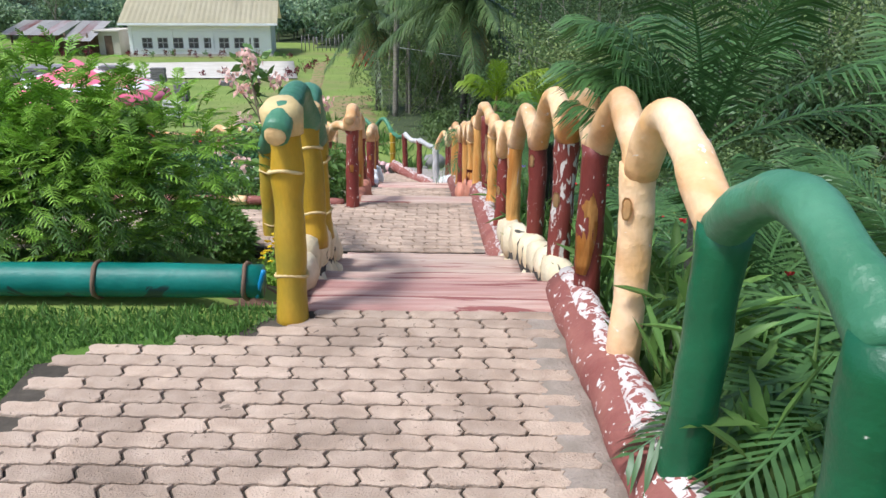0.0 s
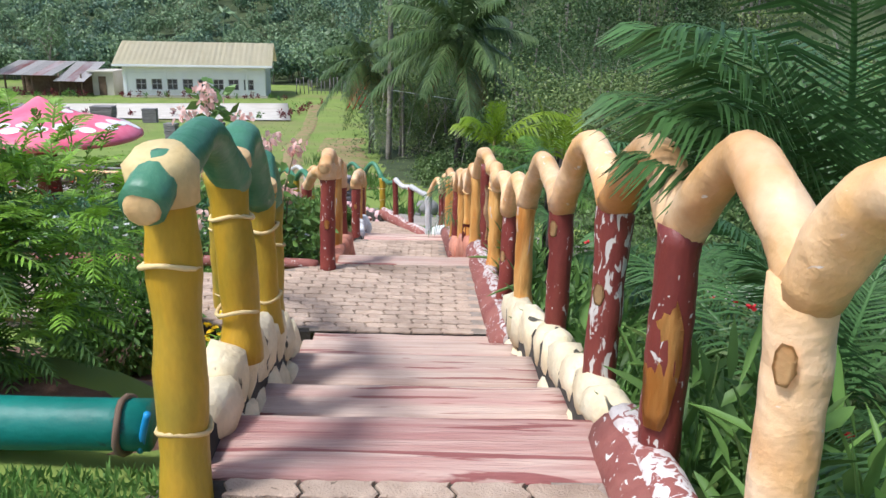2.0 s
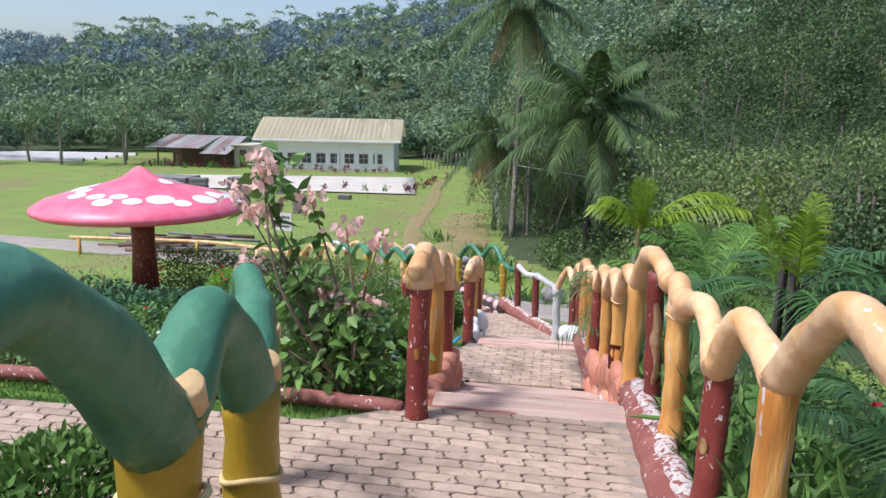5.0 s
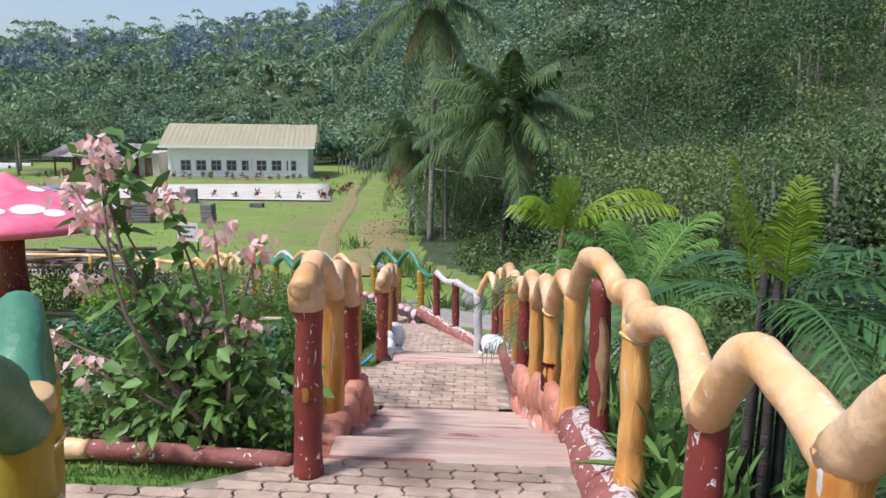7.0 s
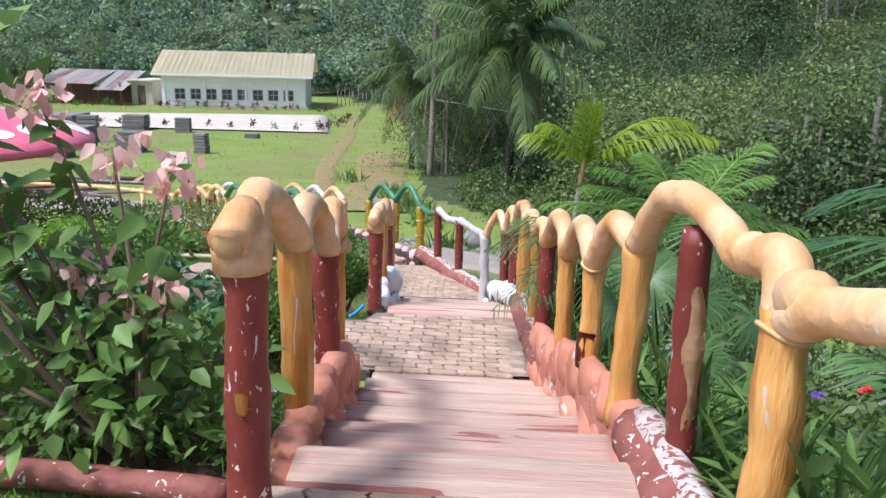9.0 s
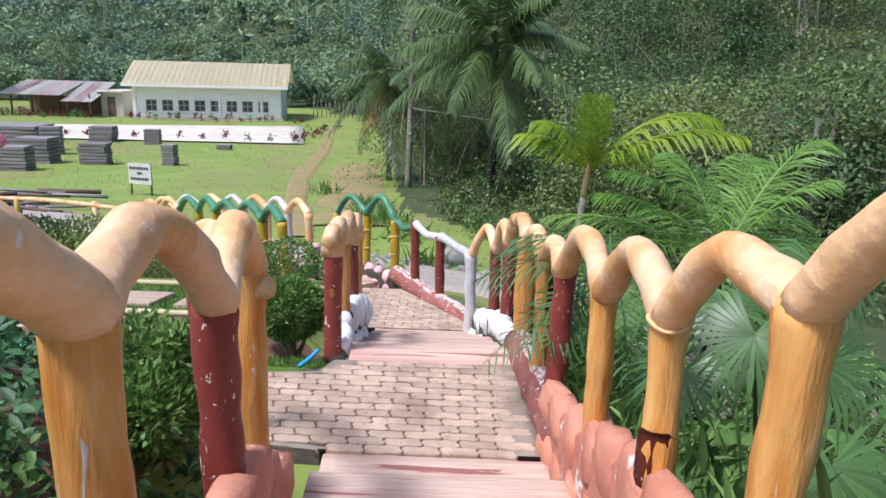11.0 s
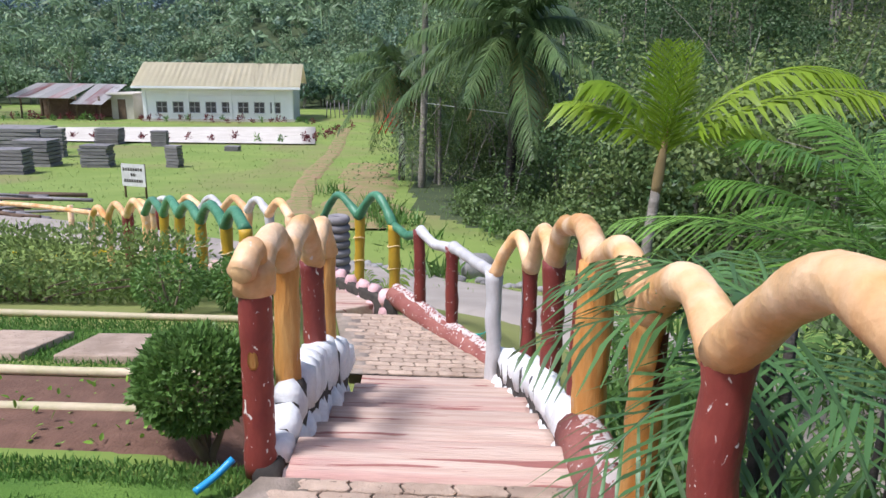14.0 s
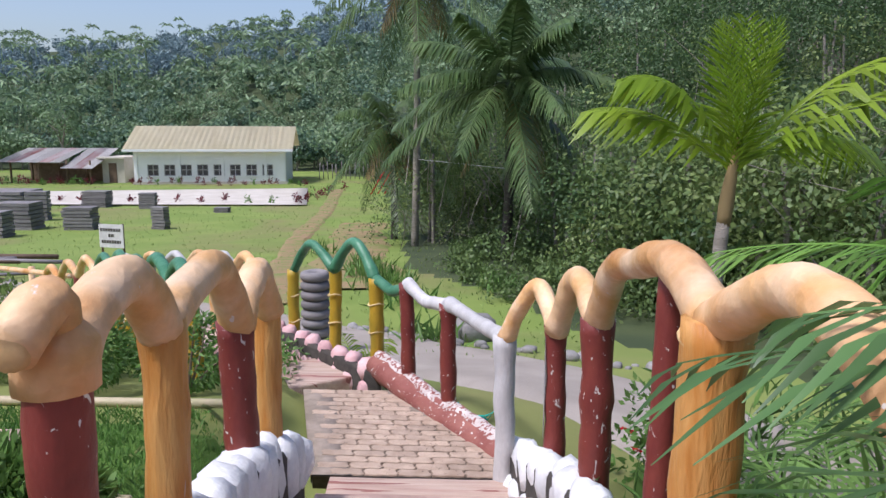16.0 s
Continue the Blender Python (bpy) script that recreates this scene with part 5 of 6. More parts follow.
def slim_palm():
    p = thing("palm_tree", on(0.92, 15.1), "slender young palm with a bright yellow-green crown", "palm tree")
    trunk(p, [(0.92, 15.05, at_land(0.92, 15.1) - 0.1), (0.96, 15.15, -1.9), (1.03, 15.24, -1.12)], 0.046, 0.034, M["bark"], 12)
    part("crownshaft", tube(bmesh.new(), spline([(1.03, 15.24, -1.14), (1.05, 15.24, -0.92), (1.08, 15.24, -0.66)], 4), [0.036, 0.039, 0.041, 0.04, 0.036, 0.03, 0.025, 0.02, 0.015], 10), M["frond_dry"], p)
    c, d = Cards(), Cards()
    top = (1.06, 15.24, -0.86)
    for a, e, L, dr in ((0.05, 0.92, 2.0, 0.50), (-0.25, 0.72, 1.9, 0.42), (0.5, 0.6, 1.3, 0.5), (3.0, 1.15, 1.25, 0.5), (2.6, 0.8, 1.1, 0.4)):
        frond(c, top, (math.cos(a) * math.cos(e), math.sin(a) * math.cos(e), math.sin(e)), L, dr, 30, 0.42, 0.034, 0.4, 0.6)
    for k in range(6):
        a = k * 1.05
        frond(c, top, (0.17 * math.cos(a) + 0.05, 0.17 * math.sin(a), 1.0), 0.86, 0.06, 30, 0.27, 0.015, 0.1, 0.1, 0.05)
    hang("crown", c.mesh("crown", M["frond_yellow"]), M["frond_yellow"], p)
    return p


slim_palm()


def fan_palm(at, count, size, material, label):
    f = Vector(at)
    s = thing("fan_palm", f, label, "palm", "palms beside the stairs")
    c = Cards()
    bm = bmesh.new()
    for k in range(count):
        a = k * 2.4 + 0.6
        tip = f + Vector((0.42 * math.cos(a), 0.42 * math.sin(a), 0.35 + 0.12 * (k % 3)))
        tube(bm, spline([f, f.lerp(tip, 0.5) + Vector((0, 0, 0.08)), tip], 4), 0.009, 6)
        out = np.array([math.cos(a), math.sin(a), -0.1])
        side = np.array([-math.sin(a), math.cos(a), 0])
        ang = np.linspace(-1.9, 1.9, 26)
        w = out * np.cos(ang)[:, None] + side * np.sin(ang)[:, None] + np.array([0, 0, 0.12])
        n = len(ang)
        base = np.repeat(np.array(tip)[None], n, 0)
        e = unit(w)
        acr = unit(np.cross(e, [0, 0, 1.0])) * 0.014
        L = size * (0.85 + 0.15 * np.cos(ang))[:, None]
        m, t = base + e * L * 0.6, base + e * L - np.array([0, 0, 0.25]) * L
        v = np.stack([base - acr * 0.3, base + acr * 0.3, m + acr * 1.6, m - acr * 1.6, t + acr * 0.1, t - acr * 0.1], 1)
        q = np.arange(n)[:, None] * 6
        c.add(v, np.concatenate([q + np.array([0, 1, 2, 3]), q + np.array([3, 2, 4, 5])]))
    hang("foliage", c.mesh("foliage", M[material]), M[material], s)
    part("stalk", bm, M["leaf_mid"], s)


fan_palm(on(1.5, 11.3, 0.2), 6, 0.32, "leaf_mid", "fan palm with round pleated leaves on the bank")


def pleated_palm():
    """Round pleated leaves that stand behind the handrail of the second flight."""
    foot = Vector(on(1.0, 10.1))
    s = thing("fan_palm", foot, "fan palm with round pleated leaves behind the handrail", "palm", "palms beside the stairs")
    c, bm = Cards(), bmesh.new()
    for x, y, z, nx, ny, nz, size in ((0.72, 9.80, -0.60, -0.30, -0.75, 0.60, 0.27), (1.00, 9.85, -0.72, 0.10, -0.80, 0.55, 0.28), (0.62, 10.20, -0.92, -0.55, -0.60, 0.60, 0.26),
                                      (1.15, 10.25, -0.48, 0.20, -0.60, 0.75, 0.28), (0.85, 10.45, -0.70, -0.20, -0.55, 0.80, 0.26), (1.35, 9.90, -0.85, 0.45, -0.60, 0.60, 0.28), (0.95, 9.60, -0.98, -0.10, -0.70, 0.65, 0.25)):
        hub, nrm = np.array([x, y, z]), unit(np.array([nx, ny, nz]))
        tube(bm, spline([foot, foot.lerp(Vector(hub), 0.5) + Vector((0, 0, 0.10)), Vector(hub)], 5), 0.008, 6)
        u = unit(np.cross(nrm, np.array([0.05, 0.0, 1.0])))
        v = np.cross(u, nrm)
        ang = np.linspace(-2.55, 2.55, 30) - PI / 2
        e = unit(u * np.cos(ang)[:, None] + v * np.sin(ang)[:, None] + nrm * 0.10)
        n = len(ang)
        acr = unit(np.cross(e, nrm)) * size * 0.040
        L = size * rng.uniform(0.88, 1.05, (n, 1))
        base = np.repeat(hub[None], n, 0)
        m, t = base + e * L * 0.62, base + e * L - nrm * L * 0.18 - np.array([0, 0, 0.16]) * L
        q = np.arange(n)[:, None] * 6
        c.add(np.stack([base - acr * 0.15, base + acr * 0.15, m + acr, m - acr, t + acr * 0.12, t - acr * 0.12], 1), np.concatenate([q + np.array([0, 1, 2, 3]), q + np.array([3, 2, 4, 5])]))
    hang("foliage", c.mesh("foliage", M["frond"]), M["frond"], s)
    part("stalk", bm, M["leaf_mid"], s)


pleated_palm()


def undergrowth():
    """Strap leaves, ferns and weeds on the bank, past counting."""
    lo, hi = Cards(), Cards()
    n = 15000
    y = rng.uniform(0.2, 17.5, n)
    x = 0.84 - 0.035 * y + rng.uniform(0, 1, n) ** 1.4 * 4.4
    z = land(x, y) + rng.uniform(0, 0.55, n)
    keep = ~((y > 14.4) & (x < 1.2))
    p = np.stack([x, y, z], 1)[keep]
    w = rng.normal(size=p.shape) * 0.55 + np.array([0, 0, 0.75])
    leaves(lo, p, w, rng.uniform(0.12, 0.34, len(p)), rng.uniform(0.018, 0.05, len(p)), np.array([0, 0, 1.0]), True)
    tagged(new("undergrowth", lo.mesh("undergrowth", M["leaf_mid"])), "dense strap leaves and weeds on the bank", "undergrowth", kind="stuff")
    for k in range(150):
        yy = rng.uniform(-1, 24)
        xx = 2.6 + rng.uniform(0, 1) ** 1.2 * 10 + max(0, yy - 14) * 0.3
        r = rng.uniform(0.5, 1.1)
        crown(hi, (xx, yy, at_land(xx, yy) + r * 0.5), (r, r, r * 0.8), 420, 0.11, 8)
    for k in range(46):
        yy = rng.uniform(27, 40)
        xx = rng.uniform(-0.9, 4.2)
        r = rng.uniform(0.4, 0.8)
        crown(hi, (xx, yy, at_land(xx, yy) + r * 0.4), (r, r, r * 0.6), 420, 0.11, 6)
    for k in range(60):
        yy = rng.uniform(19, 33)
        xx = rng.uniform(2.2, 16) + (yy - 19) * 0.1
        r = rng.uniform(0.8, 1.7)
        crown(hi, (xx, yy, at_land(xx, yy) + r * 0.5), (r, r, r * 0.9), 900, 0.115, 8)
    tagged(new("brushwood", hi.mesh("brushwood", M["leaf_forest"])), "tangled leafy brushwood on the slope", "brushwood", kind="stuff")


undergrowth()
shrub("shrub", (0.95, 11.55, at_land(0.95, 11.55) + 0.32), (0.32, 0.32, 0.28), 1500, 0.055, "leaf_mid", "small round leafy bush behind the stone kerb")
shrub("shrub", (0.95, 9.55, at_land(0.95, 9.55) + 0.3), (0.3, 0.3, 0.28), 1400, 0.055, "leaf_mid", "small round leafy bush behind the stone kerb")
shrub("shrub", (1.0, 15.9, at_land(1.0, 15.9) + 0.4), (0.35, 0.35, 0.4), 700, 0.07, "leaf_mid", "loose bush with red flowers beside the road")

# ---------------------------------------------------------------- flowers and garden beds


def blooms(name, spots, size, petals, material, label, cup=0.5):
    c = Cards()
    for s in spots:
        a = np.arange(petals) * 2 * np.pi / petals + rng.uniform(0, 6)
        w = np.stack([np.cos(a), np.sin(a), np.full(petals, cup)], 1) + rng.normal(size=(petals, 3)) * 0.15
        leaves(c, np.repeat(np.array(s)[None], petals, 0), w, size * rng.uniform(0.8, 1.2, petals), size * 0.75, None, True)
    return tagged(new(name, c.mesh(name, M[material])), label, "flowers", kind="stuff")


def pink_shrub():
    foot = np.array([-1.45, 8.12, at_land(-1.45, 8.1)])
    s = thing("flowering_shrub", foot, "tall straggling shrub with drooping pale pink bracts", "shrub")
    tips = [(-2.01, 8.10, 0.58), (-2.24, 8.25, 0.47), (-2.11, 8.10, 0.33), (-2.04, 8.25, 0.37), (-1.75, 8.25, 0.42), (-1.51, 8.25, 0.25), (-1.25, 8.10, 0.19), (-2.09, 8.10, 0.02),
            (-1.66, 8.25, -0.17), (-2.18, 8.10, -0.44), (-1.36, 8.25, -0.24), (-2.39, 8.25, -0.33), (-1.51, 8.25, -0.26), (-2.05, 8.15, 0.68)]
    stems(s, foot + np.array([0, 0, 0.0]), tips, 0.016, M["twig"])
    green, pink = Cards(), Cards()
    for k, t in enumerate(tips):
        t = np.array(t)
        for j in range(11):                                     # leaves along the branch
            f = rng.uniform(0.35, 1.02)
            p = foot + (t - foot) * f + rng.normal(size=3) * 0.045
            leaves(green, p[None], np.array([[rng.normal(), rng.normal(), -0.35]]), rng.uniform(0.10, 0.17), 0.075, np.array([[0, 0, 1.0]]), True)
        n = 30
        q = t + rng.normal(size=(n, 3)) * np.array([0.050, 0.050, 0.040])
        leaves(pink, q, rng.normal(size=(n, 3)) * 0.7 + np.array([0, 0, -0.7]), rng.uniform(0.045, 0.075, n), 0.042, None, True)
    q, o = blob((-1.55, 8.25, -0.52), (0.55, 0.4, 0.36), 380, 10)
    leaves(green, q, o + rng.normal(size=o.shape) * 0.5 - np.array([0, 0, 0.25]), rng.uniform(0.07, 0.13, 380), 0.06, o + np.array([0, 0, 0.5]), True)
    leaves(green, np.array([-2.02, 8.3, 0.58]) + rng.normal(size=(26, 3)) * 0.08, rng.normal(size=(26, 3)) + np.array([0, 0, -0.3]), 0.16, 0.085)
    hang("foliage", green.mesh("foliage", M["leaf_mid"]), M["leaf_mid"], s)
    hang("blossom", pink.mesh("blossom", M["petal_pink"]), M["petal_pink"], s, "pale pink drooping bracts")["kind"] = "stuff"


pink_shrub()


def bed_plants(name, x0, x1, y0, y1, n, height, leaf, material, label, category="plants"):
    c = Cards()
    x, y = rng.uniform(x0, x1, n), rng.uniform(y0, y1, n)
    hum = np.array([0.55 + 0.45 * noise.noise((a * 2.2, b * 2.2, 3.0)) for a, b in zip(x, y)])
    z = land(x, y) + rng.uniform(0.05, 1, n) * height * hum
    p = np.stack([x, y, z], 1)
    leaves(c, p, rng.normal(size=p.shape) + np.array([0, 0, 0.35]), leaf * rng.uniform(0.7, 1.4, n), leaf * 0.5, np.array([0, 0, 1.0]), True)
    return tagged(new(name, c.mesh(name, M[material])), label, category, kind="stuff")


def scatter(x0, x1, y0, y1, n, lift):
    return [(x, y, at_land(x, y) + lift * rng.uniform(0.7, 1.2)) for x, y in zip(rng.uniform(x0, x1, n), rng.uniform(y0, y1, n))]


bed_plants("flower_bed", -4.6, -1.0, 8.02, 9.3, 9000, 0.42, 0.055, "leaf_mid", "dense leafy flower bed with small white flowers")
bed_plants("flower_bed", -5.6, -1.35, 9.2, 10.7, 7000, 0.40, 0.07, "leaf_dark", "leafy green border plants on the terrace")
blooms("white_flowers", scatter(-3.8, -1.05, 8.0, 8.7, 46, 0.30), 0.032, 5, "petal_white", "small white periwinkle flowers in the bed", 0.25)
blooms("red_flowers", scatter(-5.0, -1.8, 8.8, 10.2, 22, 0.40), 0.022, 5, "petal_red", "small red flowers among the leaves")
bed_plants("yellow_bed", -1.42, -0.92, 5.15, 6.1, 1500, 0.34, 0.055, "leaf_fresh", "light green leaves of yellow daisies below the bamboo posts")
blooms("yellow_flowers", [(x, y, at_land(-1.3, y) + h) for x, y, h in zip(rng.uniform(-1.4, -0.92, 34), rng.uniform(5.1, 6.0, 34), rng.uniform(0.28, 0.42, 34))], 0.026, 8, "petal_yellow", "yellow daisies below the bamboo posts", 0.2)
blooms("magenta_flowers", scatter(-1.6, -1.2, 5.6, 6.1, 3, 0.3), 0.03, 8, "petal_red", "single magenta daisies")
shrub("shrub", (-1.46, 10.05, -1.0), (0.32, 0.30, 0.30), 4200, 0.055, "leaf_mid", "rounded glossy bush beside the salmon stones", narrow=0.35)
shrub("shrub", (-2.55, 10.4, -0.85), (0.4, 0.34, 0.33), 1800, 0.065, "leaf_mid", "rounded leafy bush on the terrace edge", narrow=0.4)
blooms("red_flowers", [(x, y, at_land(x, y) + h) for x, y, h in zip(rng.uniform(1.6, 3.2, 22), rng.uniform(4.0, 10.5, 22), rng.uniform(0.75, 1.15, 22))], 0.04, 5, "petal_red", "red flowers among the palms")
blooms("violet_flowers", [(x, y, at_land(x, y) + h) for x, y, h in zip(rng.uniform(0.75, 1.3, 12), rng.uniform(4.5, 13.5, 12), rng.uniform(0.35, 0.75, 12))], 0.03, 5, "petal_violet", "violet flowers on the bank", 0.2)
blooms("red_flowers", [(1.0 + rng.normal() * 0.2, 15.9 + rng.normal() * 0.2, at_land(1.0, 15.9) + rng.uniform(0.3, 0.75)) for k in range(14)], 0.03, 5, "petal_red", "red flowers on the bush by the road")


def round_bush():
    c = np.array([-1.60, 12.88, -1.66])
    foot = (c[0] + 0.03, c[1], at_land(c[0], c[1]) - 0.02)
    s = thing("topiary_bush", foot, "clipped round bush on bare forked stems", "shrub")
    stems(s, foot, [c + np.array([0.16 * math.cos(a), 0.16 * math.sin(a), -0.05]) for a in (0.3, 1.7, 3.0, 4.2, 5.4)], 0.024, M["twig"])
    cards = Cards()
    n = 8500
    o = unit(rng.normal(size=(n, 3)))
    lump = 1 + 0.13 * np.array([noise.noise((a * 2.6, b * 2.6, d * 2.6)) for a, b, d in o])
    p = c + o * np.array([0.275, 0.275, 0.225]) * (lump * rng.uniform(0.82, 1.03, n))[:, None]
    leaves(cards, p, o + rng.normal(size=o.shape) * 0.6 + np.array([0, 0, 0.2]), rng.uniform(0.030, 0.052, n), 0.020)
    hang("foliage", cards.mesh("foliage", M["leaf_mid"]), M["leaf_mid"], s)


round_bush()


def ball(at, r, n, leaf, material, label, squash=0.8):
    c = np.array(at)
    s = thing("topiary_bush", (c[0], c[1], at_land(c[0], c[1])), label, "shrub", "clipped bushes")
    cards = Cards()
    o = unit(rng.normal(size=(n, 3)))
    p = c + o * np.array([r, r, r * squash]) * rng.uniform(0.85, 1.06, (n, 1))
    leaves(cards, p, o + rng.normal(size=o.shape) * 0.6, leaf * rng.uniform(0.7, 1.3, n), leaf * 0.36, None, True)
    hang("foliage", cards.mesh("foliage", M[material]), M[material], s)
    stems(s, (c[0], c[1], at_land(c[0], c[1]) - 0.02), [c + rng.normal(size=3) * r * 0.4 for k in range(4)], 0.015, M["twig"])


ball((-2.02, 6.02, -0.62), 0.43, 5200, 0.075, "leaf_mid", "rounded dark bush with narrow leaves beside the pavers", 0.72)
ball((-3.0, 15.95, -2.16), 0.30, 1800, 0.05, "leaf_mid", "dark clipped bush behind a log border")
ball((-2.35, 16.15, -2.2), 0.33, 1800, 0.055, "leaf_mid", "leafy bush behind a log border")
ball((-4.9, 13.9, -1.85), 0.45, 2200, 0.06, "leaf_fresh", "loose light green bush in the bed")


def hedge():
    s = thing("hedge", (-4.6, 16.4, at_land(-4.6, 16.4)), "clipped hedge with pale flower tips", "hedge")
    c = Cards()
    n = 11000
    t, o = rng.uniform(0, 1, n), unit(rng.normal(size=(n, 3)))
    axis = np.stack([-7.4 + 4.3 * t, 16.0 + 0.75 * t, bend(t, (0, 1), (-2.05, -2.25))], 1)
    p = axis + o * np.array([0.25, 0.42, 0.36]) * rng.uniform(0.8, 1.05, (n, 1)) * (1 + 0.16 * np.sin(axis[:, :1] * 5.0) * np.sin(axis[:, :1] * 2.3 + 1))
    leaves(c, p, o + rng.normal(size=o.shape) * 0.6 + np.array([0, 0, 0.3]), rng.uniform(0.04, 0.08, n), 0.03)
    hang("foliage", c.mesh("foliage", M["grass_dry"]), M["grass_dry"], s)
    stems(s, (-4.6, 16.45, at_land(-4.6, 16.45) - 0.02), [(-6.0 + 0.5 * k, 16.3, -2.25) for k in range(7)], 0.02, M["twig"])


hedge()
bed_plants("border_plants", -7.6, -1.9, 16.9, 18.6, 6000, 0.5, 0.07, "leaf_mid", "mixed leafy border along the lower stairs")
blooms("yellow_flowers", scatter(-5.6, -4.4, 17.4, 18.2, 30, 0.42), 0.03, 6, "petal_yellow", "yellow flowers in the lower border")


def slab_patch(name, x0, x1, y0, y1, material, label, category, lift=0.02, cut=None, kind="structure"):
    """A bed or lawn surface that follows the ground."""
    bm = bmesh.new()
    nx, ny = max(2, int((x1 - x0) / 0.2)), max(2, int((y1 - y0) / 0.2))
    g = [[bm.verts.new((x0 + (x1 - x0) * i / nx, y0 + (y1 - y0) * j / ny, at_land(x0 + (x1 - x0) * i / nx, y0 + (y1 - y0) * j / ny) + (lift if 0 < i < nx and 0 < j < ny else -0.03))) for i in range(nx + 1)] for j in range(ny + 1)]
    for a, b in zip(g, g[1:]):
        for i in range(nx):
            bm.faces.new((a[i], a[i + 1], b[i + 1], b[i]))
    return whole(name, bm, M[material], label, category, kind=kind)


def turf_blades(name, x0, x1, y0, y1, n, h, material, label, inside=None, low=None):
    c = Cards()
    x, y = rng.uniform(x0, x1, n), rng.uniform(y0, y1, n)
    if inside:
        k = np.array([inside(a, b) for a, b in zip(x, y)])
        x, y = x[k], y[k]
    z = (land(x, y) if low is None else np.full(len(x), low)) + 0.005
    p = np.stack([x, y, z], 1)
    leaves(c, p, rng.normal(size=p.shape) * 0.5 + np.array([0, 0, 1.0]), h * rng.uniform(0.6, 1.4, len(x)), h * 0.22)
    return tagged(new(name, c.mesh(name, M[material])), label, "grass", kind="stuff")


# lawn beside the top landing, with a teal log in front of the bed
slab_patch("lawn", -5.5, -0.72, 2.2, 3.42, "turf", "short dark lawn beside the top landing", "lawn", 0.012)
turf_blades("lawn_grass", -4.5, -0.66, 2.2, 3.42, 26000, 0.045, "grass", "short grass beside the top landing", lambda x, y: x < left_a(y) - 0.02 + 0.03 * math.sin(x * 9 + y * 5))
log("log_kerb", [(-4.2, 3.50, 0.06), (-2.6, 3.53, 0.065), (-1.6, 3.54, 0.065), (-0.86, 3.55, 0.06)], 0.082, M["teal"], "teal painted log along the edge of the bed", rough=0.03)
for x in (-2.9, -1.63, -0.93):
    bm = bmesh.new()
    tube(bm, [(x + 0.004 * math.sin(a * 3), 3.54 + 0.086 * math.cos(a), 0.065 + 0.086 * math.sin(a)) for a in np.linspace(0, 6.28, 16)], 0.011, 6, 0.2)
    whole("strap", bm, M["brown_wood"], "ochre band painted round the teal log", "band", "bands on the teal log")
bm = tube(bmesh.new(), spline([(-0.88, 3.50, 0.0), (-0.85, 3.47, 0.09), (-0.83, 3.46, 0.15)], 4), 0.011, 8)
whole("water_pipe", bm, M["blue"], "blue plastic pipe stub beside a bamboo post", "pipe")
slab_patch("soil_bed", -4.2, -0.82, 3.6, 4.2, "soil", "dark bare soil under the shrub", "soil", 0.015)
# terrace beside the second landing
slab_patch("lawn", -5.6, -1.2, 7.58, 7.92, "turf", "strip of lawn in front of the flower bed", "lawn", 0.03)
turf_blades("lawn_grass", -5.4, -1.05, 7.5, 7.9, 9000, 0.04, "grass", "strip of short grass in front of the flower bed")
log("log_kerb", [(-5.6, 7.93, -0.84), (-3.7, 7.95, -0.83), (-2.3, 7.97, -0.83)], 0.05, M["red_kerb"], "faded red log border of the flower bed")
log("log_kerb", [(-2.28, 7.97, -0.83), (-2.1, 7.97, -0.83)], 0.052, M["tan"], "pale yellow log in the border of the flower bed")
log("log_kerb", [(-2.08, 7.97, -0.83), (-1.6, 7.95, -0.83), (-1.05, 7.90, -0.83)], 0.05, M["red_kerb"], "wine red log border of the flower bed")
slab_patch("soil_bed", -5.6, -1.0, 7.98, 10.4, "soil", "soil of the flower bed", "soil", 0.02)
slab_patch("soil_bed", -4.5, -0.85, 4.32, 6.3, "soil", "soil below the shrubs", "soil", 0.02)
# lower garden
slab_patch("lawn", -5.8, -1.2, 12.1, 12.68, "turf", "short lawn beside the third landing", "lawn", 0.05)
turf_blades("lawn_grass", -5.4, -1.18, 12.1, 12.68, 15000, 0.045, "grass", "short green grass beside the third landing")
slab_patch("soil_bed", -6.0, -1.35, 12.7, 13.9, "soil", "bare red-brown soil between log borders", "soil", 0.03)
slab_patch("lawn", -6.4, -1.45, 13.95, 15.3, "turf", "lawn with stepping slabs", "lawn", 0.008)
turf_blades("lawn_grass", -6.2, -1.5, 13.95, 15.4, 16000, 0.045, "grass", "short grass between stepping slabs")
for x in (-5.9, -4.55, -3.5, -2.75):
    z = at_land(x, 14.4)
    bm = box(bmesh.new(), (-0.27, -0.34, -0.10), (0.27, 0.34, 0.0), 0.012)
    bmesh.ops.transform(bm, matrix=pose(x, 14.42, z + 0.055, -9.0, 0, rng.normal() * 2), verts=bm.verts)
    whole("stepping_slab", bm, M["paver"], "worn concrete stepping slab in the lawn", "slab", "stepping slabs")
for y, x0, x1, paint, lab in ((13.2, -6, -1.78, "pale_log", "pale bamboo-coloured log border"), (13.5, -6, -3.2, "red_kerb", "faded red log border"), (13.78, -6, -1.7, "pale_log", "pale greenish log border"), (15.5, -7, -1.75, "pale_log", "cream log border below the hedge")):
    log("log_kerb", [(x0, y, at_land(x0, y) + 0.025), ((x0 + x1) / 2, y + 0.02, at_land(x0, y) + 0.03), (x1, y + 0.06, at_land(-2.4, y) + 0.02)], 0.03, M[paint], lab)
log("log_kerb", [(-1.95, 10.72, -1.84), (-1.5, 10.66, -1.82), (-1.12, 10.6, -1.80)], 0.06, M["green"], "dark green log at the foot of the bush")
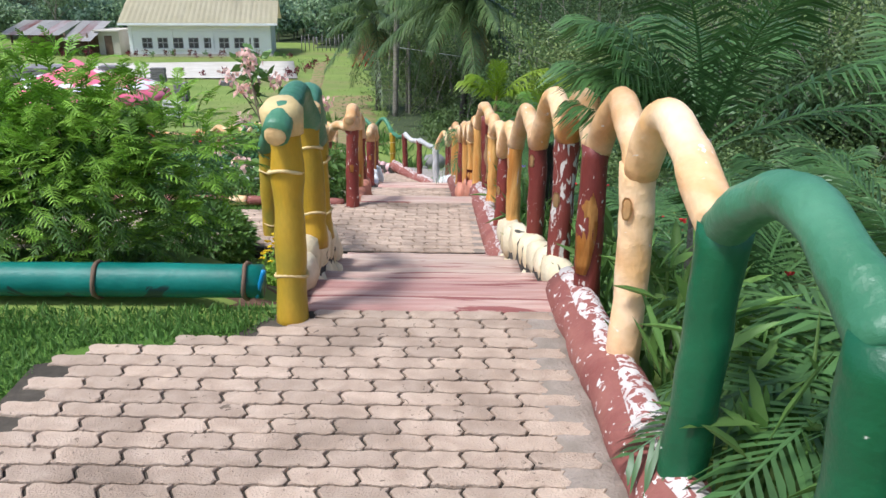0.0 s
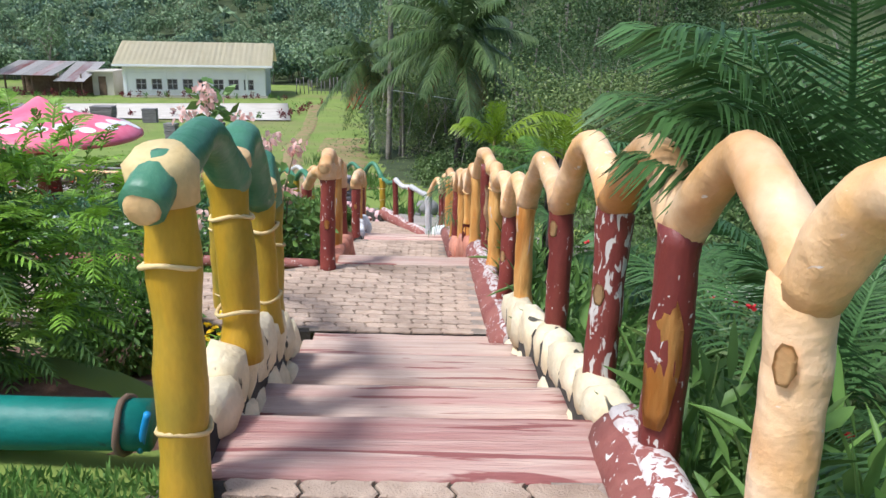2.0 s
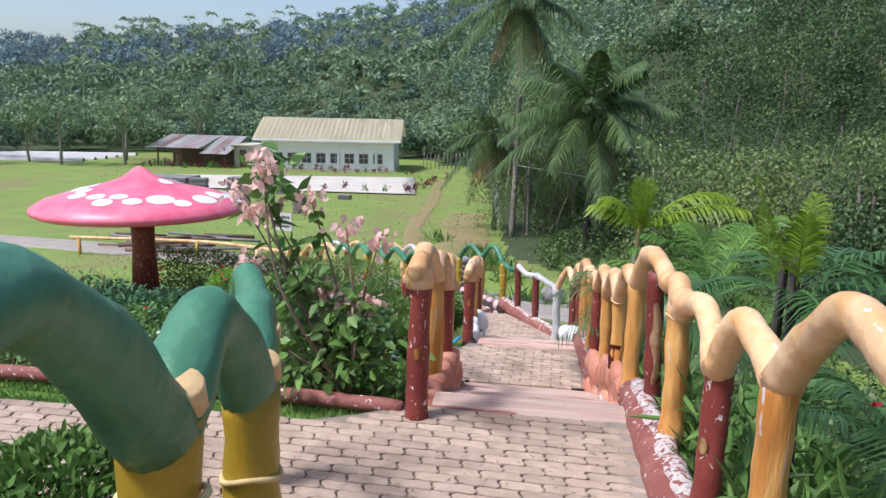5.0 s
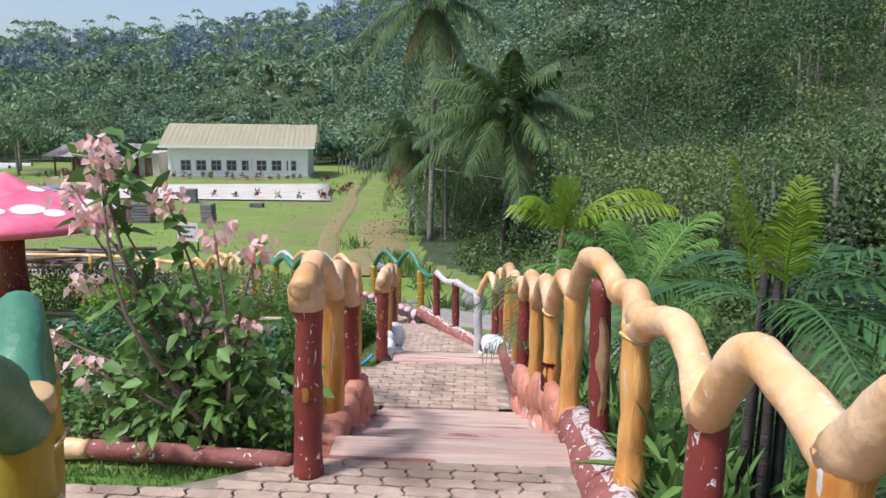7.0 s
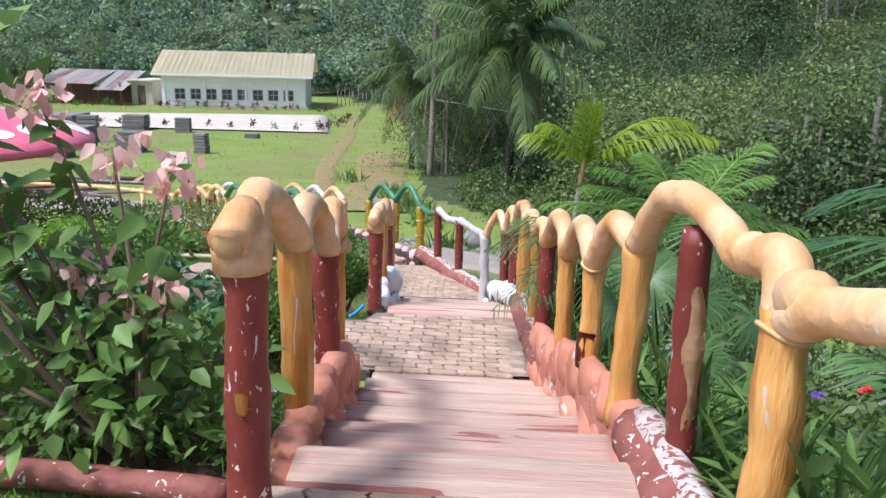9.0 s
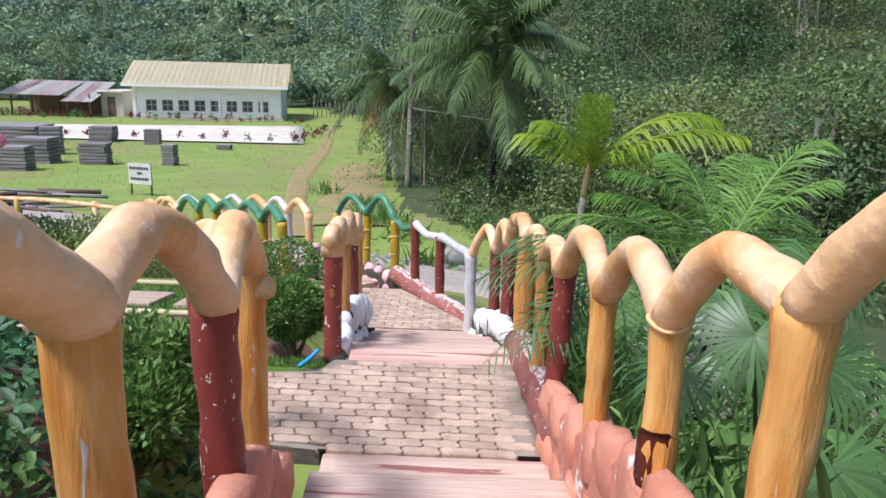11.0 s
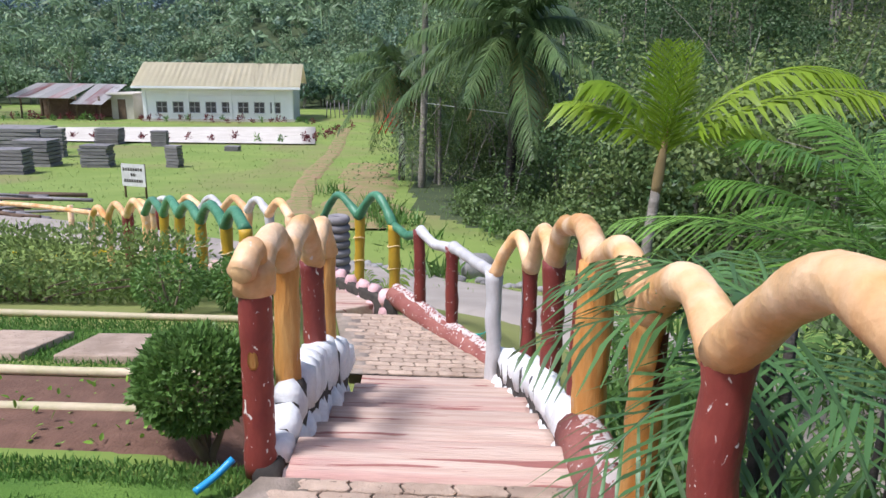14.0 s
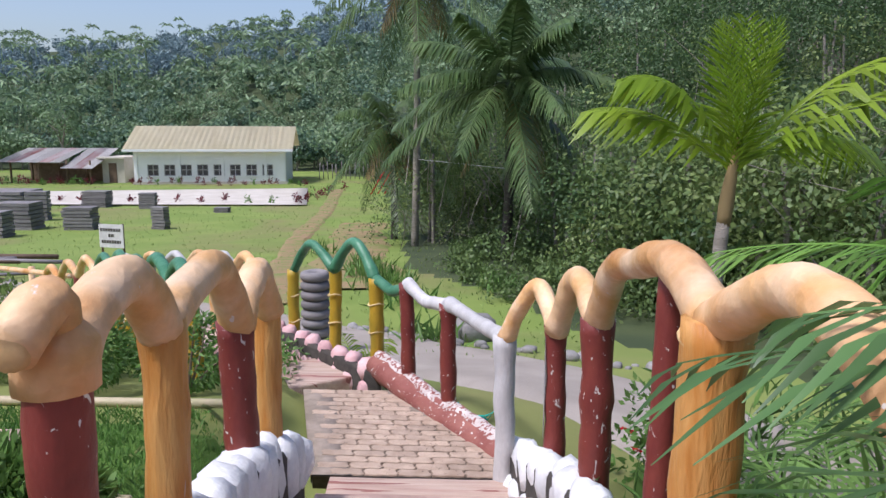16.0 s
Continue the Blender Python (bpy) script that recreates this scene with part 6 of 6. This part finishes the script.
bed_plants("seedlings", -5.6, -1.75, 12.8, 13.7, 300, 0.085, 0.05, "leaf_fresh", "scattered small seedlings in bare soil")
bm = tube(bmesh.new(), spline([(-1.42, 12.33, -1.9), (-1.36, 12.40, -1.87), (-1.30, 12.46, -1.82)], 4), 0.016, 8)
whole("water_pipe", bm, M["blue"], "light blue hose end beside a red post", "hose")
bm = tube(bmesh.new(), spline([(-4.6, 12.55, -1.93), (-3.4, 12.6, -1.93), (-2.6, 12.58, -1.93)], 6), 0.014, 6)
whole("garden_hose", bm, M["tie"], "green garden hose on the lawn", "hose")


def mushroom():
    x, y, rim = -7.33, 15.5, -0.74
    s = thing("mushroom_shelter", (x, y, at_land(x, y)), "giant pink mushroom shelter with white spots on a dark red stem", "shelter")
    prof = ((0.0, 0.60), (0.10, 0.55), (0.30, 0.40), (0.7, 0.26), (1.2, 0.15), (1.55, 0.04), (1.74, -0.08), (1.75, -0.15), (1.66, -0.20), (1.2, -0.15), (0.6, -0.12), (0.0, -0.12))
    bm = bmesh.new()
    seg, rings = 36, []
    for r, h in prof:
        rings.append([bm.verts.new((x + max(r, 0.001) * math.cos(2 * PI * k / seg), y + max(r, 0.001) * math.sin(2 * PI * k / seg), rim + h)) for k in range(seg)])
    for a, b in zip(rings, rings[1:]):
        for k in range(seg):
            bm.faces.new((a[k], b[k], b[(k + 1) % seg], a[(k + 1) % seg]))
    bmesh.ops.remove_doubles(bm, verts=bm.verts[:], dist=0.004)
    part("cap", bm, M["pink_cap"], s)
    for k in range(26):
        a = k * 2.4
        r = 0.48 + 1.08 * ((k * 0.37) % 1)
        h = float(np.interp(r, (0.30, 0.7, 1.2, 1.55, 1.74), (0.40, 0.26, 0.15, 0.04, -0.08)))
        sl = 0.28
        bm = bmesh.new()
        w = 0.12 + 0.07 * ((k * 0.61) % 1)
        c = bm.verts.new((x + r * math.cos(a), y + r * math.sin(a), rim + h + 0.02))
        ring_v = []
        for j in range(12):
            b = 2 * PI * j / 12
            rr = r + w * math.cos(b)
            aa = a + w * 1.2 * math.sin(b) / r
            hh = float(np.interp(rr, (0.30, 0.7, 1.2, 1.55, 1.74), (0.40, 0.26, 0.15, 0.04, -0.08)))
            ring_v.append(bm.verts.new((x + rr * math.cos(aa), y + rr * math.sin(aa), rim + hh + 0.008)))
        for j in range(12):
            bm.faces.new((c, ring_v[j], ring_v[(j + 1) % 12]))
        part("spot", bm, M["white_dot"], s)
    part("stem", tube(bmesh.new(), [(x, y, at_land(x, y) - 0.1), (x, y, -1.5), (x, y, rim - 0.09)], [0.24, 0.19, 0.21], 20, 0.03), M["red"], s)


mushroom()

# ---------------------------------------------------------------- lower stairs and their rails


def lower_rail(points, tops, paints, top_paint, label, r=0.070):
    x, y = points[0]
    h = thing("handrail", (x, y, at_land(x, y)), label, "railing")
    for (x, y), z, paint in zip(points, tops, paints):
        post(h, x, y, at_land(x, y) - 0.1, z, r, M[paint], seg=12)
        if paint == "bamboo":
            for k in (0.3, 0.62):
                ring(h, x, y, z - 0.75 * k - 0.1, r * 1.05, M["rope"])
    for i, (a, b) in enumerate(zip(points, points[1:])):
        m = ((a[0] + b[0]) / 2, (a[1] + b[1]) / 2, max(tops[i], tops[i + 1]) + 0.11)
        arch(h, (*a, tops[i]), m, (*b, tops[i + 1]), 0.060, M[top_paint[i % len(top_paint)]])


NEAR = [(-2.62, 17.0), (-3.08, 17.75), (-3.75, 18.75), (-4.35, 19.6), (-5.0, 20.6), (-5.7, 21.5), (-6.4, 22.3), (-7.2, 23.2), (-8.0, 24.1)]
lower_rail(NEAR, [-1.91, -2.04, -2.22, -2.34, -2.55, -2.75, -2.98, -3.25, -3.48],
           ["bamboo"] * 5 + ["tan", "red", "tan", "tan"], ["green_rail"] * 5 + ["tan"] * 3, "handrail of bamboo-yellow posts with wavy green top")
FAR = [(-2.75, 19.4), (-3.3, 20.3), (-3.9, 21.2), (-4.6, 22.1), (-5.3, 22.95), (-6.1, 23.8), (-7.0, 24.7), (-7.9, 25.6)]
lower_rail(FAR, [-2.3, -2.45, -2.6, -2.78, -2.95, -3.15, -3.4, -3.6], ["tan", "white_post", "tan", "white_post", "tan", "red", "tan", "red"], ["tan", "white_post"], "handrail of pale posts with wavy whitish top")


def low_stairs():
    st = thing("stairs", (-2.3, 17.8, at_land(-2.3, 17.8)), "lower garden steps turning towards the road", "stairs", "flights of the garden stairs")
    d = Vector((-0.56, 0.83, 0)).normalized()
    s = Vector((d.y, -d.x, 0))
    o = Vector((-1.62, 17.35, 0))
    for k in range(10):
        bm = bmesh.new()
        c = o + d * (0.32 + 0.62 * k)
        z = -2.84 - 0.11 * k
        box(bm, (-0.58, -0.33, -0.3), (0.58, 0.33, 0.0), 0.02)
        m = Matrix.Translation((c.x, c.y, z)) @ Matrix.Rotation(math.atan2(s.y, s.x), 4, "Z")
        bmesh.ops.transform(bm, matrix=m, verts=bm.verts)
        part("plank", bm, M["tread"], st)


low_stairs()
stone_row("pink and white painted stones along the lower stairs", lambda y: -2.2 - (y - 17.0) * 0.68, 17.0, 19.2, lambda y: at_land(-2.4 - (y - 17) * 0.68, y), lambda y: at_land(-2.4 - (y - 17) * 0.68, y) + 0.25, M["pink_stone"], M["mortar"], -1, 10)

# roadside
for k in range(46):
    t = k / 45
    x, y = 2.4 - 5.4 * t + rng.normal() * 0.12, 18.9 + 4.6 * t + rng.normal() * 0.12 + 0.5
    w = rng.uniform(0.08, 0.22)
    bm = stone_mesh(k, w, w * 1.2, w * 0.7)
    bmesh.ops.transform(bm, matrix=pose(x, y, at_land(x, y) - 0.02, 0, 0, rng.uniform(0, 360)), verts=bm.verts)
    whole("stone", bm, M["rock"], "rough grey stone at the edge of the road", "stone", "stones along the road")
bm = stone_mesh(3.3, 0.75, 0.6, 0.55)
bmesh.ops.transform(bm, matrix=pose(-0.25, 22.4, at_land(-0.25, 22.4) - 0.08, 0, 0, 30), verts=bm.verts)
whole("boulder", bm, M["rock"], "grey boulder beside the road", "boulder")
ty = thing("tyre_stack", (-2.35, 20.6, at_land(-2.35, 20.6)), "tall stack of old grey-blue tyres", "tyres")
for k in range(9):
    bm = bmesh.new()
    z = at_land(-2.35, 20.6) + 0.07 + 0.125 * k
    tube(bm, [(-2.35 + 0.13 * math.cos(a), 20.6 + 0.13 * math.sin(a), z) for a in np.linspace(0, 2 * PI, 19)], 0.065, 10, caps=False)
    part("tyre", bm, M["grey_wood"], ty)

# ---------------------------------------------------------------- the meadow


def crate_stack(x, y, w, h, turn, label, slats=7):
    z = at_land(x, y)
    s = thing("pallet_stack", (x, y, z), label, "pallet stack", "pallet stacks on the meadow")
    for k in range(slats):
        bm = bmesh.new()
        a = h * k / slats
        box(bm, (-w / 2, -w * 0.35, a), (w / 2, w * 0.35, a + h / slats * 0.82), 0.01)
        bmesh.ops.transform(bm, matrix=pose(x + rng.normal() * 0.02, y, z, 0, 0, turn + rng.normal() * 1.5), verts=bm.verts)
        part("pallet", bm, M["grey_wood"], s, soft=False)


# the last, low entry stands in for a trough, built like the pallets
for x, y, w, h, turn in ((-17.75, 42.5, 1.27, 1.05, 5), (-22.75, 54.0, 1.45, 1.0, 2), (-19.3, 53.2, 0.92, 0.95, 8), (-14.3, 42.9, 0.66, 1.05, -12), (-19.9, 39.5, 1.3, 1.1, 4),
                         (-20.5, 42.4, 1.6, 1.25, 0), (-24.4, 47.5, 3.0, 1.45, 4), (-21.8, 46.1, 1.0, 1.5, 12), (-14.2, 51.2, 0.8, 0.3, 0)):
    crate_stack(x, y, w, h, turn, "weathered grey stack of slatted pallets, the lowest one for a trough, on the grass")


def board_sign():
    x, y = -11.6, 33.3
    z = at_land(x, y)
    s = thing("sign", (x, y, z), "grey board sign with dark lettering on two posts", "sign")
    m = pose(x, y, z, 0, 0, -14)
    for px in (-0.42, 0.42):
        bm = tube(bmesh.new(), [(px, 0, -0.2), (px, 0, 1.16)], 0.035, 8)
        bmesh.ops.transform(bm, matrix=m, verts=bm.verts)
        part("post", bm, M["brown_wood"], s)
    bm = box(bmesh.new(), (-0.47, -0.06, 0.40), (0.47, -0.035, 1.15), 0.006)
    bmesh.ops.transform(bm, matrix=m, verts=bm.verts)
    part("board", bm, M["white_post"], s, soft=False)
    for zz, a, b in ((0.92, -0.40, 0.40), (0.74, -0.10, 0.12), (0.54, -0.38, 0.36)):
        bm = bmesh.new()
        k = a
        while k < b:
            box(bm, (k, -0.068, zz), (min(k + 0.07, b), -0.062, zz + 0.1))
            k += 0.1
        bmesh.ops.transform(bm, matrix=m, verts=bm.verts)
        part("lettering", bm, M["dark_bark"], s, soft=False)


board_sign()


def log_pile():
    for k in range(26):
        x, y = -13.9 + rng.normal() * 1.1, 29.3 + rng.normal() * 0.8
        a, L = rng.uniform(-0.5, 0.5), rng.uniform(1.4, 3.0)
        z = at_land(x, y) + 0.07 + 0.5 * rng.uniform(0, 1) ** 2
        bm = tube(bmesh.new(), [(x - L / 2 * math.cos(a), y - L / 2 * math.sin(a), z), (x + L / 2 * math.cos(a), y + L / 2 * math.sin(a), z + rng.normal() * 0.08)], rng.uniform(0.04, 0.08), 7, 0.1)
        whole("timber", bm, M["brown_wood"] if k % 3 else M["grey_wood"], "weathered timber lying in a heap on the ground", "timber", "heap of timber")


log_pile()
for i, (x, y) in enumerate([(-16.5 + 2.1 * k, 26.8 + 0.12 * k) for k in range(5)]):
    p = whole("fence_post", tube(bmesh.new(), [(x, y, at_land(x, y) - 0.2), (x, y, at_land(x, y) + 0.6)], 0.07, 10, 0.08), M[("orange", "red", "bamboo", "tan", "red")[i]], "short painted log post of the low fence", "fence post", "low fence posts")
log("fence_rail", [(-16.8, 26.75, at_land(-16.8, 26.75) + 0.6), (-12, 27.1, at_land(-12, 27.1) + 0.62), (-8.3, 25.5, at_land(-8.3, 25.5) + 0.65)], 0.055, M["tan"], "long painted log rail of the low fence", "fence rail", group="low fence rails")


def cordylines():
    c, st = Cards(), Cards()
    spots = [(-30 + 0.75 * k + rng.normal() * 0.2, 73.6 + rng.normal() * 0.3) for k in range(22)] + [(-33 + 1.55 * k, 57.0 + rng.normal() * 0.2) for k in range(15)] + [(-11.0 + rng.normal() * 0.4, 57 + 1.4 * k) for k in range(9)] + [(-41 + 0.5 * k, 72.6 + rng.normal() * 0.4) for k in range(18)]
    for x, y in spots:
        h = rng.uniform(0.3, 0.75)
        n = 26
        p = np.array([x, y, at_land(x, y)]) + np.stack([rng.normal(size=n) * 0.08, rng.normal(size=n) * 0.08, rng.uniform(0.25, 1, n) * h], 1)
        leaves(c if rng.uniform() < 0.75 else st, p, rng.normal(size=(n, 3)) + np.array([0, 0, 0.8]), 0.28, 0.09)
    tagged(new("cordyline_row", c.mesh("cordyline_row", M["cordyline"])), "rows of dark red cordylines round the court", "plants", kind="stuff")
    tagged(new("shrub_row", st.mesh("shrub_row", M["leaf_mid"])), "green shrubs between the red cordylines", "plants", kind="stuff")


cordylines()


def meadow():
    c, d = Cards(), Cards()
    n = 9000
    y = 20 + 55 * rng.uniform(0, 1, n) ** 1.5
    x = rng.uniform(-1, 0.15, n) * (y * 0.62) - 0.5
    keep = (land(x, y) < -3) & ~((y > 57) & (y < 68.5) & (x < -11) & (x > -33.7))
    x, y = x[keep], y[keep]
    p = np.stack([x, y, land(x, y) + 0.005], 1)
    s = 0.05 + 0.0012 * y
    leaves(c, p, rng.normal(size=p.shape) * 0.55 + np.array([0, 0, 0.9]), s * rng.uniform(0.6, 1.5, len(x)), s * 0.35)
    tagged(new("meadow_grass", c.mesh("meadow_grass", M["grass_dry"])), "short rough meadow grass", "grass", kind="stuff")
    for k in range(15):
        yy = rng.uniform(22, 40)
        xx = rng.uniform(-9, 0.8)
        if -7.5 < xx + 0.15 * (yy - 25) < -4.2:
            continue
        n = 60
        q = np.array([xx, yy, at_land(xx, yy)]) + rng.normal(size=(n, 3)) * np.array([0.25, 0.25, 0.02])
        leaves(d, q, rng.normal(size=(n, 3)) * 0.5 + np.array([0, 0, 1.0]), rng.uniform(0.3, 0.7, n), 0.05)
    tagged(new("tall_grass", d.mesh("tall_grass", M["leaf_mid"])), "tufts of taller weeds on the meadow", "grass", kind="stuff")


meadow()
sw = thing("swing_frame", (-6.2, 66, at_land(-6.2, 66)), "red painted steel poles of a swing frame", "swing")
for k in range(4):
    x = -6.9 + 0.5 * k
    part("pole", tube(bmesh.new(), [(x - 0.9, 66 + 0.2 * k, at_land(-6.2, 66) - 0.2), (x + 0.9, 66, at_land(-6.2, 66) + 2.9)], 0.05, 8), M["petal_red"], sw)
part("crossbar", tube(bmesh.new(), [(-6.1, 66, at_land(-6.2, 66) + 2.85), (-4.4, 66, at_land(-6.2, 66) + 2.85)], 0.05, 8), M["petal_red"], sw)
fc = thing("picket_fence", (-11, 84, at_land(-11, 84)), "grey fence of thin upright sticks at the edge of the woods", "fence")
for k in range(26):
    x = -14.8 + 0.42 * k
    part("picket", tube(bmesh.new(), [(x, 82 + 0.1 * k, at_land(x, 82) - 0.2), (x + rng.normal() * 0.05, 82 + 0.1 * k, at_land(x, 82) + rng.uniform(1.3, 1.9))], 0.045, 6), M["grey_wood"], fc)
bm = tube(bmesh.new(), spline([(-2.2, 37.9, -1.78), (4, 34, -2.15), (10.6, 30, -2.05), (24, 22, -0.6)], 8), 0.016, 5)
whole("cable", bm, M["wire"], "pale overhead cable strung from the tall palm", "cable")


# ---------------------------------------------------------------- the far side of the valley
# The plan above is drawn to scale up to the road; past it distances and sizes grow by a third.
PLAN_EYE, PLAN_NEAR, PLAN_FAR, PLAN_GROW = np.array([-0.25, 5.3, 0.75]), 20.0, 40.0, 0.35


def spread_out(p):
    d = p - PLAN_EYE
    t = np.clip((np.hypot(d[:, 0], d[:, 1]) - PLAN_NEAR) / (PLAN_FAR - PLAN_NEAR), 0, 1)
    return PLAN_EYE + d * (1 + PLAN_GROW * t * t * (3 - 2 * t))[:, None]


def spread_valley():
    bpy.context.view_layer.update()
    obs = [o for o in scene.objects if o.type in {"MESH", "EMPTY"}]
    old = {o.name: np.array(o.matrix_world) for o in obs}
    done = set()
    for o in sorted(obs, key=lambda q: 0 if q.parent is None else (1 if q.parent.parent is None else 2)):
        m = old[o.name]
        foot = m[:3, 3]
        if o.type == "MESH" and o.data.name not in done:
            v = np.empty(len(o.data.vertices) * 3)
            o.data.vertices.foreach_get("co", v)
            w = v.reshape(-1, 3) @ m[:3, :3].T + foot
            if np.hypot(*(w - PLAN_EYE)[:, :2].T).max() <= PLAN_NEAR:
                continue
            done.add(o.data.name)
            far = spread_out(w) - spread_out(foot[None])
            o.data.vertices.foreach_set("co", (far @ m[:3, :3]).ravel())
            o.data.update()
        elif o.type == "EMPTY" and np.hypot(*(foot - PLAN_EYE)[:2]) <= PLAN_NEAR:
            continue
        here = spread_out(foot[None])[0]
        up = spread_out(old[o.parent.name][:3, 3][None])[0] if o.parent else np.zeros(3)
        turn = old[o.parent.name][:3, :3] if o.parent else np.eye(3)
        o.location = Vector(turn.T @ (here - up))


spread_valley()
